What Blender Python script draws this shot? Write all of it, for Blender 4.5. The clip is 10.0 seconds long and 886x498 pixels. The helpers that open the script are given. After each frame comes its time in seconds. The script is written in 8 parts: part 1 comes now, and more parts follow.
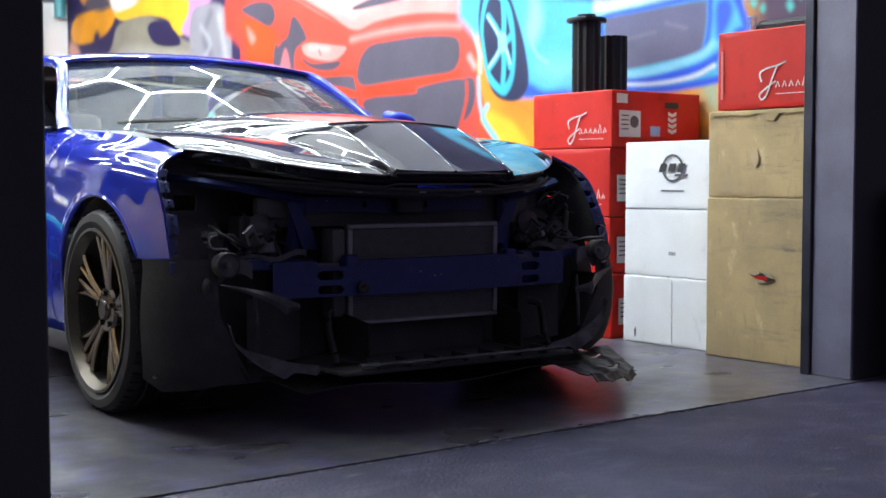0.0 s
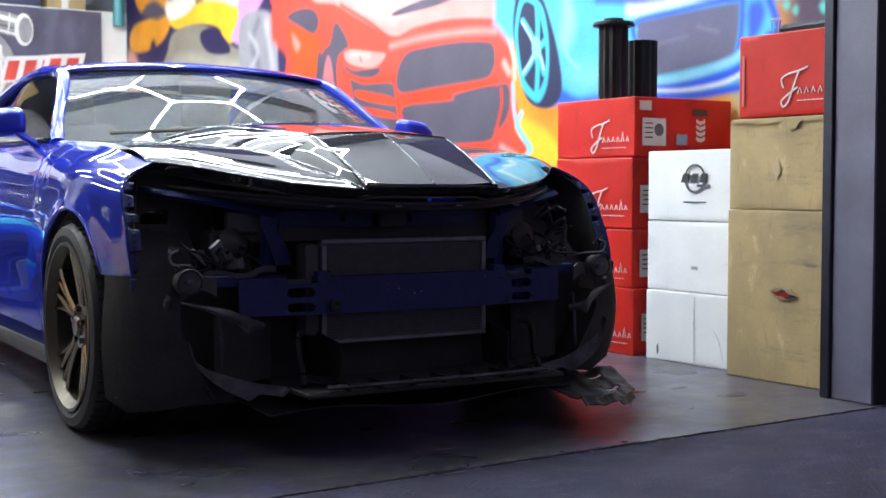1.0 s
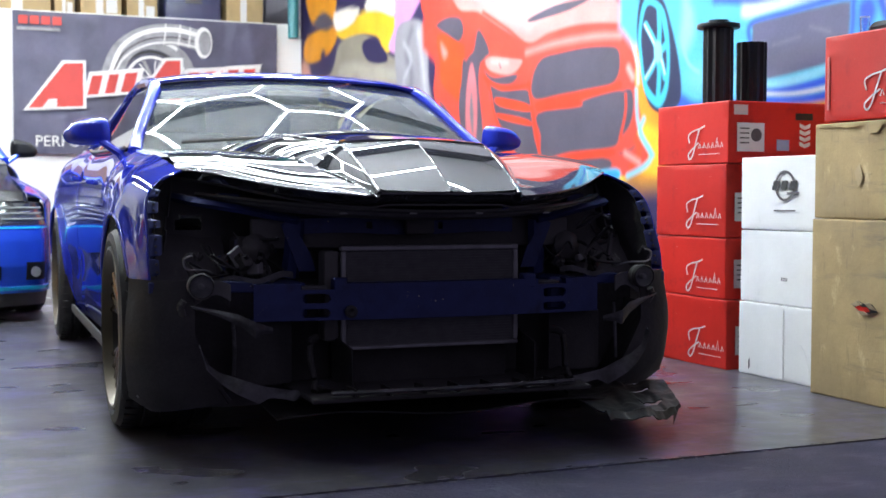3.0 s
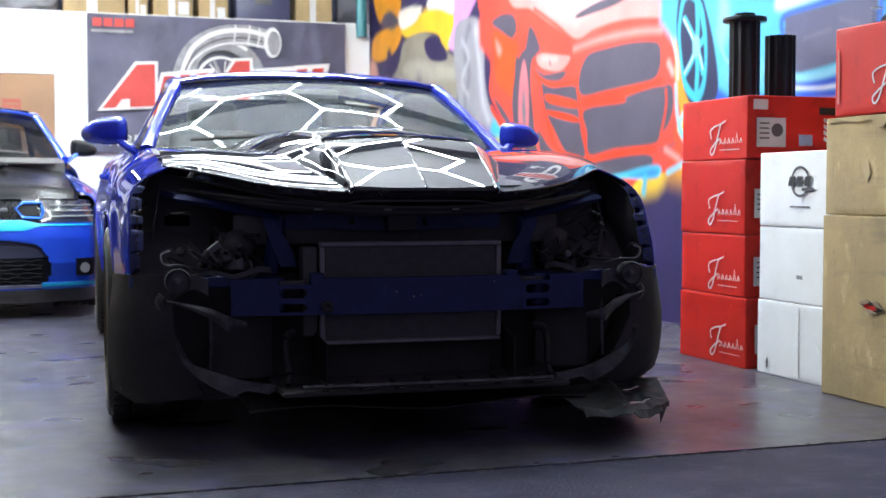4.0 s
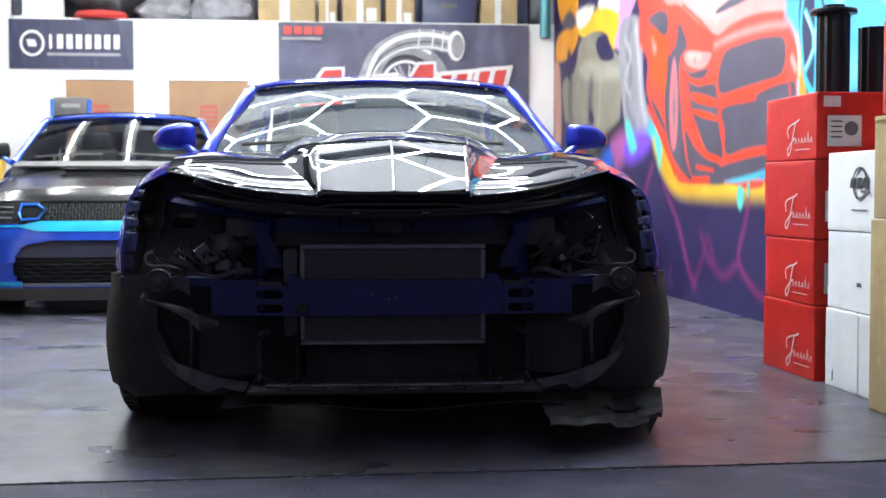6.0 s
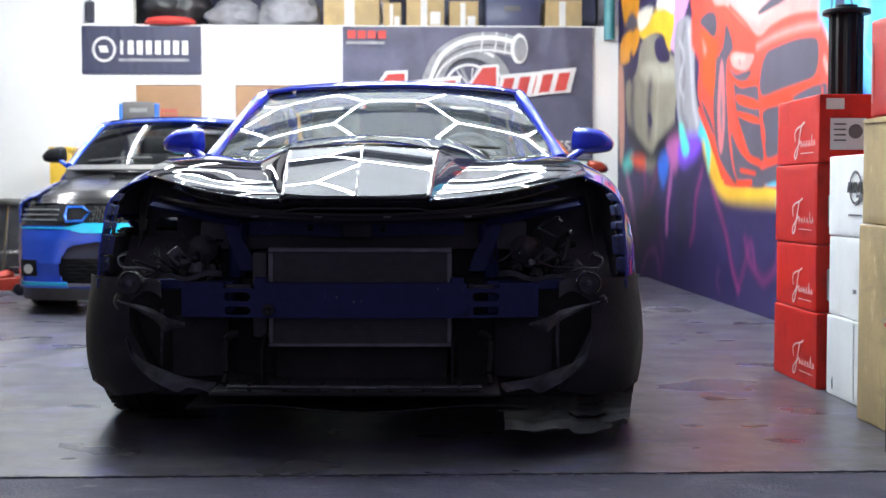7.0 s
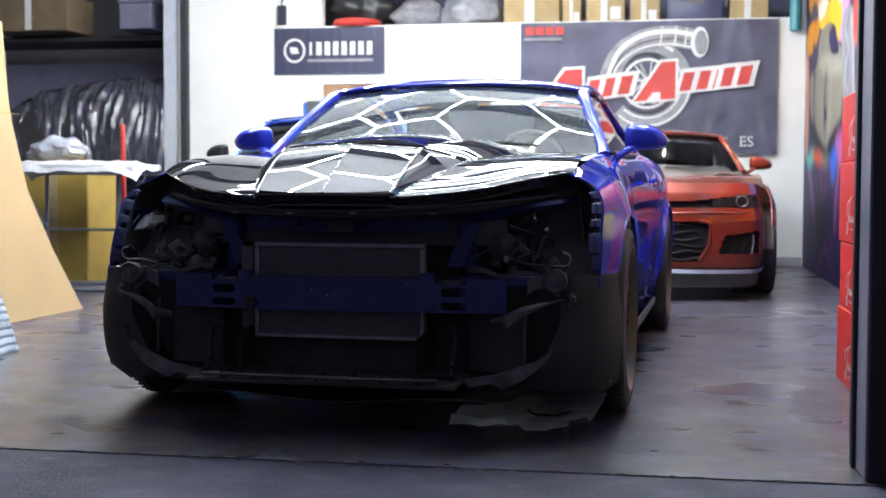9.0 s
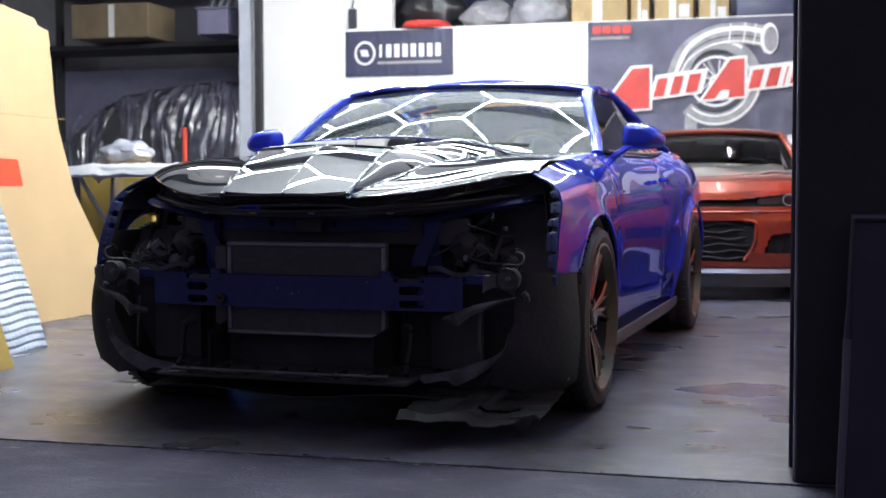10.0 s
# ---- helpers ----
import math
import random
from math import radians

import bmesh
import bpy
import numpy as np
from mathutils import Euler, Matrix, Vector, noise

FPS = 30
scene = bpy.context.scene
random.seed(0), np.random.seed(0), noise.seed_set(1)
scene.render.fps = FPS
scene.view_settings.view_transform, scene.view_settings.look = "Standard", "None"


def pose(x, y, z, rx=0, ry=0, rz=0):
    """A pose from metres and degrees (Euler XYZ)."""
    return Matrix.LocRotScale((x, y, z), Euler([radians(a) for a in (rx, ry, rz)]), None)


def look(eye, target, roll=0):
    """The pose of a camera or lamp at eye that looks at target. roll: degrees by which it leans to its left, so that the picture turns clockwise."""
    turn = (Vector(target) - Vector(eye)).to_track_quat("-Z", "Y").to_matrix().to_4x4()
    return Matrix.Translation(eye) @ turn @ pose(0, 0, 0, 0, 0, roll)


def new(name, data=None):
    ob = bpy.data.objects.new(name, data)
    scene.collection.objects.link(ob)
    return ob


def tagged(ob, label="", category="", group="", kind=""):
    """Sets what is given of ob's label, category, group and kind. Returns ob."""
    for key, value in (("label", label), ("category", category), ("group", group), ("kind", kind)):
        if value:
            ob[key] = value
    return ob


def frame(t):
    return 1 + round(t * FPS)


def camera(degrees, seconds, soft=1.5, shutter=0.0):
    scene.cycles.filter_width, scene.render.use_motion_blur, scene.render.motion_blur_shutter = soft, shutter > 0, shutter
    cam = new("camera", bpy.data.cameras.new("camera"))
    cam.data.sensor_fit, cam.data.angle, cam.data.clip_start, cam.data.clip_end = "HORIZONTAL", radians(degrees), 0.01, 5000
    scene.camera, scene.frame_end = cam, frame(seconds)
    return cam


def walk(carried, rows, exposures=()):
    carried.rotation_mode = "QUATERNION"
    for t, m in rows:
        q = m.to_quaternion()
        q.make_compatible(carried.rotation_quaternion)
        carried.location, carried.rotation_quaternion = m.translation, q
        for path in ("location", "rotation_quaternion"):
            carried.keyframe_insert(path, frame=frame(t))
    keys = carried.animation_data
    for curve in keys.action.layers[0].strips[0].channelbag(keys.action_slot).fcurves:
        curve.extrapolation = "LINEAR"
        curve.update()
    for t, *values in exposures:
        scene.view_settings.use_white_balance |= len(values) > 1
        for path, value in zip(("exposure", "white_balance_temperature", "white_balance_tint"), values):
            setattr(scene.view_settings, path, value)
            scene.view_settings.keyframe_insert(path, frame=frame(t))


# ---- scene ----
cam = camera(38.7, 10.0)
PATH = [
    (0, (-2.557, -3.391, 0.771), (-1.339, -1.808, 0.665), 0.0),
    (0.5, (-2.355, -3.415, 0.781), (-1.189, -1.794, 0.68), -0.0),
    (1, (-2.16, -3.446, 0.797), (-1.057, -1.781, 0.699), 0.0),
    (1.5, (-2.023, -3.505, 0.795), (-0.994, -1.792, 0.703), 0.1),
    (2, (-1.882, -3.595, 0.804), (-0.934, -1.836, 0.714), 0.1),
    (2.5, (-1.733, -3.662, 0.803), (-0.866, -1.862, 0.715), 0.1),
    (4, (-1.211, -3.885, 0.794), (-0.572, -1.991, 0.703), 0.0),
    (4.5, (-0.986, -3.957, 0.793), (-0.44, -2.035, 0.701), -0.1),
    (5, (-0.76, -4.001, 0.801), (-0.336, -2.049, 0.706), -0.1),
    (5.5, (-0.53, -4.054, 0.802), (-0.217, -2.081, 0.708), -0.1),
    (7, (0.146, -4.15, 0.811), (0.211, -2.153, 0.724), -0.0),
    (7.5, (0.379, -4.172, 0.807), (0.333, -2.175, 0.719), -0.0),
    (8, (0.634, -4.152, 0.814), (0.48, -2.16, 0.724), 0.0),
    (8.5, (0.88, -4.146, 0.814), (0.622, -2.165, 0.722), 0.1),
    (9, (1.12, -4.159, 0.819), (0.769, -2.192, 0.724), 0.2),
    (9.5, (1.389, -4.161, 0.823), (0.953, -2.211, 0.728), 0.2),
    (10, (1.655, -4.122, 0.82), (1.126, -2.196, 0.725), -0.1),
]
walk(cam, [(t, look(e, a, r)) for t, e, a, r in PATH])
cam.data.dof.use_dof = True
cam.data.dof.focus_distance = 4.3
cam.data.dof.aperture_fstop = 4.5
scene.view_settings.exposure = 0.07

# ---- world: a dim blue dusk outside the open roller door ----
world = bpy.data.worlds.new("world")
scene.world = world
world.use_nodes = True
wbg = world.node_tree.nodes["Background"]
wbg.inputs[0].default_value = (0.34, 0.31, 0.47, 1)
wbg.inputs[1].default_value = 0.38

# ---- materials ----
def mat(name, col, rough=0.5, metal=0.0, vary=0.15, scale=8.0, fine=120.0, bump=0.0, bscale=60.0, coat=0.0,
        rvary=0.0, col2=None, spec=0.5, island=0.0, emit=0.0, trans=0.0, sheen=0.0):
    """A surface with colour drift at a large and a fine scale, worn gloss and a fine relief."""
    m = bpy.data.materials.new(name)
    m.use_nodes = True
    nt = m.node_tree
    b = nt.nodes["Principled BSDF"]
    link = nt.links.new
    co = nt.nodes.new("ShaderNodeTexCoord")
    if col2 is None:
        col2 = tuple(c * (1 - vary) for c in col)
    n1 = nt.nodes.new("ShaderNodeTexNoise")
    n1.inputs["Scale"].default_value = scale
    n1.inputs["Detail"].default_value = 5
    n2 = nt.nodes.new("ShaderNodeTexNoise")
    n2.inputs["Scale"].default_value = fine
    n2.inputs["Detail"].default_value = 3
    link(co.outputs["Object"], n1.inputs["Vector"])
    link(co.outputs["Object"], n2.inputs["Vector"])
    add = nt.nodes.new("ShaderNodeMath")
    add.operation = "MULTIPLY_ADD"
    add.inputs[1].default_value = 0.35
    link(n2.outputs[0], add.inputs[0])
    link(n1.outputs[0], add.inputs[2])
    ramp = nt.nodes.new("ShaderNodeValToRGB")
    ramp.color_ramp.elements[0].position, ramp.color_ramp.elements[1].position = 0.45, 0.9
    ramp.color_ramp.elements[0].color = (*col, 1)
    ramp.color_ramp.elements[1].color = (*col2, 1)
    link(add.outputs[0], ramp.inputs[0])
    out = ramp.outputs[0]
    if island:
        oi = nt.nodes.new("ShaderNodeObjectInfo")
        hs = nt.nodes.new("ShaderNodeHueSaturation")
        mr = nt.nodes.new("ShaderNodeMapRange")
        mr.inputs[3].default_value, mr.inputs[4].default_value = 1 - island, 1 + island
        link(oi.outputs["Random"], mr.inputs[0])
        link(mr.outputs[0], hs.inputs["Value"])
        link(out, hs.inputs["Color"])
        out = hs.outputs[0]
    link(out, b.inputs["Base Color"])
    b.inputs["Roughness"].default_value = rough
    b.inputs["Metallic"].default_value = metal
    b.inputs["Specular IOR Level"].default_value = spec
    b.inputs["Coat Weight"].default_value = coat
    b.inputs["Coat Roughness"].default_value = 0.03
    b.inputs["Transmission Weight"].default_value = trans
    if rvary:
        mr2 = nt.nodes.new("ShaderNodeMapRange")
        mr2.inputs[1].default_value, mr2.inputs[2].default_value = 0.3, 0.7
        mr2.inputs[3].default_value, mr2.inputs[4].default_value = max(0.02, rough - rvary), min(1, rough + rvary)
        link(n1.outputs[0], mr2.inputs[0])
        link(mr2.outputs[0], b.inputs["Roughness"])
    if bump:
        n3 = nt.nodes.new("ShaderNodeTexNoise")
        n3.inputs["Scale"].default_value = bscale
        n3.inputs["Detail"].default_value = 4
        link(co.outputs["Object"], n3.inputs["Vector"])
        bp = nt.nodes.new("ShaderNodeBump")
        bp.inputs["Strength"].default_value = bump
        bp.inputs["Distance"].default_value = 0.01
        link(n3.outputs[0], bp.inputs["Height"])
        link(bp.outputs[0], b.inputs["Normal"])
    if emit:
        b.inputs["Emission Color"].default_value = (*col, 1)
        b.inputs["Emission Strength"].default_value = emit
    return m


def glass(name, tint=(1, 1, 1), rough=0.0):
    m = bpy.data.materials.new(name)
    m.use_nodes = True
    b = m.node_tree.nodes["Principled BSDF"]
    b.inputs["Base Color"].default_value = (*tint, 1)
    b.inputs["Roughness"].default_value = rough
    b.inputs["Transmission Weight"].default_value = 1.0
    b.inputs["IOR"].default_value = 1.5
    return m


def dusty(m, amount, tone):
    """A thin film of dust on glass."""
    nt = m.node_tree
    b, out = nt.nodes["Principled BSDF"], nt.nodes["Material Output"]
    d, mix = nt.nodes.new("ShaderNodeBsdfDiffuse"), nt.nodes.new("ShaderNodeMixShader")
    d.inputs[0].default_value = (*tone, 1)
    mix.inputs[0].default_value = amount
    nt.links.new(b.outputs[0], mix.inputs[1])
    nt.links.new(d.outputs[0], mix.inputs[2])
    nt.links.new(mix.outputs[0], out.inputs[0])
    return m


def lamp_mat(name, col, strength):
    m = bpy.data.materials.new(name)
    m.use_nodes = True
    b = m.node_tree.nodes["Principled BSDF"]
    b.inputs["Base Color"].default_value = (0.8, 0.8, 0.8, 1)
    b.inputs["Emission Color"].default_value = (*col, 1)
    b.inputs["Emission Strength"].default_value = strength
    return m


M_FLOOR_IN = mat("polished_concrete", (0.062, 0.058, 0.080), 0.35, vary=0.5, scale=1.3, fine=30, spec=0.33)
M_FLOOR_OUT = mat("rough_concrete", (0.026, 0.020, 0.066), 0.72, vary=0.35, scale=2.0, fine=60, rvary=0.1, bump=0.45, bscale=90)
M_CHIP = mat("chipped_concrete", (0.21, 0.20, 0.24), 0.8, vary=0.4, scale=20)
M_WHITE = mat("white_wall_paint", (0.80, 0.80, 0.79), 0.6, vary=0.06, scale=2, bump=0.08, bscale=150)
M_GREYW = mat("grey_wall_paint", (0.36, 0.35, 0.40), 0.6, vary=0.2, scale=3, bump=0.1, bscale=120)
M_DARKW = mat("dark_outer_wall", (0.034, 0.036, 0.040), 0.7, vary=0.3, scale=3, bump=0.2, bscale=80)
M_JAMB = mat("jamb_paint", (0.185, 0.175, 0.245), 0.5, vary=0.25, scale=6, bump=0.08, bscale=40)
M_CEIL = mat("ceiling_panel", (0.76, 0.76, 0.78), 0.8, vary=0.35, scale=0.6)
M_STEEL = mat("dark_steel", (0.05, 0.05, 0.07), 0.45, 0.6, vary=0.3)
M_DOOR = mat("brown_door_wood", (0.36, 0.20, 0.10), 0.5, vary=0.2, scale=3)
M_BLUE = mat("blue_metallic_wrap", (0.026, 0.042, 0.46), 0.40, 0.0, vary=0.12, scale=3, coat=1.0, spec=0.0)
M_BLUEIN = mat("blue_primer_metal", (0.032, 0.046, 0.170), 0.42, 0.2, vary=0.3, scale=20, bump=0.05)
M_STRIP = lamp_mat("strip_tube", (0.95, 0.975, 0.965), 182.0)
M_HOOD = mat("gloss_black_carbon", (0.040, 0.039, 0.046), 0.008, 0.0, vary=0.4, scale=3, coat=0.0, spec=0.8)
M_HOOD.node_tree.nodes["Principled BSDF"].inputs["IOR"].default_value = 1.62
M_BLACK = mat("black_plastic", (0.10, 0.097, 0.095), 0.50, vary=0.3, scale=9, bump=0.08, bscale=200)
# dusty plastic, toned lighter to carry the light on the lower shield
M_DUSTY = mat("lit_dusty_grey_plastic", (0.088, 0.088, 0.098), 0.55, vary=0.5, scale=14, bump=0.25, bscale=40)
M_FELT = mat("worn_felt", (0.062, 0.060, 0.061), 0.8, vary=0.5, scale=5, bump=0.25, bscale=45)
M_LINER = mat("black_felt_liner", (0.13, 0.127, 0.128), 0.75, vary=0.3, scale=6, bump=0.15, bscale=60)
M_TORN = mat("dusty_black_plastic", (0.030, 0.029, 0.029), 0.50, vary=0.5, scale=7, bump=0.25, bscale=30, spec=0.3)
M_RUBBER = mat("tyre_rubber", (0.030, 0.030, 0.031), 0.62, vary=0.3, scale=10, bump=0.1, bscale=90)
M_BRONZE = mat("bronze_wheel_metal", (0.23, 0.195, 0.15), 0.22, 0.9, vary=0.15, scale=6)
M_LIP = mat("bronze_rim_lip", (0.115, 0.10, 0.078), 0.40, 0.9, vary=0.15, scale=6)
M_BARREL = mat("bronze_rim_barrel", (0.040, 0.036, 0.030), 0.5, 0.3, vary=0.3)
M_RIM = mat("machined_rim_lip", (0.42, 0.40, 0.37), 0.25, 0.9, vary=0.15, scale=6)
M_ALU = mat("radiator_aluminium", (0.34, 0.34, 0.35), 0.5, 0.5, vary=0.3, scale=20)
M_FIN = mat("radiator_fins", (0.15, 0.15, 0.155), 0.5, 0.3, vary=0.3, scale=40)
M_WIRE = mat("loom_black", (0.032, 0.032, 0.034), 0.5, vary=0.2)
M_GREYP = mat("pale_grey_plastic", (0.24, 0.24, 0.245), 0.45, vary=0.2)
M_LENS = mat("lamp_lens", (0.028, 0.028, 0.032), 0.10, 0.0, vary=0.2, coat=1.0)
M_LAMPGLASS = glass("lamp_glass", (0.80, 0.82, 0.85))
M_INTER = mat("interior_charcoal", (0.03, 0.03, 0.033), 0.6, vary=0.2)
M_GLASS = dusty(glass("windscreen_glass", (0.86, 0.92, 0.92)), 0.03, (0.45, 0.50, 0.52))
M_SIDEGLASS = glass("tinted_side_glass", (0.22, 0.24, 0.26))
M_SIDEGLASS.node_tree.nodes["Principled BSDF"].inputs["IOR"].default_value = 1.28
M_DOORGLASS = glass("dark_door_glass", (0.06, 0.065, 0.07))
M_DOORGLASS.node_tree.nodes["Principled BSDF"].inputs["IOR"].default_value = 1.14
M_REARGLASS = glass("rear_glass", (0.02, 0.022, 0.025))
M_REDBOX = mat("red_printed_board", (0.58, 0.022, 0.014), 0.48, vary=0.15, scale=5, island=0.06, bump=0.1, bscale=15, spec=0.25)
M_WBOX = mat("white_board", (0.85, 0.85, 0.84), 0.6, vary=0.10, scale=5, island=0.04, bump=0.35, bscale=9)
M_BBOX = mat("brown_corrugated_board", (0.49, 0.355, 0.17), 0.8, vary=0.25, scale=4, bump=0.4, bscale=13)
def stain(m, col, scale, lo, hi, stretch=(1, 1, 1), detail=7):
    """Lays blotchy dirt with its own shape over a material."""
    nt, link = m.node_tree, m.node_tree.links.new
    p = nt.nodes["Principled BSDF"]
    src = p.inputs["Base Color"].links[0].from_socket
    co, mp, n, r, mix = (nt.nodes.new(k) for k in ("ShaderNodeTexCoord", "ShaderNodeMapping", "ShaderNodeTexNoise", "ShaderNodeMapRange", "ShaderNodeMix"))
    mp.inputs["Scale"].default_value = stretch
    n.inputs["Scale"].default_value, n.inputs["Detail"].default_value, n.inputs["Roughness"].default_value = scale, detail, 0.65
    r.inputs[1].default_value, r.inputs[2].default_value = lo, hi
    mix.data_type = "RGBA"
    mix.inputs[7].default_value = (*col, 1)
    link(co.outputs["Object"], mp.inputs[0])
    link(mp.outputs[0], n.inputs["Vector"])
    link(n.outputs[0], r.inputs[0])
    link(r.outputs[0], mix.inputs[0])
    link(src, mix.inputs[6])
    link(mix.outputs[2], p.inputs["Base Color"])


def streaky_gloss(m, lo, hi, scale, stretch):
    """Gloss that changes in streaks, as on a worn sealed floor."""
    nt, link = m.node_tree, m.node_tree.links.new
    co, mp, n, r = (nt.nodes.new(k) for k in ("ShaderNodeTexCoord", "ShaderNodeMapping", "ShaderNodeTexNoise", "ShaderNodeMapRange"))
    mp.inputs["Scale"].default_value = stretch
    n.inputs["Scale"].default_value, n.inputs["Detail"].default_value = scale, 2
    r.inputs[1].default_value, r.inputs[2].default_value = 0.32, 0.70
    r.inputs[3].default_value, r.inputs[4].default_value = lo, hi
    link(co.outputs["Object"], mp.inputs[0])
    link(mp.outputs[0], n.inputs["Vector"])
    link(n.outputs[0], r.inputs[0])
    link(r.outputs[0], nt.nodes["Principled BSDF"].inputs["Roughness"])


stain(M_WBOX, (0.42, 0.41, 0.41), 5.0, 0.62, 0.78)
stain(M_WBOX, (0.30, 0.29, 0.28), 22.0, 0.70, 0.76, (1, 1, 0.4))
stain(M_BBOX, (0.34, 0.25, 0.13), 2.2, 0.42, 0.66)
stain(M_BBOX, (0.30, 0.22, 0.12), 34.0, 0.60, 0.76, (1, 1, 0.2), 4)
stain(M_BBOX, (0.60, 0.46, 0.25), 18.0, 0.60, 0.74, (1, 1, 0.5), 6)
stain(M_BBOX, (0.15, 0.13, 0.11), 2.9, 0.54, 0.74, (0.4, 0.4, 2.6), 9)
stain(M_BBOX, (0.08, 0.072, 0.072), 6.0, 0.62, 0.74, (0.4, 0.4, 2.0), 9)
stain(M_REDBOX, (0.62, 0.40, 0.36), 16.0, 0.715, 0.75)
stain(M_REDBOX, (0.30, 0.012, 0.012), 6.0, 0.58, 0.75)
stain(M_FLOOR_IN, (0.080, 0.076, 0.088), 1.1, 0.48, 0.68, (1, 1, 1), 5)
stain(M_FLOOR_IN, (0.175, 0.17, 0.165), 3.6, 0.44, 0.82, (1.2, 0.5, 1), 6)
stain(M_FLOOR_IN, (0.115, 0.10, 0.25), 4.6, 0.52, 0.70, (0.8, 1.2, 1), 7)
stain(M_FLOOR_IN, (0.035, 0.034, 0.042), 5.5, 0.57, 0.74, (0.7, 1.3, 1), 7)
stain(M_FLOOR_IN, (0.13, 0.12, 0.24), 13.0, 0.53, 0.80, (0.7, 1.3, 1), 6)
stain(M_FLOOR_IN, (0.21, 0.20, 0.13), 6.5, 0.55, 0.82)
stain(M_FLOOR_IN, (0.060, 0.057, 0.062), 26.0, 0.50, 0.72, (0.5, 1.6, 1), 5)
streaky_gloss(M_FLOOR_IN, 0.25, 0.40, 2.4, (0.7, 1.3, 1))
stain(M_FLOOR_OUT, (0.026, 0.023, 0.044), 1.6, 0.46, 0.70)
stain(M_FLOOR_OUT, (0.056, 0.049, 0.098), 7.0, 0.50, 0.72, (0.8, 1.2, 1))
stain(M_FLOOR_OUT, (0.10, 0.095, 0.125), 9.0, 0.62, 0.72, (0.5, 1, 1))
stain(M_FLOOR_OUT, (0.12, 0.115, 0.08), 2.2, 0.64, 0.76, (0.6, 1, 1))
stain(M_BLUEIN, (0.36, 0.36, 0.34), 60.0, 0.675, 0.705)
stain(M_BLUEIN, (0.012, 0.013, 0.03), 9.0, 0.55, 0.75)
stain(M_DUSTY, (0.03, 0.03, 0.032), 14.0, 0.48, 0.62)
M_SCUFF = mat("grey_scuff", (0.12, 0.11, 0.12), 0.8, vary=0.3, scale=12)
M_PRINTW = mat("white_print", (0.74, 0.73, 0.72), 0.5, vary=0.15)
M_PRINTK = mat("black_print", (0.03, 0.03, 0.03), 0.5, vary=0.2)
M_CARDTORN = mat("torn_board_core", (0.52, 0.41, 0.26), 0.85, vary=0.3, scale=30, bump=0.3)
M_LABEL = mat("paper_label", (0.62, 0.62, 0.62), 0.6, vary=0.1)
M_LABELB = mat("blue_label", (0.30, 0.40, 0.62), 0.5, vary=0.1)
M_TUBE = mat("black_anodised_tube", (0.008, 0.008, 0.010), 0.35, 0.3, vary=0.2)
M_BANNER = mat("dark_navy_banner", (0.105, 0.102, 0.165), 0.48, vary=0.45, scale=3, bump=1.0, bscale=6, spec=0.4)
M_BRED = mat("banner_red", (0.58, 0.050, 0.040), 0.55, vary=0.2)
M_BGREY = mat("banner_grey", (0.33, 0.33, 0.35), 0.55, vary=0.4, scale=12)
M_PAD_PALE = mat("pale_plastic_rim", (0.7, 0.7, 0.72), 0.4)
M_HEX = lamp_mat("led_tube", (0.865, 0.965, 1.0), 111.0)
M_CLEAT = mat("lamp_fitting", (0.6, 0.6, 0.6), 0.5)


# ---- mesh helpers ----
def thing(name, label, category, m=None, group="", kind=""):
    e = new(name)
    e.empty_display_size = 0.1
    if m is not None:
        e.matrix_basis = m
    return tagged(e, label, category, group, kind)


def finish(bm, name, material, angle=35):
    me = bpy.data.meshes.new(name)
    bm.normal_update()
    bm.to_mesh(me)
    bm.free()
    me.materials.append(material)
    if angle and len(me.polygons):
        me.polygons.foreach_set("use_smooth", [True] * len(me.polygons))
        me.set_sharp_from_angle(angle=radians(angle))
    return me


def part(name, bm, material, parent, label="", angle=35):
    ob = new(name, finish(bm, name, material, angle))
    ob.parent = parent
    if label:
        ob["label"] = label
    return ob


def solo(name, bm, material, label, category, group="", kind="", angle=35, m=None):
    ob = new(name, finish(bm, name, material, angle))
    if m is not None:
        ob.matrix_basis = m
    return tagged(ob, label, category, group, kind)


def box(x0, x1, y0, y1, z0, z1, bev=0.0, seg=1, bm=None, m=None):
    b = bmesh.new()
    r = bmesh.ops.create_cube(b, size=1.0)
    for v in r["verts"]:
        v.co = Vector(((x0 + x1) / 2 + v.co.x * (x1 - x0), (y0 + y1) / 2 + v.co.y * (y1 - y0), (z0 + z1) / 2 + v.co.z * (z1 - z0)))
    if bev:
        bmesh.ops.bevel(b, geom=b.edges[:], offset=bev, segments=seg, profile=0.5, affect="EDGES")
    return merge(bm, b, m)


def merge(bm, b, m=None):
    if m is not None:
        bmesh.ops.transform(b, matrix=m, verts=b.verts[:])
    if bm is None:
        return b
    tmp = bpy.data.meshes.new("tmp")
    b.to_mesh(tmp)
    b.free()
    bm.from_mesh(tmp)
    bpy.data.meshes.remove(tmp)
    return bm


def cyl(r, h, seg=20, m=None, bm=None, r2=None, bev=0.0):
    b = bmesh.new()
    bmesh.ops.create_cone(b, cap_ends=True, segments=seg, radius1=r, radius2=r if r2 is None else r2, depth=h)
    if bev:
        ed = [e for e in b.edges if abs(e.verts[0].co.z - e.verts[1].co.z) < 1e-6]
        bmesh.ops.bevel(b, geom=ed, offset=bev, segments=2, profile=0.5, affect="EDGES")
    return merge(bm, b, m)


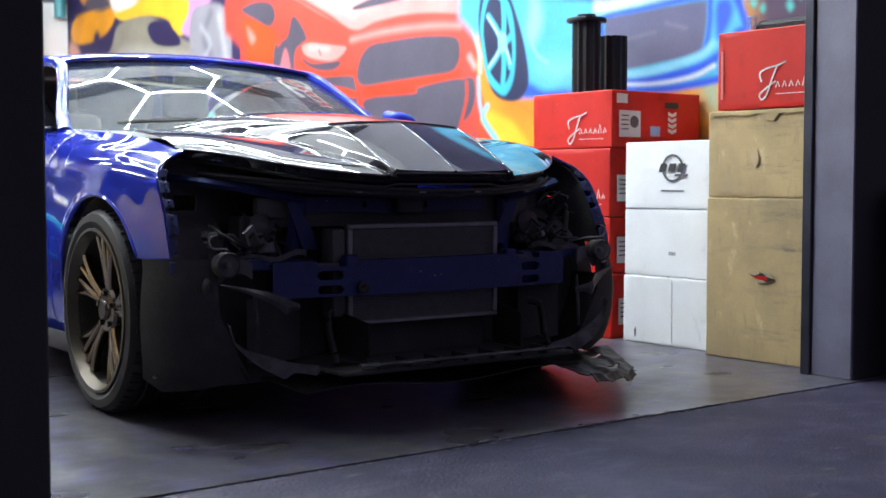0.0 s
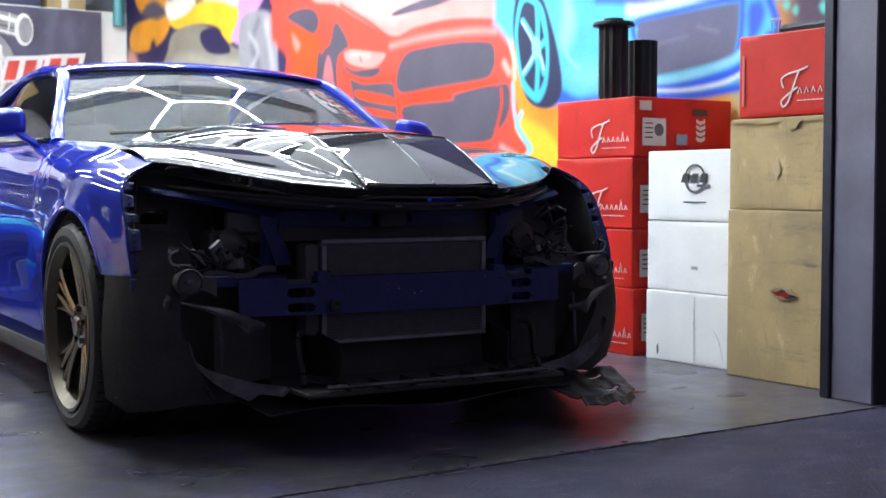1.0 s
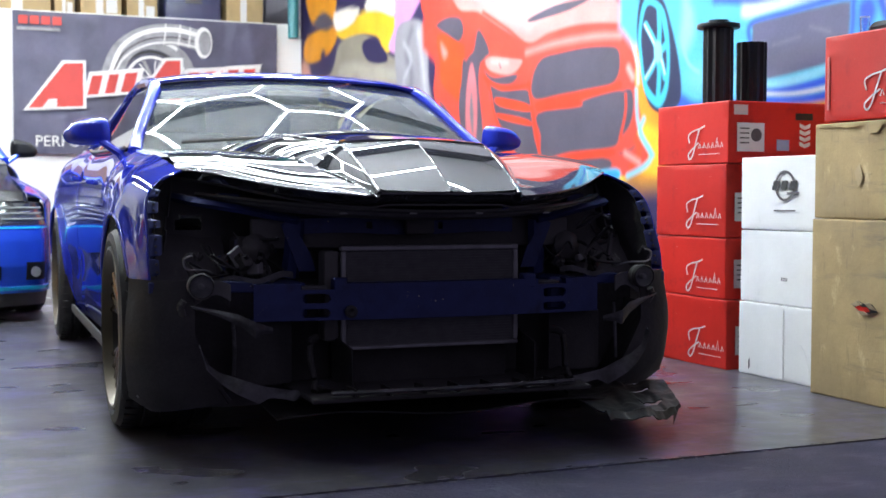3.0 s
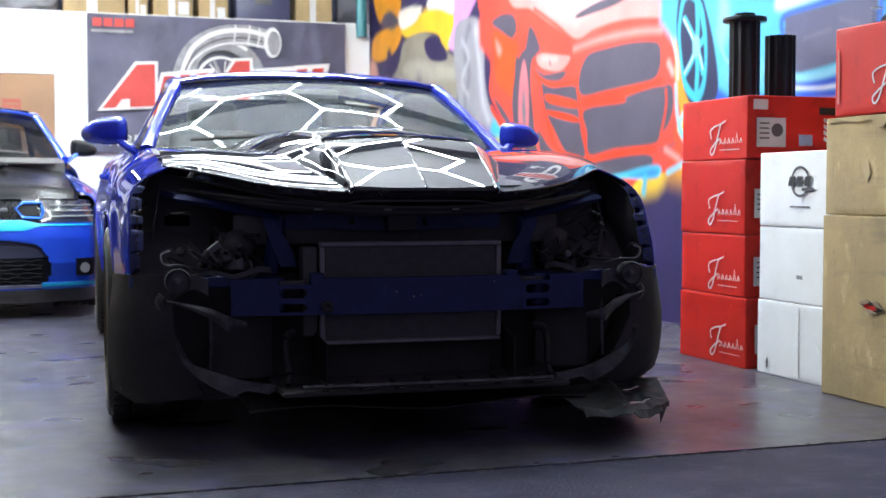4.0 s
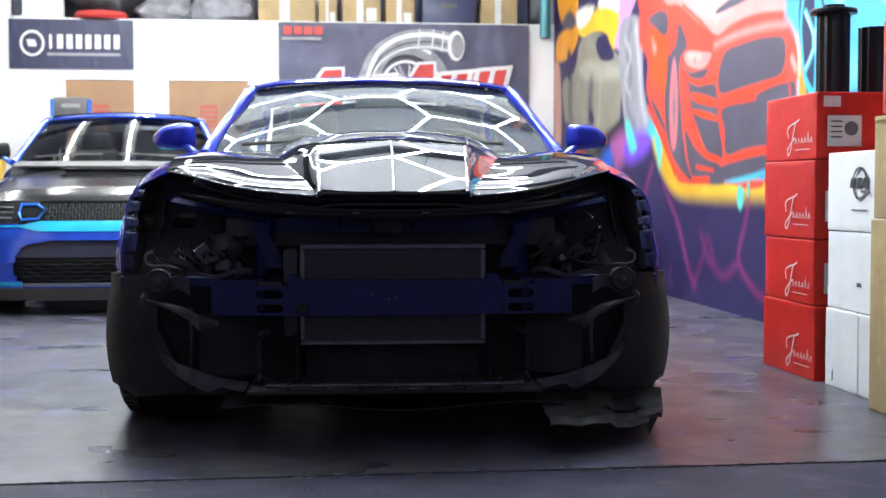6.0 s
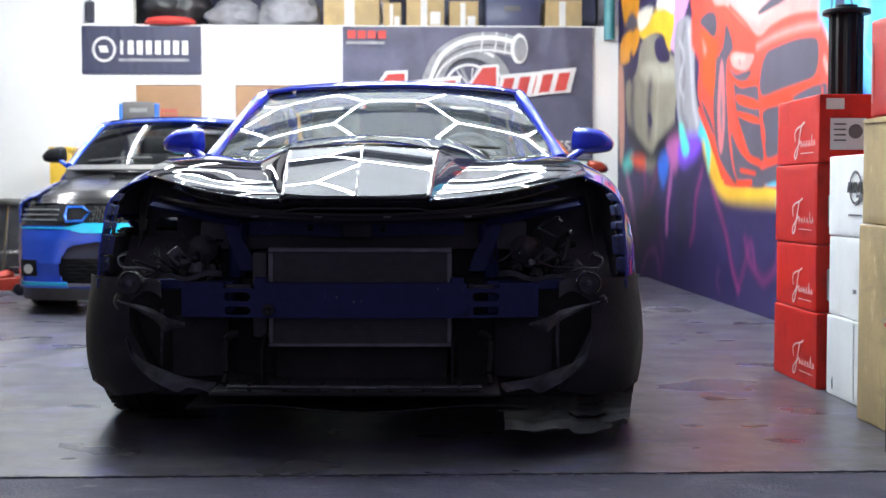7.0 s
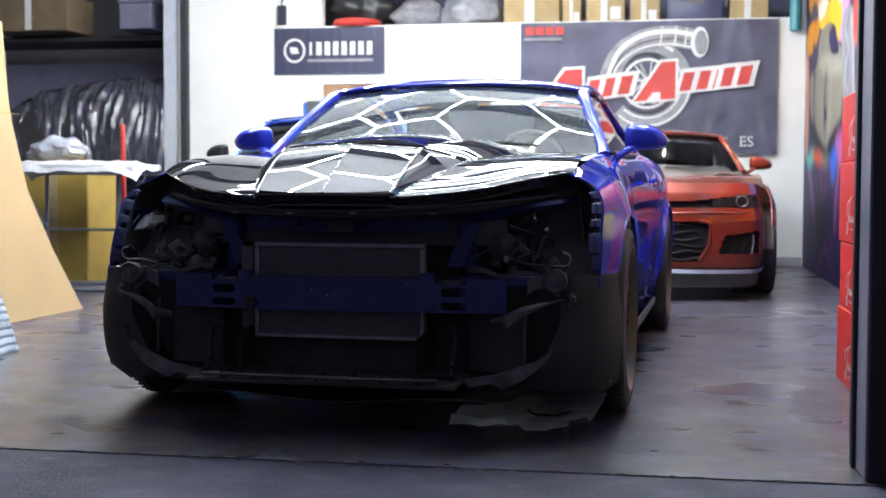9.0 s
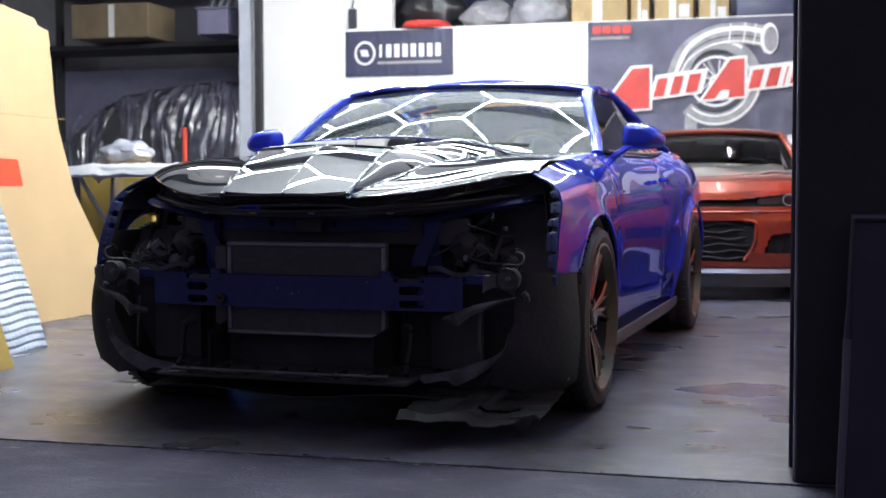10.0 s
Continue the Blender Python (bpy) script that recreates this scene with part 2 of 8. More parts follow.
def lathe(profile, seg=48, axis="x", bm=None, m=None, closed=False):
    """Turns a profile of (radius, along) round an axis."""
    b = bmesh.new()
    rows = []
    for i in range(seg):
        a = 2 * math.pi * i / seg
        c, s = math.cos(a), math.sin(a)
        rows.append([b.verts.new((h, r * c, r * s) if axis == "x" else (r * c, r * s, h)) for r, h in profile])
    n = len(profile)
    for i in range(seg):
        A, B = rows[i], rows[(i + 1) % seg]
        for j in range(n if closed else n - 1):
            k = (j + 1) % n
            b.faces.new((A[j], A[k], B[k], B[j]))
    bmesh.ops.recalc_face_normals(b, faces=b.faces[:])
    return merge(bm, b, m)


def sweep(points, r, seg=8, bm=None, closed=False, flat=1.0):
    """A round bar along points; flat squashes it."""
    b = bmesh.new()
    P = [Vector(p) for p in points]
    n = len(P)
    rings = []
    for i, p in enumerate(P):
        a, c = (P[i - 1], P[(i + 1) % n]) if closed else (P[max(0, i - 1)], P[min(n - 1, i + 1)])
        d = (c - a).normalized()
        up = Vector((0, 0, 1)) if abs(d.z) < 0.9 else Vector((0, 1, 0))
        s = d.cross(up).normalized()
        t = s.cross(d)
        rr = r[i] if isinstance(r, (list, tuple)) else r
        rings.append([b.verts.new(p + s * rr * math.cos(2 * math.pi * k / seg) + t * rr * flat * math.sin(2 * math.pi * k / seg)) for k in range(seg)])
    for i in range(n if closed else n - 1):
        A, B = rings[i], rings[(i + 1) % n]
        for k in range(seg):
            b.faces.new((A[k], A[(k + 1) % seg], B[(k + 1) % seg], B[k]))
    if not closed:
        b.faces.new(rings[0][::-1])
        b.faces.new(rings[-1])
    bmesh.ops.recalc_face_normals(b, faces=b.faces[:])
    return merge(bm, b)


def spline(keys, n=6, closed=False):
    """A smooth line through a few points."""
    P = [Vector(k) for k in keys]
    N = len(P)
    out = []
    for i in range(N if closed else N - 1):
        p0, p1, p2, p3 = (P[(i - 1) % N], P[i], P[(i + 1) % N], P[(i + 2) % N]) if closed else (P[max(i - 1, 0)], P[i], P[i + 1], P[min(i + 2, N - 1)])
        for j in range(n):
            t = j / n
            out.append(0.5 * ((2 * p1) + (p2 - p0) * t + (2 * p0 - 5 * p1 + 4 * p2 - p3) * t * t + (3 * p1 - p0 - 3 * p2 + p3) * t ** 3))
    if not closed:
        out.append(P[-1])
    return out


def curve(keys, x):
    """A smooth value at x through (x, value) keys."""
    if x <= keys[0][0]:
        return keys[0][1]
    if x >= keys[-1][0]:
        return keys[-1][1]
    for i in range(len(keys) - 1):
        (x1, y1), (x2, y2) = keys[i], keys[i + 1]
        if x1 <= x <= x2:
            x0, y0 = keys[max(i - 1, 0)]
            x3, y3 = keys[min(i + 2, len(keys) - 1)]
            m1 = (y2 - y0) / (x2 - x0) if x2 > x0 else 0
            m2 = (y3 - y1) / (x3 - x1) if x3 > x1 else 0
            h, t = x2 - x1, (x - x1) / (x2 - x1)
            return (2 * t ** 3 - 3 * t * t + 1) * y1 + (t ** 3 - 2 * t * t + t) * h * m1 + (3 * t * t - 2 * t ** 3) * y2 + (t ** 3 - t * t) * h * m2


def sheet(f, nu, nv, thick=0.0, bm=None, skip=None):
    """A surface f(a, b), a and b from 0 to 1, with an optional thickness."""
    b = bmesh.new()
    V = [[b.verts.new(f(i / nu, j / nv)) for j in range(nv + 1)] for i in range(nu + 1)]
    for i in range(nu):
        for j in range(nv):
            if skip and skip((i + 0.5) / nu, (j + 0.5) / nv):
                continue
            b.faces.new((V[i][j], V[i + 1][j], V[i + 1][j + 1], V[i][j + 1]))
    if skip:
        bmesh.ops.delete(b, geom=[v for v in b.verts if not v.link_faces], context="VERTS")
    bmesh.ops.recalc_face_normals(b, faces=b.faces[:])
    if thick:
        bmesh.ops.solidify(b, geom=b.faces[:], thickness=thick)
    return merge(bm, b)


def plate(outline, thick, m=None, bm=None, bev=0.0):
    """A flat plate of an (x, y) outline, thick along z."""
    b = bmesh.new()
    vs = [b.verts.new((p[0], p[1], 0)) for p in outline]
    f = b.faces.new(vs)
    b.normal_update()
    if f.normal.z < 0:
        f.normal_flip()
    r = bmesh.ops.extrude_face_region(b, geom=[f])
    for v in r["geom"]:
        if isinstance(v, bmesh.types.BMVert):
            v.co.z += thick
    bmesh.ops.recalc_face_normals(b, faces=b.faces[:])
    return merge(bm, b, m)


# ---- the garage: floor, walls, ceiling ----
MURAL_X, BACK_Y, DOOR_Y, LEFT_X, CEIL_Z = 2.54, 9.80, -0.50, -9.0, 4.4
SEAM_Y = -0.525
JAMB_L, JAMB_R = -1.496, 1.672

solo("floor", box(LEFT_X, MURAL_X, SEAM_Y, 14.0, -0.2, 0.0), M_FLOOR_IN, "polished grey concrete garage floor with blotchy stains", "floor", kind="structure", angle=0)
solo("ground", box(-400, 400, -400, SEAM_Y - 0.004, -0.2, -0.004), M_FLOOR_OUT, "rough dark concrete ground outside the garage", "ground", kind="structure", angle=0)
solo("floor_seam", box(-1.7, 2.0, SEAM_Y - 0.004, SEAM_Y, -0.03, -0.007), M_BLACK, "dark joint in the concrete at the door line", "floor joint", kind="structure", angle=0)
rnd = random.Random(5)
chips = bmesh.new()
for k in range(110):
    x, y, w = rnd.uniform(-1.5, 1.68), SEAM_Y + rnd.choice((-0.012, 0.006)) + rnd.uniform(-0.004, 0.004), rnd.uniform(0.006, 0.045)
    d = rnd.uniform(0.002, 0.007)
    plate([(x, y), (x + w * 0.4, y - d), (x + w, y - d * 0.3), (x + w * 0.8, y + d), (x + w * 0.3, y + d * 0.7)], 0.0015, Matrix.Translation((0, 0, 0.0002 if y > SEAM_Y else -0.0038)), chips)
solo("floor_chips", chips, M_CHIP, "pale chipped concrete along the door joint", "chips", kind="stuff", angle=0)
solo("wall_east", box(MURAL_X, MURAL_X + 0.2, DOOR_Y, 14.0, 0, CEIL_Z), M_GREYW, "long wall painted with a car mural", "wall", kind="structure", angle=0)
solo("wall_north", box(-4.5, MURAL_X, BACK_Y, BACK_Y + 0.15, 0, 2.66, 0.004), M_WHITE, "white painted office wall with storage on its roof", "wall", kind="structure", angle=0)
solo("wall_office_side", box(-4.5, -4.35, BACK_Y + 0.15, 14.0, 0, 2.66), M_WHITE, "white side wall of the office", "wall", kind="structure", angle=0)
solo("mezzanine_floor", box(-4.5, MURAL_X, BACK_Y + 0.15, 14.0, 2.50, 2.655), M_GREYW, "grey storage deck over the office", "mezzanine", kind="structure", angle=0)
solo("wall_far", box(LEFT_X - 0.2, MURAL_X + 0.2, 14.0, 14.2, 0, CEIL_Z), M_GREYW, "grey rear wall of the garage", "wall", kind="structure", angle=0)
solo("wall_west", box(LEFT_X - 0.2, LEFT_X, DOOR_Y, 14.0, 0, CEIL_Z), M_GREYW, "grey side wall of the storage bay", "wall", kind="structure", angle=0)
solo("ceiling", box(LEFT_X - 0.2, MURAL_X + 0.2, DOOR_Y, 14.2, CEIL_Z, CEIL_Z + 0.2), M_CEIL, "grey ceiling of the garage", "ceiling", kind="structure", angle=0)
solo("wall_south_left", box(LEFT_X - 0.2, JAMB_L, DOOR_Y, DOOR_Y + 0.2, 0, 7.0, 0.006), M_DARKW, "dark outer wall beside the garage door", "wall", kind="structure", angle=0)
solo("wall_south_right", box(JAMB_R + 0.006, 12.0, DOOR_Y, DOOR_Y + 0.18, 0, 7.0, 0.004), M_DARKW, "dark outer wall beside the garage door", "wall", kind="structure", angle=0)
solo("door_lintel", box(JAMB_L, JAMB_R + 0.006, DOOR_Y, DOOR_Y + 0.2, 3.1, 7.0), M_DARKW, "dark wall over the garage opening", "lintel", kind="structure", angle=0)
solo("door_jamb", box(JAMB_R, JAMB_R + 0.03, DOOR_Y + 0.004, DOOR_Y + 0.19, 0, 3.1, 0.004), M_JAMB, "chipped grey painted jamb of the garage door", "door jamb", kind="structure", angle=0)
solo("door_track", box(JAMB_R - 0.012, JAMB_R + 0.02, DOOR_Y + 0.19, DOOR_Y + 0.235, 0, 3.1, 0.004), M_STEEL, "dark steel roller door guide", "door track", kind="structure", angle=0)
for k in range(6):
    solo("ceiling_beam", box(LEFT_X, MURAL_X, 1.0 + 2.3 * k, 1.14 + 2.3 * k, CEIL_Z - 0.35, CEIL_Z, 0.01), M_STEEL, "dark steel roof beam under the ceiling", "beam", group="roof beams", kind="structure", angle=0)

# ---- hexagon grid of LED tubes ----
def hex_grid(name, x0, x1, y0, y1, z, side, keep):
    lamp = thing(name, "honeycomb grid of white LED tubes under the ceiling", "ceiling light")
    w = side * math.sqrt(3)
    seen, tubes = set(), bmesh.new()
    nc, nr = int((x1 - x0) / (1.5 * side)) + 1, int((y1 - y0) / w) + 1
    for c in range(nc):
        for r in range(nr):
            cx, cy = x0 + 1.5 * side * c, y0 + w * (r + 0.5 * (c % 2))
            if not keep(cx, cy):
                continue
            P = [(cx + side * math.cos(math.pi / 3 * k), cy + side * math.sin(math.pi / 3 * k)) for k in range(6)]
            for k in range(6):
                a, b = P[k], P[(k + 1) % 6]
                key = (round((a[0] + b[0]) * 10), round((a[1] + b[1]) * 10))
                if key in seen:
                    continue
                seen.add(key)
                sweep([(a[0], a[1], z), (b[0], b[1], z)], 0.0130, 8, tubes)
    part("led_tubes", tubes, M_HEX, lamp, "glowing white tubes")
    for c in range(0, nc, 2):
        for r in range(0, nr, 2):
            cx, cy = x0 + 1.5 * side * c + side, y0 + w * r
            if keep(cx - side, cy):
                part("hanger", sweep([(cx, cy, z + 0.010), (cx, cy, CEIL_Z)], 0.002, 5), M_STEEL, lamp, "thin steel hanger wire")
    return lamp

hex_grid("hexagon_light", -1.55, 1.3, 0.79, 8.6, 3.35, 0.535, lambda x, y: 1.1 < y < 4.7 or (x > -0.6 and 4 < y < 6.5))


def strip_light(x, y0, y1, z=3.45):
    t = thing("strip_light", "long white ceiling strip light in a pale tray", "ceiling light", pose(x, (y0 + y1) / 2, z), "strip lights")
    h = (y1 - y0) / 2
    part("tube", sweep([(0, -h, 0), (0, h, 0)], 0.022, 8), M_STRIP, t, "glowing tube")
    part("tray", box(-0.09, 0.09, -h - 0.03, h + 0.03, 0.05, 0.09, 0.006), M_CLEAT, t)
    for y in (-h + 0.02, h - 0.02):
        part("end_cap", box(-0.03, 0.03, y - 0.012, y + 0.012, -0.03, 0.05, 0.004), M_CLEAT, t)
        part("hanger", sweep([(0, y, 0.09), (0, y, CEIL_Z - z)], 0.006, 6), M_STEEL, t)


for x, y0, y1 in ((-1.78, 6.0, 9.0), (-3.55, 5.5, 7.4), (-2.55, 6.3, 8.3), (1.15, 7.95, 8.25)):
    strip_light(x, y0, y1)

# ---- wheels ----
TYRE_R, RIM_R = 0.343, 0.272


def blade(bm, pts, wide, deep):
    """A tapered spoke blade with a raised ridge along points that lie round the x axis."""
    rings = []
    n = len(pts)
    P = [Vector(p) for p in pts]
    for k, p in enumerate(P):
        d = (P[min(n - 1, k + 1)] - P[max(0, k - 1)]).normalized()
        side = Vector((1, 0, 0)).cross(d).normalized()
        w, t = wide[k], deep[k]
        rings.append([bm.verts.new(p + side * u + Vector((x, 0, 0))) for u, x in ((-w, -0.004), (-w * 0.35, 0.003), (w * 0.35, 0.003), (w, -0.004), (w * 0.8, -t), (-w * 0.8, -t))])
    for A, B in zip(rings, rings[1:]):
        for k in range(6):
            bm.faces.new((A[k], A[(k + 1) % 6], B[(k + 1) % 6], B[k]))
    bm.faces.new(rings[0][::-1])
    bm.faces.new(rings[-1])
    bmesh.ops.recalc_face_normals(bm, faces=bm.faces[:])


def make_wheel(parent, name, m, width=0.285, tyre_r=TYRE_R, rim_r=RIM_R, finish_mat=None, spokes=10):
    """A wheel whose outer face looks along +x before m."""
    finish_mat = finish_mat or M_BRONZE
    w = new(name)
    w.parent = parent
    w.matrix_basis = m
    h = width / 2
    t = tyre_r - rim_r
    prof = [(rim_r - 0.006, h - 0.022), (rim_r + 0.012, h - 0.006), (rim_r + 0.35 * t, h), (rim_r + 0.72 * t, h - 0.006), (tyre_r - 0.008, h - 0.024),
            (tyre_r, h - 0.05)]
    for k in (0.5, 0.17):
        prof += [(tyre_r, h * k + 0.012), (tyre_r - 0.008, h * k + 0.008), (tyre_r - 0.008, h * k - 0.002), (tyre_r, h * k - 0.006)]
    prof = prof + [(r, -a) for r, a in prof[::-1]]
    tyre = lathe(prof, 64)
    for i in range(56):
        a = 2 * math.pi * i / 56
        for s in (1, -1):
            box(h * 0.62, h - 0.02, -0.004, 0.004, tyre_r - 0.006, tyre_r + 0.0012, 0, 1, tyre, Matrix.Rotation(a + (0.03 if s < 0 else 0), 4, "X") @ Matrix.Scale(s, 4, (1, 0, 0)))
    part("tyre", tyre, M_RUBBER, w)
    rp = [(rim_r + 0.004, h - 0.012), (rim_r + 0.004, h - 0.002), (rim_r - 0.006, h), (rim_r - 0.012, h - 0.012), (rim_r - 0.022, h - 0.035), (rim_r - 0.04, 0.02),
          (rim_r - 0.045, -h + 0.03), (rim_r, -h + 0.01), (rim_r + 0.004, -h + 0.012)]
    part("rim", lathe(rp[:5], 64), M_LIP if finish_mat is M_BRONZE else finish_mat, w, "worn bronze rim lip" if finish_mat is M_BRONZE else "")
    part("barrel", lathe(rp[4:], 64), M_BARREL, w, "dull bronze inner barrel of the rim")
    group = 2 * math.pi / (spokes // 2)
    for i in range(spokes):
        bm = bmesh.new()
        base = (i // 2) * group + 0.15 + (0.20 if i % 2 else -0.20)
        lean = 0.06 if i % 2 else -0.06
        for fork in (-1, 1):
            pts = []
            for f in (0.0, 0.25, 0.5, 0.72, 0.88, 1.0):
                r = 0.050 + (rim_r - 0.024 - 0.050) * f
                a = base - 1.7 * lean * (1 - f) + fork * 0.105 * max(0, f - 0.30) / 0.70
                x = h - 0.052 + 0.008 * math.sin(f * math.pi) + 0.022 * f * f
                pts.append((x, r * math.sin(a), r * math.cos(a)))
            blade(bm, pts, [0.017, 0.015, 0.013, 0.011, 0.010, 0.012], [0.040, 0.034, 0.028, 0.024, 0.024, 0.034])
        part("spoke", bm, finish_mat, w, angle=50)
    hub = lathe([(0.0, h - 0.030), (0.030, h - 0.030), (0.034, h - 0.034), (0.036, h - 0.042), (0.072, h - 0.045), (0.080, h - 0.055), (0.080, h - 0.10), (0.0, h - 0.10)], 32)
    for i in range(5):
        a = 2 * math.pi * i / 5
        cyl(0.010, 0.02, 6, Matrix.Translation((h - 0.044, 0.056 * math.sin(a), 0.056 * math.cos(a))) @ Matrix.Rotation(math.pi / 2, 4, "Y"), hub)
    part("hub", hub, finish_mat, w)
    part("brake_disc", lathe([(0.07, 0.012), (0.185, 0.012), (0.185, -0.016), (0.07, -0.016)], 48, closed=True, m=Matrix.Translation((0.02, 0, 0))), M_ALU, w, "dull steel brake disc")
    part("brake_caliper", box(-0.02, 0.075, 0.10, 0.205, -0.09, 0.09, 0.012, 2), M_BLACK, w, "dark brake caliper")
    return w

# ---- the blue coupe with its front bumper taken off ----
# car frame: origin on the floor under the front axle, y to the rear, x across
WB, ARCH = 2.81, 0.385

WIDTH = [(-0.52, 0.890), (-0.30, 0.925), (0.0, 0.950), (0.40, 0.935), (0.70, 0.915), (1.40, 0.905), (2.10, 0.915), (2.81, 0.955), (3.40, 0.935), (3.85, 0.86)]
TOPZ = [(-0.50, 0.842), (-0.32, 0.872), (0.0, 0.922), (0.40, 0.955), (0.86, 0.978), (1.60, 0.985), (2.30, 1.000), (2.90, 1.040), (3.50, 1.030), (3.85, 1.00)]
TOPX = [(-0.50, 0.745), (-0.32, 0.765), (0.0, 0.785), (0.40, 0.780), (0.86, 0.780), (1.20, 0.800), (2.00, 0.800), (2.60, 0.780), (3.20, 0.735), (3.85, 0.70)]


def side_x(v, z):
    w, zt, xt = curve(WIDTH, v), curve(TOPZ, v), curve(TOPX, v)
    crease = 0.012 * math.exp(-((z - 0.80) / 0.03) ** 2) if v > 0.5 else 0.0
    h = zt - 0.58
    keys = [(0.16, w - 0.07), (0.28, w - 0.035), (0.45, w - 0.008), (0.58, w), (0.58 + 0.42 * h, w - 0.012), (0.58 + 0.70 * h, w * 0.84 + xt * 0.16), (0.58 + 0.88 * h, w * 0.54 + xt * 0.46), (zt, xt)]
    behind = min(1, max(0, (v - 0.42) / 0.35)) * min(1, max(0, (2.45 - v) / 0.35))
    scoop = behind * (0.014 * math.exp(-((z - 0.29) / 0.05) ** 2) - 0.020 * math.exp(-((z - 0.47) / 0.10) ** 2) + 0.008 * math.exp(-((z - 0.685 - 0.03 * v) / 0.035) ** 2))
    flare = 0.0
    for c in (0.0, WB):
        r = math.hypot(v - c, z - 0.345)
        flare += 0.016 * math.exp(-((r - ARCH) / 0.04) ** 2)
    return curve(keys, z) + crease * 0.6 + scoop + flare


def front_v(z):
    return curve([(0.50, -0.500), (0.56, -0.492), (0.66, -0.455), (0.78, -0.385), (0.87, -0.315), (0.95, -0.28)], z)


def low_z(v):
    z = 0.185 if v > 0.3 else 0.532
    for c in (0.0, WB):
        d = ARCH ** 2 - (v - c) ** 2
        if d > 0:
            z = max(z, 0.345 + math.sqrt(d))
    return z


def panel(CAR, paint, s, v0, v1, n, name, front=False, label=""):
    def f(a, b):
        if front:
            v = front_v(0.54) * (1 - a) + v1 * a
            zl = low_z(v)
            for _ in range(4):
                v = front_v(zl) * (1 - a) + v1 * a
                zl = low_z(v)
            zt = curve(TOPZ, v)
            for _ in range(3):
                zt = curve(TOPZ, front_v(zt) * (1 - a) + v1 * a)
            z = zl + (zt - zl) * (1 - (1 - b) ** 1.3)
            v = front_v(z) * (1 - a) + v1 * a
        else:
            v = v0 + (v1 - v0) * a
            zl, zt = low_z(v), curve(TOPZ, v)
            z = zl + (zt - zl) * (1 - (1 - b) ** 1.3)
        return (s * side_x(v, z), v, z)
    bm = sheet(f, n, 22)
    inner = [v for v in bm.verts if not v.is_boundary]
    for _ in range(4):
        bmesh.ops.smooth_vert(bm, verts=inner, factor=0.5, use_axis_x=True, use_axis_y=True, use_axis_z=True)
    bmesh.ops.solidify(bm, geom=bm.faces[:], thickness=0.006)
    return part(name, bm, paint, CAR, label, 40)


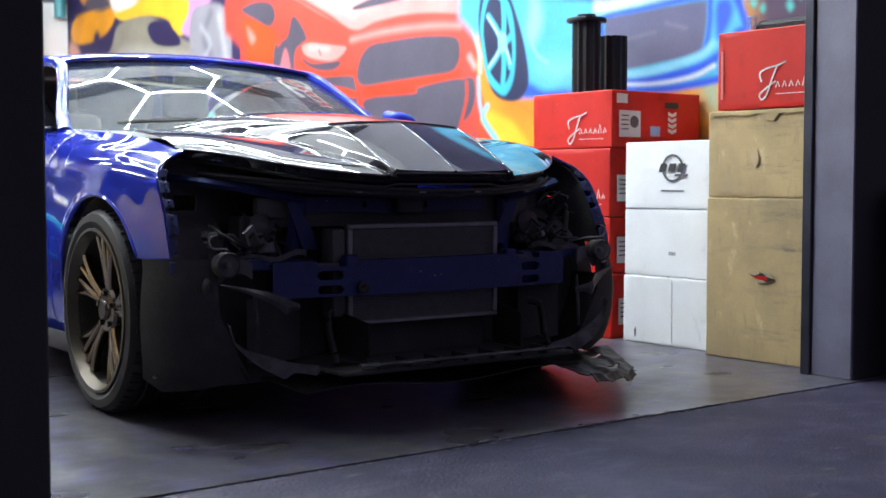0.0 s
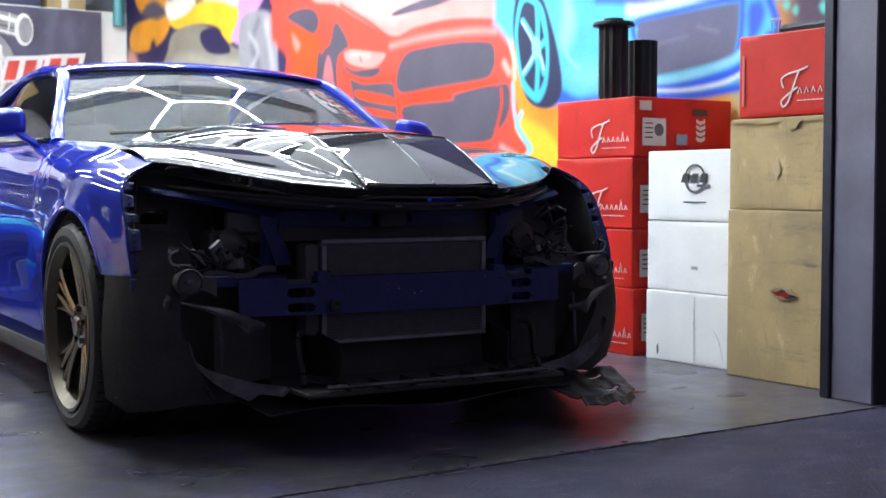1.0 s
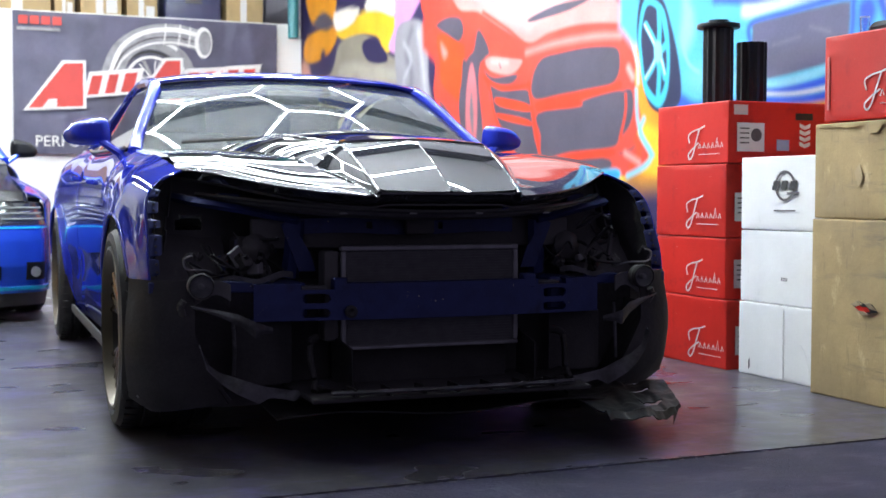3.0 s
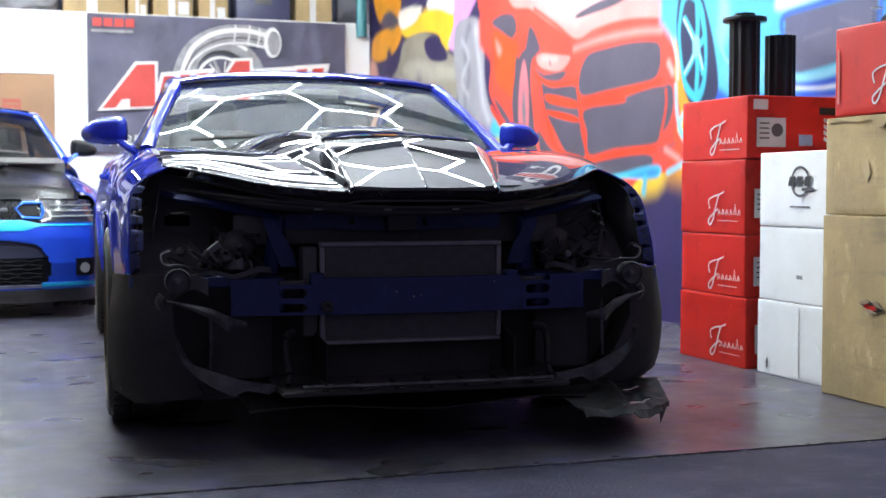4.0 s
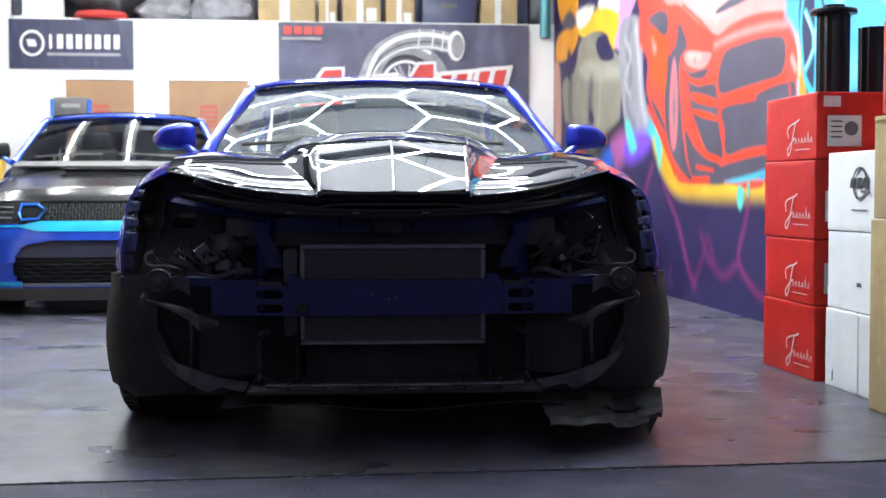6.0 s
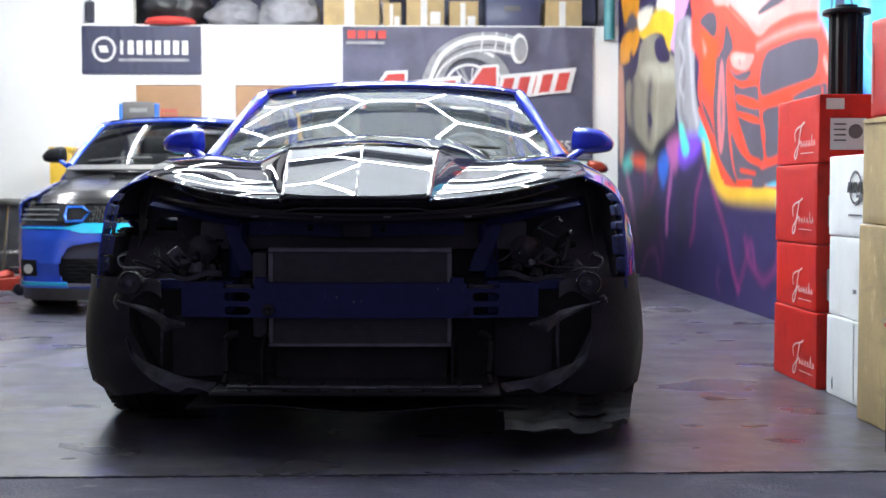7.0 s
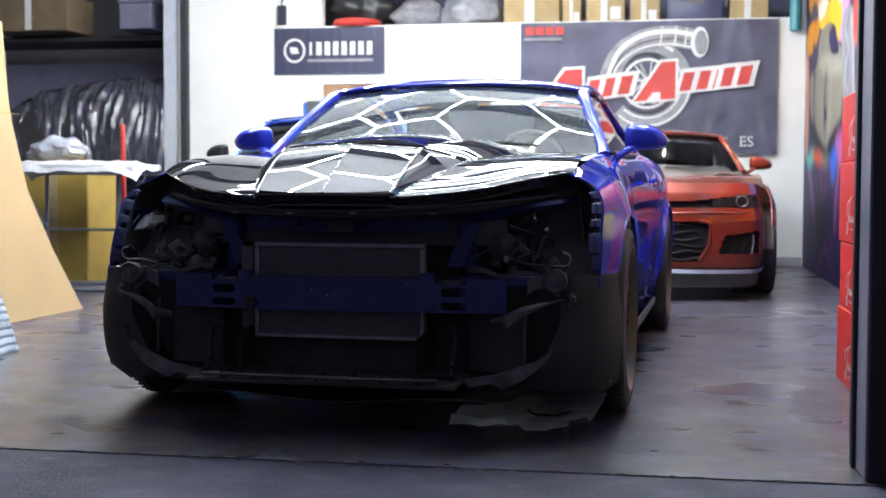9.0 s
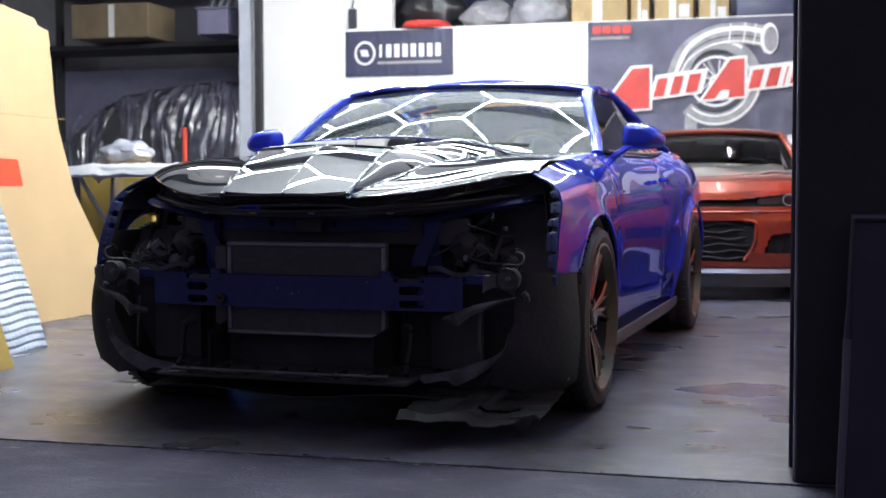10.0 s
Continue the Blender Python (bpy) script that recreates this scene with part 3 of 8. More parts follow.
def coupe_body(CAR, paint, wheel_mat, side_track=0.96, screen=None):
    """Sides, glass, roof, wheels and cabin shared by the coupes."""
    for s in (-1, 1):
        panel(CAR, paint, s, -0.5, 0.62, 90, "fender", True)
        d = panel(CAR, paint, s, 0.625, 1.98, 24, "door")
        panel(CAR, paint, s, 1.985, 3.85, 80, "quarter_panel")
        hb = sweep(spline([(s * 0.915, 1.70, 0.862), (s * 0.940, 1.75, 0.866), (s * 0.940, 1.85, 0.868), (s * 0.917, 1.90, 0.866)], 4), 0.010, 6, flat=1.3)
        part("door_handle", hb, paint, d)
        part("side_skirt", sheet(lambda a, b: (s * (0.905 + 0.02 * math.sin(b * math.pi) - 0.05 * (1 - b)), 0.36 + 2.09 * a, 0.13 + 0.09 * b), 12, 5, 0.012), M_BLACK, CAR, "black side skirt")
        # arch lip and inner liner behind the front and rear wheels
        for c in (0.0, WB):
            part("wheel_arch_liner", sheet(lambda a, b: (s * (0.62 + 0.30 * b), c - (ARCH - 0.006) * math.cos(math.pi * (0.02 + 0.96 * a)), 0.345 + (ARCH - 0.006) * math.sin(math.pi * (0.02 + 0.96 * a))), 26, 6, 0.0, None, (lambda a, b: 0.29 < a < 0.42 and b > 0.15) if s < 0 and c == 0 else None), M_LINER, CAR)
            part("arch_lip", sweep([(s * (side_x(c + ARCH * math.cos(a), 0.345 + ARCH * math.sin(a)) - 0.004), c + ARCH * math.cos(a), 0.345 + ARCH * math.sin(a)) for a in np.linspace(0.08, math.pi - 0.53 if c == 0 else math.pi - 0.08, 30)], 0.008, 6), paint, CAR)
        make_wheel(CAR, "front_wheel", pose(s * (side_track - 0.160), 0, TYRE_R, 0, 0, 0 if s > 0 else 180), width=0.320, finish_mat=wheel_mat)
        make_wheel(CAR, "rear_wheel", pose(s * (side_track + 0.005 - 0.1525), WB, TYRE_R, 0, 0, 0 if s > 0 else 180), width=0.305, finish_mat=wheel_mat)

    # roof, pillars and glass
    def ws(a, b):
        x = 2 * a - 1
        base = Vector((0.745 * x, 0.815 + 0.050 * x * x, 0.985 - 0.005 * x * x))
        top = Vector((0.585 * x, 1.300 + 0.055 * x * x, 1.318 - 0.030 * x * x))
        p = base.lerp(top, b)
        return p + Vector((0, -0.035, 0.045)) * math.sin(b * math.pi) * 0.20 - Vector((0, -0.57, 0.82)) * 0.055 * max(0, b - 0.7) ** 2
    wsg = part("windscreen", sheet(ws, 28, 14, 0.004), screen or M_GLASS, CAR, "clear raked windscreen")
    wsg.visible_shadow = False


    def roof(a, b):
        x = 2 * a - 1
        v = 1.297 + 0.040 * x * x * (1 - b) + (2.42 - 1.297) * b
        z = curve([(1.28, 1.322), (1.42, 1.341), (1.65, 1.352), (2.00, 1.346), (2.42, 1.305)], v)
        return (x * (0.600 + 0.02 * math.sin(b * math.pi)), v, z + 0.010 - 0.016 * math.exp(-(v - 1.297) / 0.05) - 0.036 * x * x - 0.012 * x ** 8)
    part("roof_panel", sheet(roof, 26, 40, -0.012), paint, CAR)


    def rear_glass(a, b):
        x = 2 * a - 1
        return (x * (0.585 + 0.07 * b), 2.43 + 0.85 * b, 1.300 - 0.235 * b - 0.03 * x * x + 0.02 * math.sin(b * math.pi))
    part("rear_window", sheet(rear_glass, 12, 8, 0.004), M_REARGLASS, CAR)
    part("boot_lid", sheet(lambda a, b: ((2 * a - 1) * 0.74, 3.28 + 0.57 * b, 1.065 + 0.02 * math.sin(b * 3.14) - 0.03 * (2 * a - 1) ** 2), 12, 6, 0.01), paint, CAR)
    part("rear_bumper", sheet(lambda a, b: ((2 * a - 1) * 0.80, 3.84 + 0.10 * math.cos((2 * a - 1) * 1.4), 0.25 + 0.70 * b), 14, 8, 0.01), paint, CAR)
    for s in (-1, 1):
        rail = spline([(s * 0.772, 0.82, 0.965), (s * 0.735, 0.97, 1.055), (s * 0.665, 1.17, 1.190), (s * 0.617, 1.36, 1.282), (s * 0.612, 1.70, 1.312), (s * 0.612, 2.05, 1.300), (s * 0.625, 2.42, 1.250), (s * 0.675, 2.85, 1.140), (s * 0.715, 3.25, 1.055)], 8)
        part("pillar_rail", sweep(rail, [0.030 - 0.006 * math.sin(min(1, i / 24) * math.pi) for i in range(len(rail))], 10, flat=0.9), paint, CAR)
        part("side_window", sheet(lambda a, b: (s * (0.795 - 0.165 * b), 0.86 + 0.50 * b + (1.85 - 0.72 * b) * a, 0.985 + (0.295 - 0.12 * max(0, a - 0.55) / 0.45) * b + 0.015 * a), 14, 6, 0.004), M_DOORGLASS, CAR)
        part("window_trim", sweep(spline([(s * 0.803, 0.90, 0.985), (s * 0.812, 1.5, 0.992), (s * 0.805, 2.2, 1.006), (s * 0.78, 2.68, 1.03)], 6), 0.008, 6), M_BLACK, CAR)
        # mirror
        prof = spline([(0.0, -0.030, 0), (0.0, 0.050, 0), (0.022, 0.078, 0), (0.075, 0.076, 0), (0.130, 0.064, 0), (0.168, 0.036, 0), (0.188, 0.002, 0), (0.170, -0.034, 0), (0.110, -0.046, 0), (0.050, -0.046, 0)], 3, True)
        mir = plate([(p.x, p.y) for p in prof], 0.105)
        rim = [e for e in mir.edges if abs(e.verts[0].co.z - e.verts[1].co.z) < 1e-6]
        bmesh.ops.bevel(mir, geom=rim, offset=0.028, segments=5, profile=0.55, affect="EDGES")
        for vtx in mir.verts:
            c = vtx.co
            k = 1 - 0.30 * (c.z > 0.05) * (c.z - 0.05) / 0.055
            vtx.co = Vector((s * (0.845 + 0.09 + (c.x - 0.09) * 1.02 * k), 1.075 - c.z + 0.25 * max(0, c.x - 0.1) ** 1.0 * 0.5, 1.052 + (c.y - 0.012) * 0.96 * k))
        bmesh.ops.recalc_face_normals(mir, faces=mir.faces[:])
        mo = part("mirror", mir, paint, CAR, "blue door mirror")
        part("mirror_stalk", sweep(spline([(s * 0.80, 0.98, 0.955), (s * 0.845, 0.99, 0.985), (s * 0.890, 1.01, 1.020)], 4), [0.03] * 4 + [0.028] * 5, 8, flat=0.6), paint, mo)
        part("mirror_glass", cyl(1, 0.004, 24, pose(s * 0.925, 1.0815, 1.060, 90) @ Matrix.Diagonal((0.070, 0.036, 1, 1))), M_LENS, mo)
    # wiper
    part("wiper", sweep(spline([(-0.60, 0.71, 1.005), (-0.35, 0.585, 1.018), (-0.10, 0.545, 1.022)], 6), 0.008, 6), M_BLACK, CAR, "black wiper arm")
    part("wiper", sweep(spline([(0.02, 0.55, 1.022), (0.25, 0.58, 1.020), (0.50, 0.67, 1.008)], 6), 0.008, 6), M_BLACK, CAR, "black wiper arm")
    part("cowl_panel", sheet(lambda a, b: ((2 * a - 1) * 0.76, 0.47 + 0.16 * (2 * a - 1) ** 2 + (0.36 - 0.12 * (2 * a - 1) ** 2) * b, 0.940 + 0.04 * b), 16, 4, 0.008), M_BLACK, CAR)

    # interior
    part("dashboard", box(-0.70, 0.70, 0.80, 1.25, 0.62, 0.95, 0.04, 3), M_INTER, CAR)
    for s in (-0.36, 0.36):
        seat = part("front_seat", box(s - 0.24, s + 0.24, 1.55, 2.05, 0.35, 0.55, 0.05, 3), M_INTER, CAR)
        part("seat_back", box(s - 0.23, s + 0.23, -0.06, 0.06, 0, 0.62, 0.05, 3, None, pose(0, 2.05, 0.52, -18)), M_INTER, seat)
        part("headrest", box(s - 0.13, s + 0.13, -0.045, 0.045, 0, 0.17, 0.04, 3, None, pose(0, 2.26, 1.10, -12)), M_INTER, seat)
    part("steering_wheel", sweep([(0.36 + 0.18 * math.cos(a), 1.30 + 0.07 * math.sin(a), 0.93 + 0.165 * math.sin(a)) for a in np.linspace(0, 2 * math.pi, 28)[:-1]], 0.014, 8, closed=True), M_INTER, CAR)
    part("rear_seat", box(-0.62, 0.62, 2.55, 2.75, 0.4, 0.98, 0.05, 3), M_INTER, CAR)
    part("cabin_floor", box(-0.74, 0.74, 0.8, 3.2, 0.20, 0.26), M_INTER, CAR)
    part("firewall", box(-0.76, 0.76, 0.62, 0.66, 0.2, 0.93), M_LINER, CAR)
    part("inspection_mirror", box(-0.12, 0.12, 1.28, 1.30, 1.205, 1.265, 0.008, 2), M_BLACK, CAR, "black interior mirror")


CAR = thing("sports_coupe", "blue wrapped two-door coupe with black hood and stripped nose", "car", pose(0.033, 0.60, 0, 0, 0, -2.7))
coupe_body(CAR, M_BLUE, M_BRONZE)

# hood: a carbon bonnet with a faceted centre bulge
def hood_front(x):
    return -0.745 + 0.47 * (abs(x) / 0.775) ** 2.6


SIDE_Z = [(-0.745, 0.800), (-0.50, 0.857), (-0.275, 0.904), (0.0, 0.934), (0.30, 0.955), (0.70, 0.978)]
RAMP_V = -0.40
BULGE_X = [(-0.745, 0.232), (RAMP_V, 0.252), (0.10, 0.300), (0.70, 0.350)]
BULGE_BASE = [(-0.745, 0.236), (RAMP_V, 0.345), (-0.148, 0.395), (0.29, 0.445), (0.70, 0.500)]
BULGE_Z = [(-0.745, 0.802), (RAMP_V, 0.962), (-0.37, 0.972), (0.17, 1.016), (0.42, 1.024), (0.70, 1.010)]


def along(keys, v):
    return float(np.interp(v, [k[0] for k in keys], [k[1] for k in keys]))


def bulge_z(v):
    """Edge height of the bulge: a bowed ramp, then the flatter plateau."""
    if v <= RAMP_V:
        k = max(0.0, v + 0.745)
        return 0.802 + 0.562 * k - 0.284 * k * k
    return along(BULGE_Z, v)


def hood_rear(x):
    return 0.47 + 0.20 * (x / 0.775) ** 2


def wing_z(ax, v):
    grow = min(1, max(0, (v + 0.745) / 0.3))
    return curve(SIDE_Z, v) - 0.014 * max(0, (ax - 0.42) / 0.355) ** 2 * grow + grow * (0.006 * math.exp(-((ax - 0.66) / 0.13) ** 2) - 0.005 * math.exp(-((ax - 0.42) / 0.16) ** 2)) - 0.012 * math.exp(-max(0, v - hood_front(ax)) / 0.06) + 0.015 * math.sin(math.pi * min(1, max(0, (v - hood_front(ax)) / (hood_rear(ax) - hood_front(ax)))) ** 0.75)


def hood_edge_at(a):
    x = (2 * a - 1) * 0.775
    v = hood_front(x)
    return (x, v, wing_z(abs(x), v) if abs(x) > 0.236 else 0.802)


def hood_face(kind, s):
    """One flat or bowed face of the bonnet on side s."""
    def ramp(a, b):
        v = hood_front(0.24 * a)
        v += (RAMP_V - v) * b
        return (s * along(BULGE_X, v) * a, v, bulge_z(v) + 0.016 * (1 - a) * (0.3 + 0.7 * b))

    def flank(v0, v1):
        def f(a, b):
            v = v0 + (v1 - v0) * b
            x0, x1 = along(BULGE_X, v), along(BULGE_BASE, v)
            return (s * (x0 + (x1 - x0) * a), v, bulge_z(v) * (1 - a) + wing_z(x1, v) * a + 0.007 * math.sin(a * math.pi) * min(1, (v + 0.745) / 0.3))
        return f

    def plateau(a, b):
        v = -0.372 + (0.47 + 0.372) * b
        return (s * along(BULGE_X, v) * a, v, along(BULGE_Z, v) + (0.012 + 0.014 * math.sin(b * 2.4)) * (1 - a * a))

    def slot(a, b):
        v = RAMP_V + 0.004
        x = s * along(BULGE_X, v) * a
        if b < 0.5:
            return (x, v + 0.004 * b, along(BULGE_Z, v) - 0.06 * b + 0.010 * (1 - a))
        return (x, -0.392 + 0.020 * (2 * b - 1), 0.940 + (0.032 + 0.012 * (1 - a * a)) * (2 * b - 1))

    def wing(a, b):
        v = 0.0
        for _ in range(5):
            x = along(BULGE_BASE, v) + (0.775 - along(BULGE_BASE, v)) * a
            v = hood_front(x) + (hood_rear(x) - hood_front(x)) * b
        return (s * x, v, wing_z(x, v))
    f, nu, nv = {"ramp": (ramp, 8, 20), "flank": (flank(-0.745, RAMP_V), 8, 16), "side": (flank(RAMP_V, 0.52), 8, 14), "plateau": (plateau, 14, 18), "slot": (slot, 8, 4), "wing": (wing, 34, 44)}[kind]
    bm = sheet(f, nu, nv)
    bm.normal_update()
    if sum(q.normal.z for q in bm.faces) < 0:
        bmesh.ops.reverse_faces(bm, faces=bm.faces[:])
    return bm


bonnet = bmesh.new()
for side in (-1, 1):
    for kind in ("ramp", "flank", "side", "plateau", "slot", "wing"):
        merge(bonnet, hood_face(kind, side))
# rounded creases between the faces
sweep([(0, v, bulge_z(v) + 0.016 * (0.3 + 0.7 * (v + 0.745) / 0.345) - 0.0052) for v in np.linspace(-0.74, RAMP_V, 16)], 0.0060, 20, bonnet)
for side in (-1, 1):
    vv = np.linspace(-0.735, RAMP_V, 14)
    sweep([(side * along(BULGE_X, v), v, bulge_z(v) - 0.0075) for v in vv], 0.0088, 20, bonnet)
    sweep([(side * along(BULGE_BASE, v), v, wing_z(along(BULGE_BASE, v), v) - 0.002) for v in np.linspace(-0.735, 0.1, 24)], 0.0035, 14, bonnet)
    sweep([(side * along(BULGE_X, v), v, along(BULGE_Z, v) - 0.0075) for v in np.linspace(-0.372, 0.46, 14)], 0.0088, 20, bonnet)
    sweep([(side * along(BULGE_X, RAMP_V) * a, RAMP_V, bulge_z(RAMP_V) + 0.016 * (1 - a) - 0.0055) for a in np.linspace(0, 1, 8)], 0.0066, 20, bonnet)
sweep([(hood_edge_at(a)[0], hood_edge_at(a)[1] + 0.003, hood_edge_at(a)[2] - 0.003) for a in np.linspace(0, 1, 70)], 0.0045, 14, bonnet)
HOOD = part("hood", bonnet, M_HOOD, CAR, "glossy black carbon bonnet with faceted bulge", 30)


def hood_lip(a, b):
    p = hood_edge_at(a)
    return (p[0], p[1] + 0.002 + 0.030 * b, p[2] - 0.002 - 0.026 * b)
part("hood_edge", sheet(hood_lip, 64, 3, 0.003), M_HOOD, HOOD)
part("hood_underside", sheet(lambda a, b: (hood_edge_at(a)[0] * 0.96, hood_edge_at(a)[1] + 0.05 + (0.42 - hood_edge_at(a)[1]) * b, hood_edge_at(a)[2] - 0.034 + 0.05 * b), 32, 8, 0.006), M_LINER, HOOD, "matt black underside of the bonnet")
part("scoop_back", sheet(lambda a, b: ((2 * a - 1) * 0.42, 0.475 + 0.02 * b, 1.012 - 0.06 * b - 0.02 * (2 * a - 1) ** 2), 20, 2, 0.004), M_HOOD, HOOD)

# ---- the stripped nose ----
FLANGE_TABS = ((0.548, 0.598, 0.020), (0.606, 0.672, 0.030), (0.690, 0.718, 0.029), (0.736, 0.774, 0.027), (0.786, 0.812, 0.020))
FLANGE_HOLES = (0.558, 0.582, 0.618, 0.636, 0.658, 0.698, 0.710, 0.746, 0.764, 0.800)
BLADE_LOW = [(0.464, 0.186), (0.482, 0.166), (0.555, 0.181), (0.591, 0.163), (0.664, 0.199), (0.705, 0.228), (0.746, 0.272), (0.764, 0.335)]
BLADE_HIGH = [(0.464, 0.193), (0.570, 0.213), (0.636, 0.234), (0.705, 0.258), (0.746, 0.288), (0.764, 0.345)]
GUIDE_LOW = [(0.555, 0.380), (0.590, 0.380), (0.612, 0.368), (0.650, 0.402), (0.720, 0.436), (0.790, 0.459)]
GUIDE_HIGH = [(0.555, 0.397), (0.612, 0.418), (0.660, 0.440), (0.720, 0.453), (0.790, 0.465)]
GUIDE_V = [(0.555, -0.700), (0.612, -0.726), (0.660, -0.700), (0.790, -0.640)]
# crash beam with slots: built from strips round the openings
def beam_v(x):
    return -0.640 + 0.055 * (x / 0.6) ** 2


def in_slot(x, z):
    for x0, x1 in ((-0.444, -0.356), (0.372, 0.460)):
        for z0, z1 in ((0.4165, 0.4415), (0.4605, 0.4865)):
            dx, dz = max(x0 + 0.013 - x, 0, x - x1 + 0.013), max(z0 + 0.0125 - z, 0, z - z1 + 0.0125)
            if dx * dx + dz * dz < 0.013 ** 2:
                return True
    return 0.345 < abs(x - 0.008) < 0.455 and z > 0.499


beam = sheet(lambda a, b: (-0.59 + 1.18 * a, beam_v(-0.59 + 1.18 * a) + (0.06 if b < 0.02 or b > 0.98 else 0.0), 0.405 + 0.115 * min(1, max(0, (b - 0.02) / 0.96))), 230, 40, 0.008, None,
             lambda a, b: in_slot(-0.59 + 1.18 * a, 0.405 + 0.115 * b))
CRASH = part("crash_beam", beam, M_BLUEIN, CAR, "scuffed dark blue steel crash beam")
part("towing_eye", lathe([(0.020, -0.005), (0.020, 0.006), (0.012, 0.008), (0.0, 0.002)], 20, "z", None, pose(-0.295, -0.640, 0.432, 90)), M_RUBBER, CRASH, "black plugged towing socket")
for s in (-1, 1):
    part("crash_box", box(s * 0.47 - 0.055, s * 0.47 + 0.055, -0.57, -0.20, 0.41, 0.52, 0.01), M_BLUEIN, CRASH)
    part("beam_bracket", box(s * 0.322 - 0.022, s * 0.322 + 0.022, -0.625, -0.58, 0.49, 0.538, 0.005), M_BLUEIN, CRASH)
    part("beam_mount", box(s * 0.40 - 0.045, s * 0.40 + 0.045, -0.60, -0.54, 0.485, 0.512, 0.006), M_DUSTY, CRASH, "dull grey mount behind the beam notch")

# radiator pack
RAD = part("radiator", sheet(lambda a, b: (-0.29 + 0.58 * a, -0.555, 0.315 + 0.305 * b), 1, 1, 0.03), M_FIN, CAR, "black finned radiator with alloy frame")
for k in range(34):
    z = 0.322 + 0.2965 * k / 33
    part("fin", box(-0.285, 0.285, -0.562, -0.5555, z - 0.0018, z + 0.0018), M_FIN, RAD, angle=0)
for nm, b in (("frame_top", (-0.305, 0.305, -0.568, -0.53, 0.617, 0.634)), ("frame_bottom", (-0.305, 0.305, -0.568, -0.53, 0.302, 0.316)), ("frame_side", (-0.305, -0.288, -0.567, -0.53, 0.3165, 0.6165)), ("frame_side", (0.288, 0.305, -0.567, -0.53, 0.3165, 0.6165))):
    part(nm, box(*b, 0.003), M_ALU, RAD, "worn aluminium frame bar")
part("radiator_tank", box(-0.36, -0.31, -0.56, -0.48, 0.33, 0.62, 0.012, 2), M_BLACK, RAD)
part("lower_condenser", box(-0.29, 0.29, -0.50, -0.47, 0.16, 0.30, 0.004), M_FELT, CAR, "black lower cooler")

# core support and rails
part("core_support", sheet(lambda a, b: (-0.415 + 0.76 * a, -0.425 - 0.035 * math.sin(a * 3.14) + (0.03 if b > 0.9 else 0.0), 0.668 + 0.054 * b + 0.004 * math.sin(a * 9)), 40, 10, 0.008, None, lambda a, b: 0.25 < b < 0.7 and (0.30 < a < 0.335 or 0.62 < a < 0.655)), M_BLUEIN, CAR, "dark blue radiator support")
part("support_bridge", box(-0.56, 0.56, -0.419, -0.38, 0.62, 0.72, 0.01, 2), M_LINER, CAR)
part("latch_bracket", box(-0.065, 0.035, -0.50, -0.47, 0.665, 0.725, 0.01, 2), M_LINER, CAR)
part("slam_panel", sheet(lambda a, b: ((2 * a - 1) * 0.70, hood_front((2 * a - 1) * 0.70) + 0.045 + 0.12 * b, 0.735 + 0.01 * math.sin(6 * b) + 0.055 * (2 * a - 1) ** 2), 30, 4, 0.01), M_BLACK, CAR, "black upper radiator cover")
part("bonnet_seal", sweep([((2 * a - 1) * 0.72, hood_front((2 * a - 1) * 0.72) + 0.03, 0.742 + 0.055 * (2 * a - 1) ** 2) for a in np.linspace(0, 1, 26)], 0.008, 6), M_RUBBER, CAR)
for k, x in enumerate((-0.33, -0.12, 0.10, 0.36)):
    part("clip", box(x - 0.012, x + 0.012, hood_front(x) + 0.012, hood_front(x) + 0.02, 0.735, 0.741, 0.002), M_GREYP, CAR, "small pale clip")
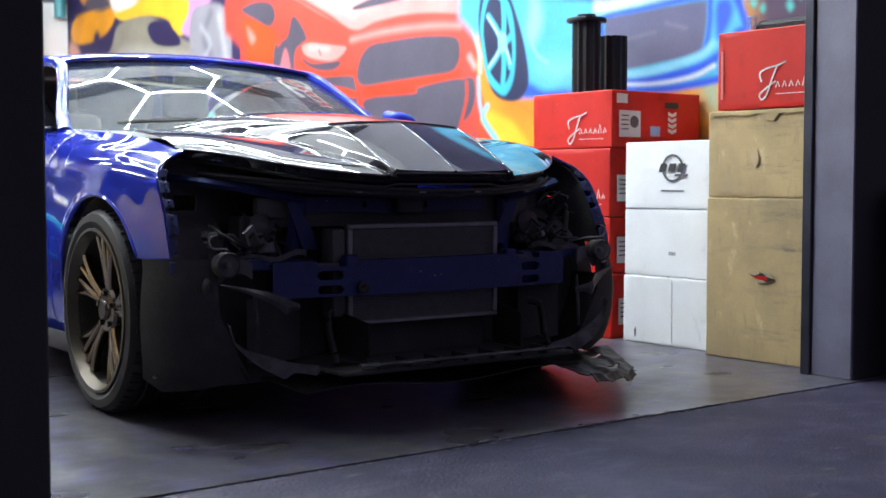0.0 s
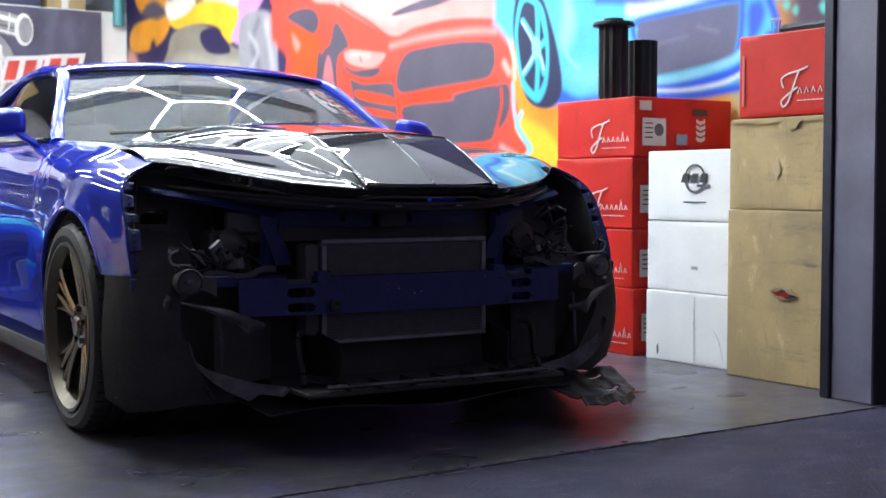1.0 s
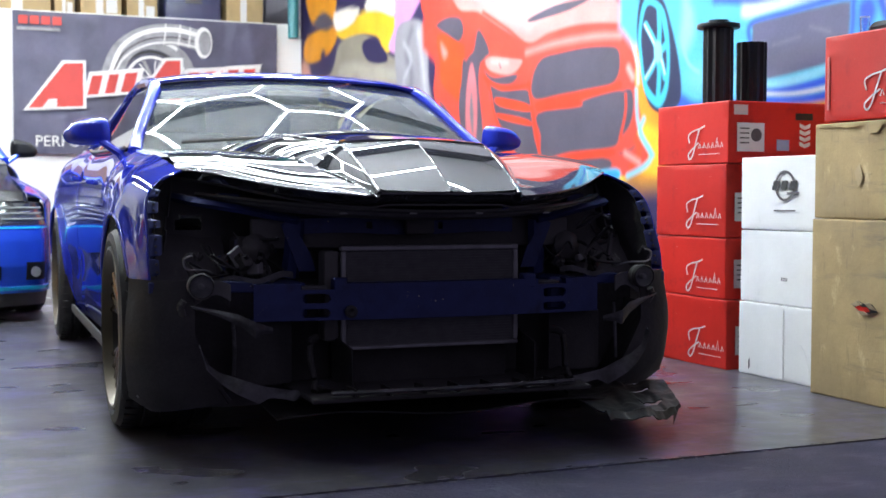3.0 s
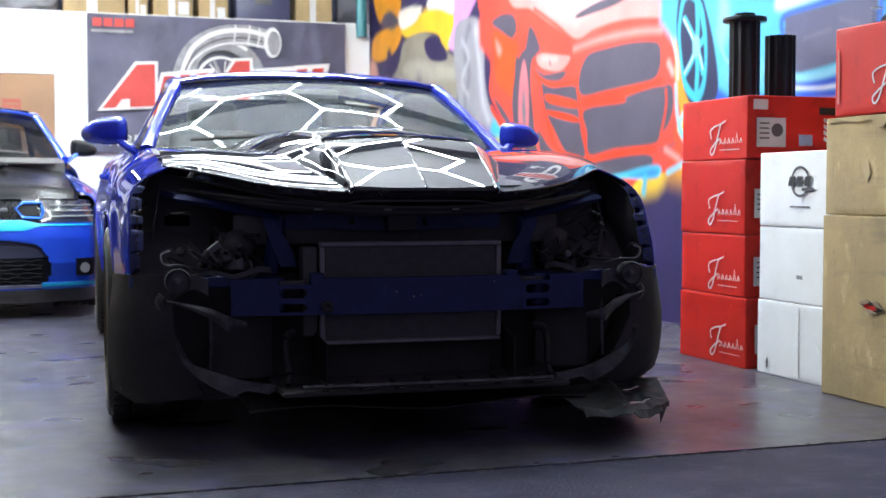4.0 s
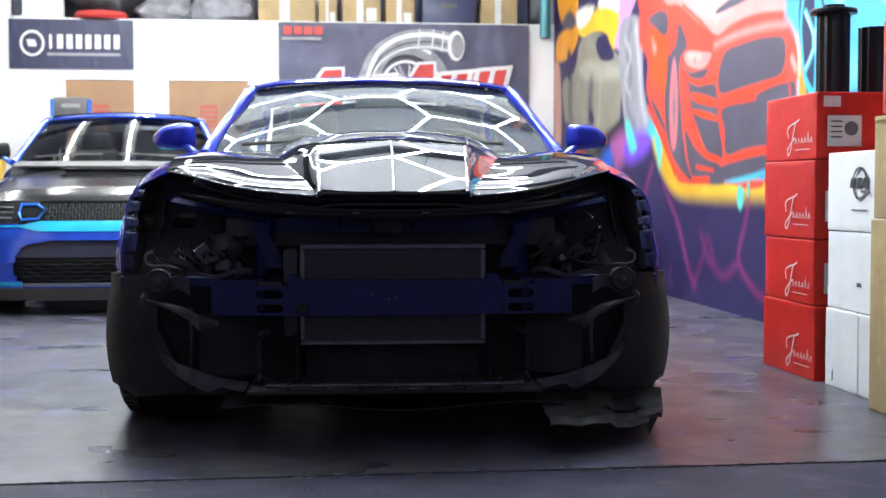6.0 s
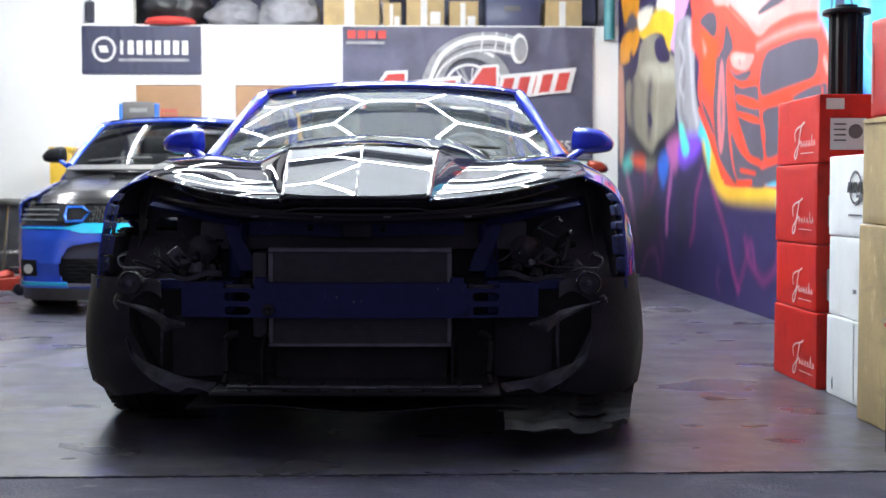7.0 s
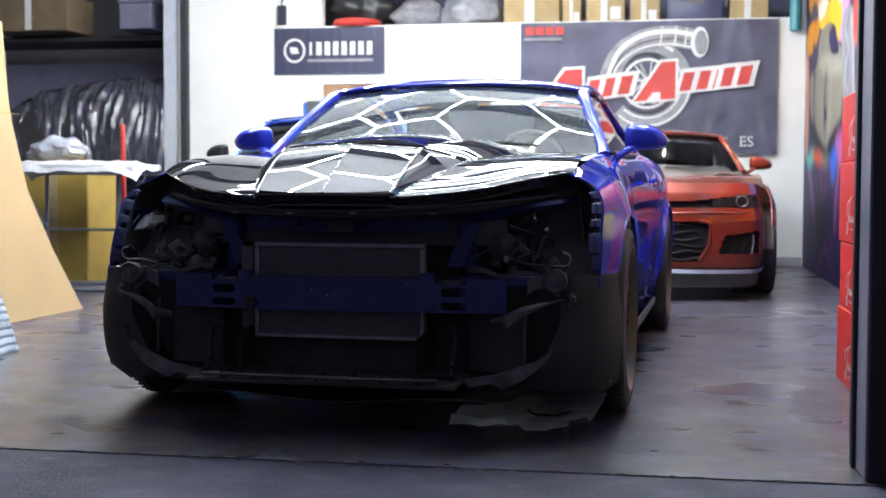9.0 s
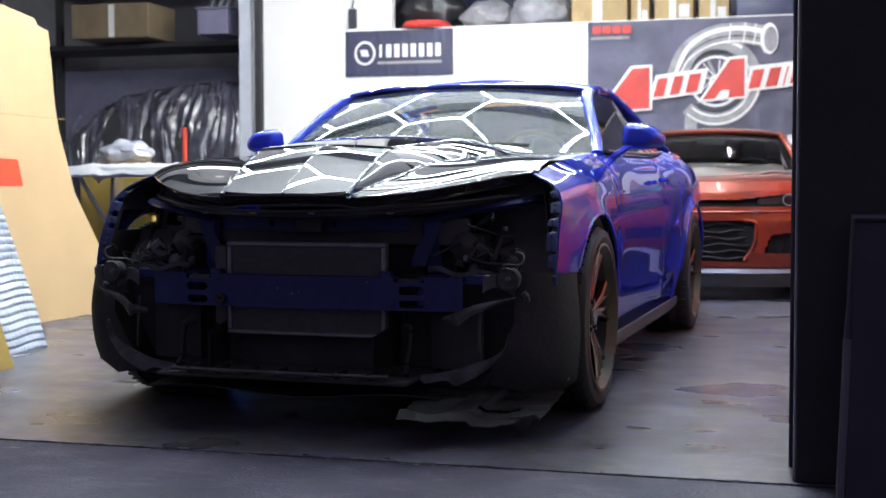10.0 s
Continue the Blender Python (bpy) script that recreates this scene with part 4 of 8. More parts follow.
for s in (-1, 1):
    part("upper_rail", sweep([(s * 0.80, -0.05, 0.80), (s * 0.724, -0.36, 0.772), (s * 0.60, -0.42, 0.750), (s * 0.415, -0.455, 0.712)], 0.026, 6, flat=0.6), M_BLUEIN, CAR, "blue painted upper rail")
    part("rail_bracket", box(s * 0.62 - 0.035, s * 0.62 + 0.035, -0.36, -0.31, 0.755, 0.80, 0.004), M_BLUEIN, CAR)
    part("support_upright", sweep([(s * 0.424, -0.445, 0.712), (s * 0.428, -0.44, 0.63), (s * 0.437, -0.42, 0.53)], 0.030, 6, flat=0.7), M_BLUEIN, CAR)
    part("lower_rail", box(-0.17, 0.17, -0.012, 0.012, -0.018, 0.018, 0.004, 1, None, pose(s * 0.728, -0.525, 0.511, 0, 0, s * 9)), M_BLUEIN, CAR, "blue bumper bracket rail")
    # inner wing that closes the lamp bay
    part("inner_wing", sheet(lambda a, b: (s * (0.50 + 0.34 * a), -0.14 - 0.08 * math.sin(a * 3), 0.20 + 0.66 * b), 24, 40, 0.006, None, (lambda a, b: ((a - 0.66) / 0.13) ** 2 + ((b - 0.76) / 0.045) ** 2 < 1) if s < 0 else None), M_LINER, CAR)
    part("lamp_bay_wall", sheet(lambda a, b: (s * (0.83 - 0.05 * b), -0.30 + 0.18 * a + 0.1 * b, 0.52 + 0.32 * b), 30, 30, 0.005, None, (lambda a, b: a < 0.25 and abs(b - 0.56) < 0.075) if s < 0 else None), M_LINER, CAR)
    part("lamp_bay_lining", sheet(lambda a, b: (s * (side_x(front_v(0.54 + 0.31 * b) + 0.03 + (0.19 - 0.05 * b) * a, 0.54 + 0.31 * b) - 0.030 - 0.06 * a), front_v(0.54 + 0.31 * b) + 0.03 + (0.19 - 0.05 * b) * a, 0.54 + 0.31 * b), 16, 40, 0.004, None, (lambda a, b: 0.40 < b < 0.64 and a > 0.12) if s < 0 else None), M_FELT, CAR)
    # serrated flange down the fender's front edge
    def flange(a, b):
        z = 0.545 + 0.295 * a
        v = front_v(z)
        wide = 0.010 + max(0.5 * reach * (math.tanh((z - lo) / 0.0022) - math.tanh((z - hi) / 0.0022)) for lo, hi, reach in FLANGE_TABS)
        return (s * (side_x(v, z) - 0.006 - wide * b), v - 0.004 + 0.012 * b, z)
    fo = part("fender_flange", sheet(flange, 150, 4, 0.003), M_BLUEIN, CAR, "blue serrated mounting flange")
    for z in FLANGE_HOLES:
        v = front_v(z)
        part("flange_hole", cyl(0.0042, 0.006, 10, pose(s * (side_x(v, z) - 0.027), v - 0.003, z, 90)), M_BLACK, fo)
    # fog lamp: a dished reflector behind a clear domed lens
    fog_at = pose(s * 0.754, -0.618, 0.519, -90)
    fog = part("fog_lamp", lathe([(0.034, 0.002), (0.037, 0.001), (0.038, 0.008), (0.037, 0.050), (0.020, 0.075), (0.0, 0.078)], 28, "z", None, fog_at), M_BLACK, CAR, "round fog lamp with a clear lens in a black housing")
    part("reflector", lathe([(0.034, 0.004), (0.024, 0.018), (0.012, 0.026), (0.0, 0.028)], 28, "z", None, fog_at), M_ALU, fog, "dull silver reflector bowl")
    part("lamp_bulb", cyl(0.008, 0.018, 12, fog_at @ pose(0, 0, 0.016), bev=0.002), M_GREYP, fog)
    dome = part("lamp_lens", lathe([(0.0, -0.012), (0.014, -0.011), (0.026, -0.007), (0.034, 0.002)], 28, "z", None, fog_at), M_LAMPGLASS, fog, "clear domed lamp glass")
    dome.visible_shadow = False
    part("lamp_ring", lathe([(0.0345, 0.001), (0.037, -0.002), (0.040, 0.003), (0.040, 0.018)], 28, "z", None, fog_at), M_FELT, fog)
    part("lamp_bracket", sheet(lambda a, b: (s * (0.66 + 0.11 * a), -0.585 + 0.03 * a, 0.470 + 0.02 * math.sin(4 * a) + (0.05 - 0.02 * a) * b), 8, 5, 0.006), M_LINER, fog)
    part("lamp_hook", sweep(spline([(s * 0.78, -0.56, 0.55), (s * 0.80, -0.57, 0.60), (s * 0.775, -0.57, 0.618), (s * 0.76, -0.56, 0.598)], 5), 0.004, 6), M_WIRE, fog)
    # wheel house cover with a swept inner edge, and the open brake duct beside it
    def cover(a, b):
        z = 0.112 + 0.05 * (1 - a) + (0.423 - 0.05 * (1 - a)) * b
        inner = 0.642 + 0.125 * min(1, max(0, (z - 0.15) / 0.22)) ** 0.8
        outer = 0.935 + 0.025 * math.sin(min(1, b * 1.1) * 2.8) - 0.06 * max(0, 0.12 - b) / 0.12
        x = inner + (outer - inner) * a
        return (s * x, -0.555 + 0.10 * a ** 2 + 0.055 * a ** 6 + 0.09 * max(0, 0.25 - b) * a - 0.02 * math.sin(b * 3.1), z)
    part("wheel_house_cover", sheet(cover, 16, 16, 0.006), M_FELT, CAR, "black felt wheel house cover")
    for x, z in ((0.936, 0.405), (0.939, 0.311), (0.920, 0.171)):
        part("rivet", cyl(0.0055, 0.012, 10, pose(s * x, -0.432, z, 90)), M_GREYP, CAR, "small pale rivet")
    part("duct_back", sheet(lambda a, b: (s * (0.30 + 0.52 * a), -0.40 - 0.02 * math.sin(a * 3.1), 0.12 + 0.40 * b), 8, 6, 0.006), M_FELT, CAR)
    part("duct_wall", sheet(lambda a, b: (s * (0.795 - 0.13 * (1 - b) ** 1.5), -0.56 + 0.16 * a, 0.15 + 0.28 * b), 4, 10, 0.005), M_TORN, CAR, "dusty duct wall")
    part("duct_panel", sheet(lambda a, b: (s * (0.45 + 0.19 * a), -0.50 - 0.03 * math.sin(a * 3.1), 0.20 + 0.20 * b), 8, 6, 0.006), M_FELT, CAR, "black brake duct")
    part("duct_stay", sweep([(s * 0.655, -0.585, 0.43), (s * 0.652, -0.60, 0.33), (s * 0.655, -0.60, 0.245)], 0.006, 6), M_DUSTY, CAR, "thin dusty stay")
    part("duct_post", sweep(spline([(s * 0.400, -0.62, 0.352), (s * 0.425, -0.645, 0.345), (s * 0.432, -0.66, 0.30), (s * 0.425, -0.68, 0.235), (s * 0.43, -0.70, 0.20)], 5), 0.010, 8, flat=1.4), M_TORN, CAR)
    part("duct_ledge", sheet(lambda a, b: (s * (0.29 + 0.13 * a), -0.70 + 0.05 * b, 0.20 + 0.02 * a * a + 0.012 * b), 6, 3, 0.006), M_TORN, CAR)
    part("duct_cheek", sheet(lambda a, b: (s * (0.31 + 0.015 * a), -0.70 + 0.18 * a, 0.20 + 0.15 * b - 0.03 * (1 - a) * b), 5, 5, 0.006), M_TORN, CAR)
    # bent lower shield
    def shield(a, b):
        x = 0.464 + 0.300 * a
        low, high = along(BLADE_LOW, x), along(BLADE_HIGH, x)
        return (s * x, -0.675 + 0.03 * a + 0.022 * b + 0.008 * math.sin(7 * a + 2 * b), low + (high - low) * b)
    part("lower_shield", sheet(shield, 44, 8, 0.003), M_DUSTY, CAR, "bent dusty plastic shield edge, toned lighter as if lit")
    def guide(a, b):
        x = 0.555 + 0.235 * a
        low, high = along(GUIDE_LOW, x), along(GUIDE_HIGH, x)
        return (s * x, along(GUIDE_V, x) + 0.012 * abs(b - 0.45) - 0.008 * math.sin(9 * a) * b, low + (high - low) * b)
    part("bumper_guide", sheet(guide, 36, 8, 0.003), M_DUSTY, CAR, "crumpled pale edged guide")
    part("guide_arm", sweep(spline([(s * 0.80, -0.575, 0.475), (s * 0.81, -0.57, 0.455), (s * 0.80, -0.56, 0.43)], 4), 0.012, 6), M_BLACK, CAR)
    rnd = random.Random(5 + s)
    for k in range(9):
        x0, z0 = s * rnd.uniform(0.45, 0.74), rnd.uniform(0.53, 0.67)
        pts = [(x0 + rnd.uniform(-0.08, 0.08), -0.42 + rnd.uniform(-0.12, 0.05), z0 + rnd.uniform(-0.06, 0.07)) for _ in range(4)]
        part("wire", sweep(spline(pts, 6), rnd.choice((0.004, 0.006, 0.009)), 6), M_WIRE, CAR, "loose black wire")
    plug = sheet(lambda a, b: (-0.022 + 0.044 * a, 0, -0.030 + 0.060 * b), 11, 15, 0.012, None, lambda a, b: 0.2 < a < 0.8 and 0.15 < b < 0.68)
    bmesh.ops.transform(plug, matrix=pose(s * 0.62, -0.50, 0.60, 20, 38 * s, 10), verts=plug.verts[:])
    part("connector", plug, M_GREYP if s < 0 else M_BLACK, CAR, "pale hollow plug frame" if s < 0 else "black plug frame")
    part("module_block", box(s * 0.56 - 0.05, s * 0.56 + 0.05, -0.40, -0.30, 0.56, 0.66, 0.01), M_BLACK, CAR)
    part("horn", lathe([(0.0, 0), (0.045, 0.0), (0.05, 0.012), (0.02, 0.04), (0, 0.045)], 20, "z", None, pose(s * 0.55, -0.42, 0.62, 80, 20)), M_BLACK, CAR)
for s in (-1, 1):
    rnd = random.Random(40 + s)
    for k in range(10):
        at = pose(s * rnd.uniform(0.50, 0.74), rnd.uniform(-0.50, -0.36), rnd.uniform(0.535, 0.60), rnd.uniform(-40, 40), rnd.uniform(-40, 40), rnd.uniform(0, 180))
        w, d, h = rnd.uniform(0.010, 0.026), rnd.uniform(0.008, 0.016), rnd.uniform(0.010, 0.020)
        plug = box(-w, w, -d, d, -h, h, 0.003, 1, None, at)
        box(-w * 0.6, w * 0.6, -d * 1.8, -d * 0.9, -h * 0.6, h * 0.6, 0.002, 1, plug, at)
        part("connector", plug, rnd.choice((M_BLACK, M_BLACK, M_DUSTY, M_GREYP)), CAR, "loose wiring connector")
    # torn strip of plastic along the beam, and a looped lead above the fog lamp
    part("torn_strip", sheet(lambda a, b: (s * (0.46 + 0.27 * a), -0.565 - 0.02 * math.sin(5 * a), 0.535 + 0.020 * b * (1 - 0.5 * a) + 0.008 * math.sin(11 * a) - 0.012 * a), 24, 3, 0.003), M_DUSTY, CAR, "dusty torn plastic strip")
    part("lead", sweep(spline([(s * 0.70, -0.50, 0.55), (s * 0.735, -0.55, 0.565), (s * 0.79, -0.575, 0.57), (s * 0.80, -0.58, 0.60), (s * 0.775, -0.58, 0.612)], 6), 0.0035, 6), M_ALU, CAR, "pale looped lead")
    for k in range(5):
        p = Vector((s * rnd.uniform(0.46, 0.70), rnd.uniform(-0.44, -0.36), rnd.uniform(0.56, 0.70)))
        q = p + Vector((rnd.uniform(-0.09, 0.09), rnd.uniform(-0.03, 0.03), rnd.uniform(-0.10, -0.03)))
        part("bracket_strap", sweep([tuple(p), tuple(p.lerp(q, 0.5) + Vector((0.008, -0.01, 0))), tuple(q)], 0.007, 6, flat=0.35), rnd.choice((M_BLUEIN, M_BLACK, M_DUSTY)), CAR, "thin metal strap")
    part("support_brace", plate([(0, 0), (0.055, 0.0), (0.115, 0.150), (0.085, 0.165), (0.02, 0.06)], 0.006, Matrix(((s, 0, 0, s * 0.36), (0, 0, 1, -0.462), (0, 1, 0, 0.55), (0, 0, 0, 1)))), M_BLUEIN, CAR, "blue triangular brace plate")
part("lower_tray", box(-0.46, 0.46, -0.80, -0.30, 0.175, 0.19, 0.004), M_FELT, CAR)
LIP = part("lower_grille_bar", sweep([((2 * a - 1) * 0.40, -0.815 + 0.02 * (2 * a - 1) ** 2, 0.205) for a in np.linspace(0, 1, 16)], 0.012, 6, flat=0.6), M_DUSTY, CAR, "dusty lower grille bar")
for k in range(7):
    part("grille_rib", box(-0.33 + 0.11 * k - 0.006, -0.33 + 0.11 * k + 0.006, -0.81, -0.72, 0.19, 0.215, 0.002), M_TORN, LIP)
part("rear_bulkhead", box(-0.50, 0.50, -0.36, -0.34, 0.19, 0.72), M_FELT, CAR)
part("skid_tray", sheet(lambda a, b: ((2 * a - 1) * 0.55, -0.72 + 0.9 * b, 0.125 + 0.012 * math.sin(9 * a + 4 * b)), 20, 10, 0.005), M_TORN, CAR, "sagging black under tray")

# torn splash shield lying against the floor
rnd = random.Random(11)
def torn(a, b):
    p = Vector((0.47, -0.915, 0.098)).lerp(Vector((0.876, -0.690, 0.055)), a) + Vector((0, -0.035 * math.sin(a * math.pi), 0))
    q = Vector((0.47, -0.58, 0.140)).lerp(Vector((0.918, -0.470, 0.130)), a)
    r = p.lerp(q, b)
    corner = 0.05 * max(0, a - 0.84) / 0.16 * (max(0, 0.25 - b) / 0.25) ** 2
    # stepped ribs pressed into the sheet, kinks and a bent hem
    rib = 0.011 * (0.5 + 0.5 * math.tanh(40 * (a - 0.30 - 0.08 * b))) - 0.015 * (0.5 + 0.5 * math.tanh(45 * (a - 0.52 - 0.05 * b))) + 0.010 * (0.5 + 0.5 * math.tanh(40 * (a - 0.74)))
    kink = 0.009 * noise.noise(Vector((4 * a, 4 * b, 3))) + 0.005 * abs(noise.noise(Vector((9 * a, 7 * b, 6))))
    hem = -0.006 * max(0, 1 - b / 0.05) + 0.010 * math.exp(-((b - 0.10) / 0.03) ** 2)
    return (r.x - corner, r.y + 0.016 * noise.noise(Vector((9 * a, 1, 4))) * (1 - b), r.z + rib + kink + hem)
crumpled = sheet(torn, 72, 44, 0.004, None, lambda a, b: (abs(b - 0.38 - 0.10 * (a - 0.6)) < 0.05 - 0.12 * abs(a - 0.66) and 0.50 < a < 0.80) or (abs(b - 0.78) < 0.03 and 0.60 < a < 0.78) or noise.noise(Vector((3.2 * a + 7, 3.2 * b, 1))) > 0.55)
bmesh.ops.delete(crumpled, geom=[v for v in crumpled.verts if v.co.z > 0.17], context="VERTS")
for v in crumpled.verts:
    v.co.z = max(0.012, v.co.z)
part("torn_splash_shield", crumpled, M_TORN, CAR, "torn crumpled black splash shield")

# ---- stacked wheel boxes by the painted wall ----
def carton(name, x0, x1, y0, y1, z0, z1, material, label, group, turn=0.0):
    """A board box with rounded folds, a flap seam on top and a tape line."""
    cx, cy = (x0 + x1) / 2, (y0 + y1) / 2
    t = thing(name, label, "box", pose(cx, cy, z0, 0, 0, turn), group)
    hx, hy, h = (x1 - x0) / 2, (y1 - y0) / 2, z1 - z0 - 0.003
    bm = box(-hx, hx, -hy, hy, 0, h)
    bmesh.ops.subdivide_edges(bm, edges=bm.edges[:], cuts=11, use_grid_fill=True)
    seed = (x0 * 7 + z0 * 13) % 5
    for v in bm.verts:
        c = v.co
        n = noise.noise(Vector((c.x * 4 + seed, c.y * 4, c.z * 4 + seed)))
        n += 0.6 * noise.noise(Vector((c.x * 11 + seed, c.y * 11, c.z * 11)))
        k = 0.0024
        if abs(abs(c.x) - hx) < 1e-4 and abs(c.y) < hy - 0.01:
            c.x += k * n
        if abs(abs(c.y) - hy) < 1e-4 and abs(c.x) < hx - 0.01:
            c.y += k * n
    sharp = [e for e in bm.edges if len(e.link_faces) == 2 and e.calc_face_angle() > 1.0]
    bmesh.ops.bevel(bm, geom=sharp, offset=0.006, segments=2, profile=0.5, affect="EDGES")
    part("body", bm, material, t, "", 22)
    part("flap_seam", box(-hx + 0.01, hx - 0.01, -0.004, 0.004, h - 0.002, h + 0.001), M_SCUFF, t)
    return t, hx, hy, h


def mark(parent, name, pts, m, material, label=""):
    """Flat print on the face of a box: an outline in the plane of m."""
    return part(name, plate(pts, 0.001, m), material, parent, label, 0)


def rect(w, h, x=0, y=0):
    return [(x - w / 2, y - h / 2), (x + w / 2, y - h / 2), (x + w / 2, y + h / 2), (x - w / 2, y + h / 2)]


def ribbon(pts, w):
    """The outline of a pen stroke along points."""
    P = [Vector((p[0], p[1])) for p in pts]
    L, R = [], []
    for i, p in enumerate(P):
        d = (P[min(i + 1, len(P) - 1)] - P[max(i - 1, 0)]).normalized()
        n = Vector((-d.y, d.x)) * w / 2
        L.append(p + n)
        R.append(p - n)
    return [tuple(p) for p in L + R[::-1]]


def on_west(hx, y, z):
    """The plane of a box's face towards -x: local x runs to -y, local y up."""
    return Matrix(((0, 0, -1, -hx - 0.0046), (-1, 0, 0, y), (0, 1, 0, z), (0, 0, 0, 1)))


def on_south(hy, x, z):
    return Matrix(((1, 0, 0, x), (0, 0, -1, -hy - 0.0046), (0, 1, 0, z), (0, 0, 0, 1)))


def script_mark(t, m):
    """A white brush mark in place of a lettered maker's name."""
    flat = [(p.x, p.y) for p in spline([(-0.110, 0.012, 0), (-0.118, 0.045, 0), (-0.085, 0.062, 0), (-0.04, 0.070, 0), (0.0, 0.082, 0)], 5)]
    mark(t, "white_stroke", ribbon(flat, 0.006), m, M_PRINTW)
    stem = [(p.x, p.y) for p in spline([(-0.040, 0.070, 0), (-0.062, 0.02, 0), (-0.085, -0.035, 0), (-0.108, -0.055, 0), (-0.118, -0.035, 0), (-0.085, -0.010, 0), (-0.045, 0.012, 0)], 5)]
    mark(t, "white_stroke", ribbon(stem, 0.0065), m, M_PRINTW)
    for k in range(6):
        x = -0.045 + 0.03 * k
        h = 0.042 if k == 4 else 0.022
        mark(t, "white_stroke", ribbon([(x, -0.012), (x + 0.010, -0.012 + h), (x + 0.018, -0.010)], 0.0045), m, M_PRINTW)
    mark(t, "white_stroke", rect(0.15, 0.0025, 0.03, -0.036), m, M_PRINTW)


zs = [0.0, 0.32, 0.60, 0.94, 1.225]
for k in range(4):
    t, hx, hy, h = carton("wheel_box", 1.857 + 0.004 * (k % 2), 2.50, 1.00 + 0.006 * (k % 3), 1.575, zs[k], zs[k + 1], M_REDBOX, "glossy red wheel box with white brush mark, stacked", "red box stack", (0.6, -0.5, 0.3, 0.0)[k])
    script_mark(t, on_west(hx, 0.0 if k else -0.02, h * 0.30) @ Matrix.Translation((0.115, 0, 0)) @ Matrix.Diagonal((1.12, 1.12, 1, 1)))
    south = on_south(hy, 0, 0)
    mark(t, "paper_label", rect(0.15, 0.13, -0.20, h * 0.42), south, M_LABEL, "white shipping label")
    for j in range(4):
        mark(t, "label_bar", rect(0.05, 0.006, -0.235, h * 0.42 + 0.04 - 0.022 * j), south @ Matrix.Translation((0, 0, 0.0015)), M_PRINTK)
    ring = [(0.03 * math.cos(a), 0.03 * math.sin(a)) for a in np.linspace(0, 2 * math.pi, 19)[:-1]]
    mark(t, "label_wheel_print", [(x - 0.17, y + h * 0.42 + 0.01) for x, y in ring], south @ Matrix.Translation((0, 0, 0.0015)), M_SCUFF)
    if k == 3:
        mark(t, "paper_label", rect(0.075, 0.045, -0.255, h - 0.04), south, M_LABEL, "white shipping label")
        mark(t, "paper_label", rect(0.07, 0.05, -0.02, h * 0.30), south, M_LABELB, "pale blue label")
        mark(t, "hand_hole", rect(0.10, 0.032, 0.10, h - 0.065), south, M_PRINTK, "cut hand hole")
        for j in range(4):
            mark(t, "white_mark", [(0.075, h * 0.30 + 0.028 * j), (0.105, h * 0.30 - 0.012 + 0.028 * j), (0.135, h * 0.30 + 0.028 * j), (0.135, h * 0.30 + 0.018 + 0.028 * j), (0.105, h * 0.30 + 0.006 + 0.028 * j), (0.075, h * 0.30 + 0.018 + 0.028 * j)], south, M_PRINTW)

zs = [0.0, 0.325, 0.645, 0.965]
for k in range(3):
    t, hx, hy, h = carton("wheel_box", 1.882 + 0.003 * (k % 2), 2.48, 0.395, 0.935 - 0.004 * k, zs[k], zs[k + 1], M_WBOX, "plain white board box, dented, stacked", "white box stack", (0.4, -0.6, 0.2)[k])
    if k == 2:
        tagged(t, "white board box with a dark round emblem, stacked")
        m = on_west(hx, -0.04, h * 0.60)
        ring = ribbon([(0.060 * math.cos(a), 0.060 * math.sin(a)) for a in np.linspace(0, 2 * math.pi, 33)], 0.011)
        mark(t, "emblem_ring", ring, m, M_SCUFF, "dark grey ring emblem")
        for j in range(3):
            x = -0.085 + 0.056 * j
            mark(t, "emblem_bar", [(x, -0.018), (x + 0.040, -0.018), (x + 0.054, 0.022), (x + 0.014, 0.022)], m @ Matrix.Translation((0, 0, 0.0015)), M_PRINTK)
        mark(t, "emblem_bar", rect(0.08, 0.012, 0.055, -0.032), m @ Matrix.Translation((0, 0, 0.0015)), M_SCUFF)
        mark(t, "print_bar", rect(0.14, 0.006, 0.0, -0.105), m, M_SCUFF)
    if k == 0:
        part("crease", sweep([(-hx - 0.0035, -0.045 + 0.004 * math.sin(7 * z), z) for z in np.linspace(0.012, h - 0.012, 14)], 0.0022, 6), M_WBOX, t, "folded crease")
        part("crease", sweep(spline([(-hx - 0.0035, -0.15, 0.17), (-hx - 0.0035, -0.19, 0.13), (-hx - 0.0035, -0.22, 0.04)], 5), 0.0018, 6), M_WBOX, t)
        mark(t, "scuff_mark", [(0, -0.03), (0.010, -0.022), (0.008, 0.022), (-0.002, 0.006)], on_west(hx, 0.19, 0.055), M_SCUFF)
    if k == 1:
        for j in range(4):
            mark(t, "print_bar", rect(0.006, 0.016, 0.03 + 0.011 * j, h * 0.35), on_west(hx, 0, 0), M_SCUFF)

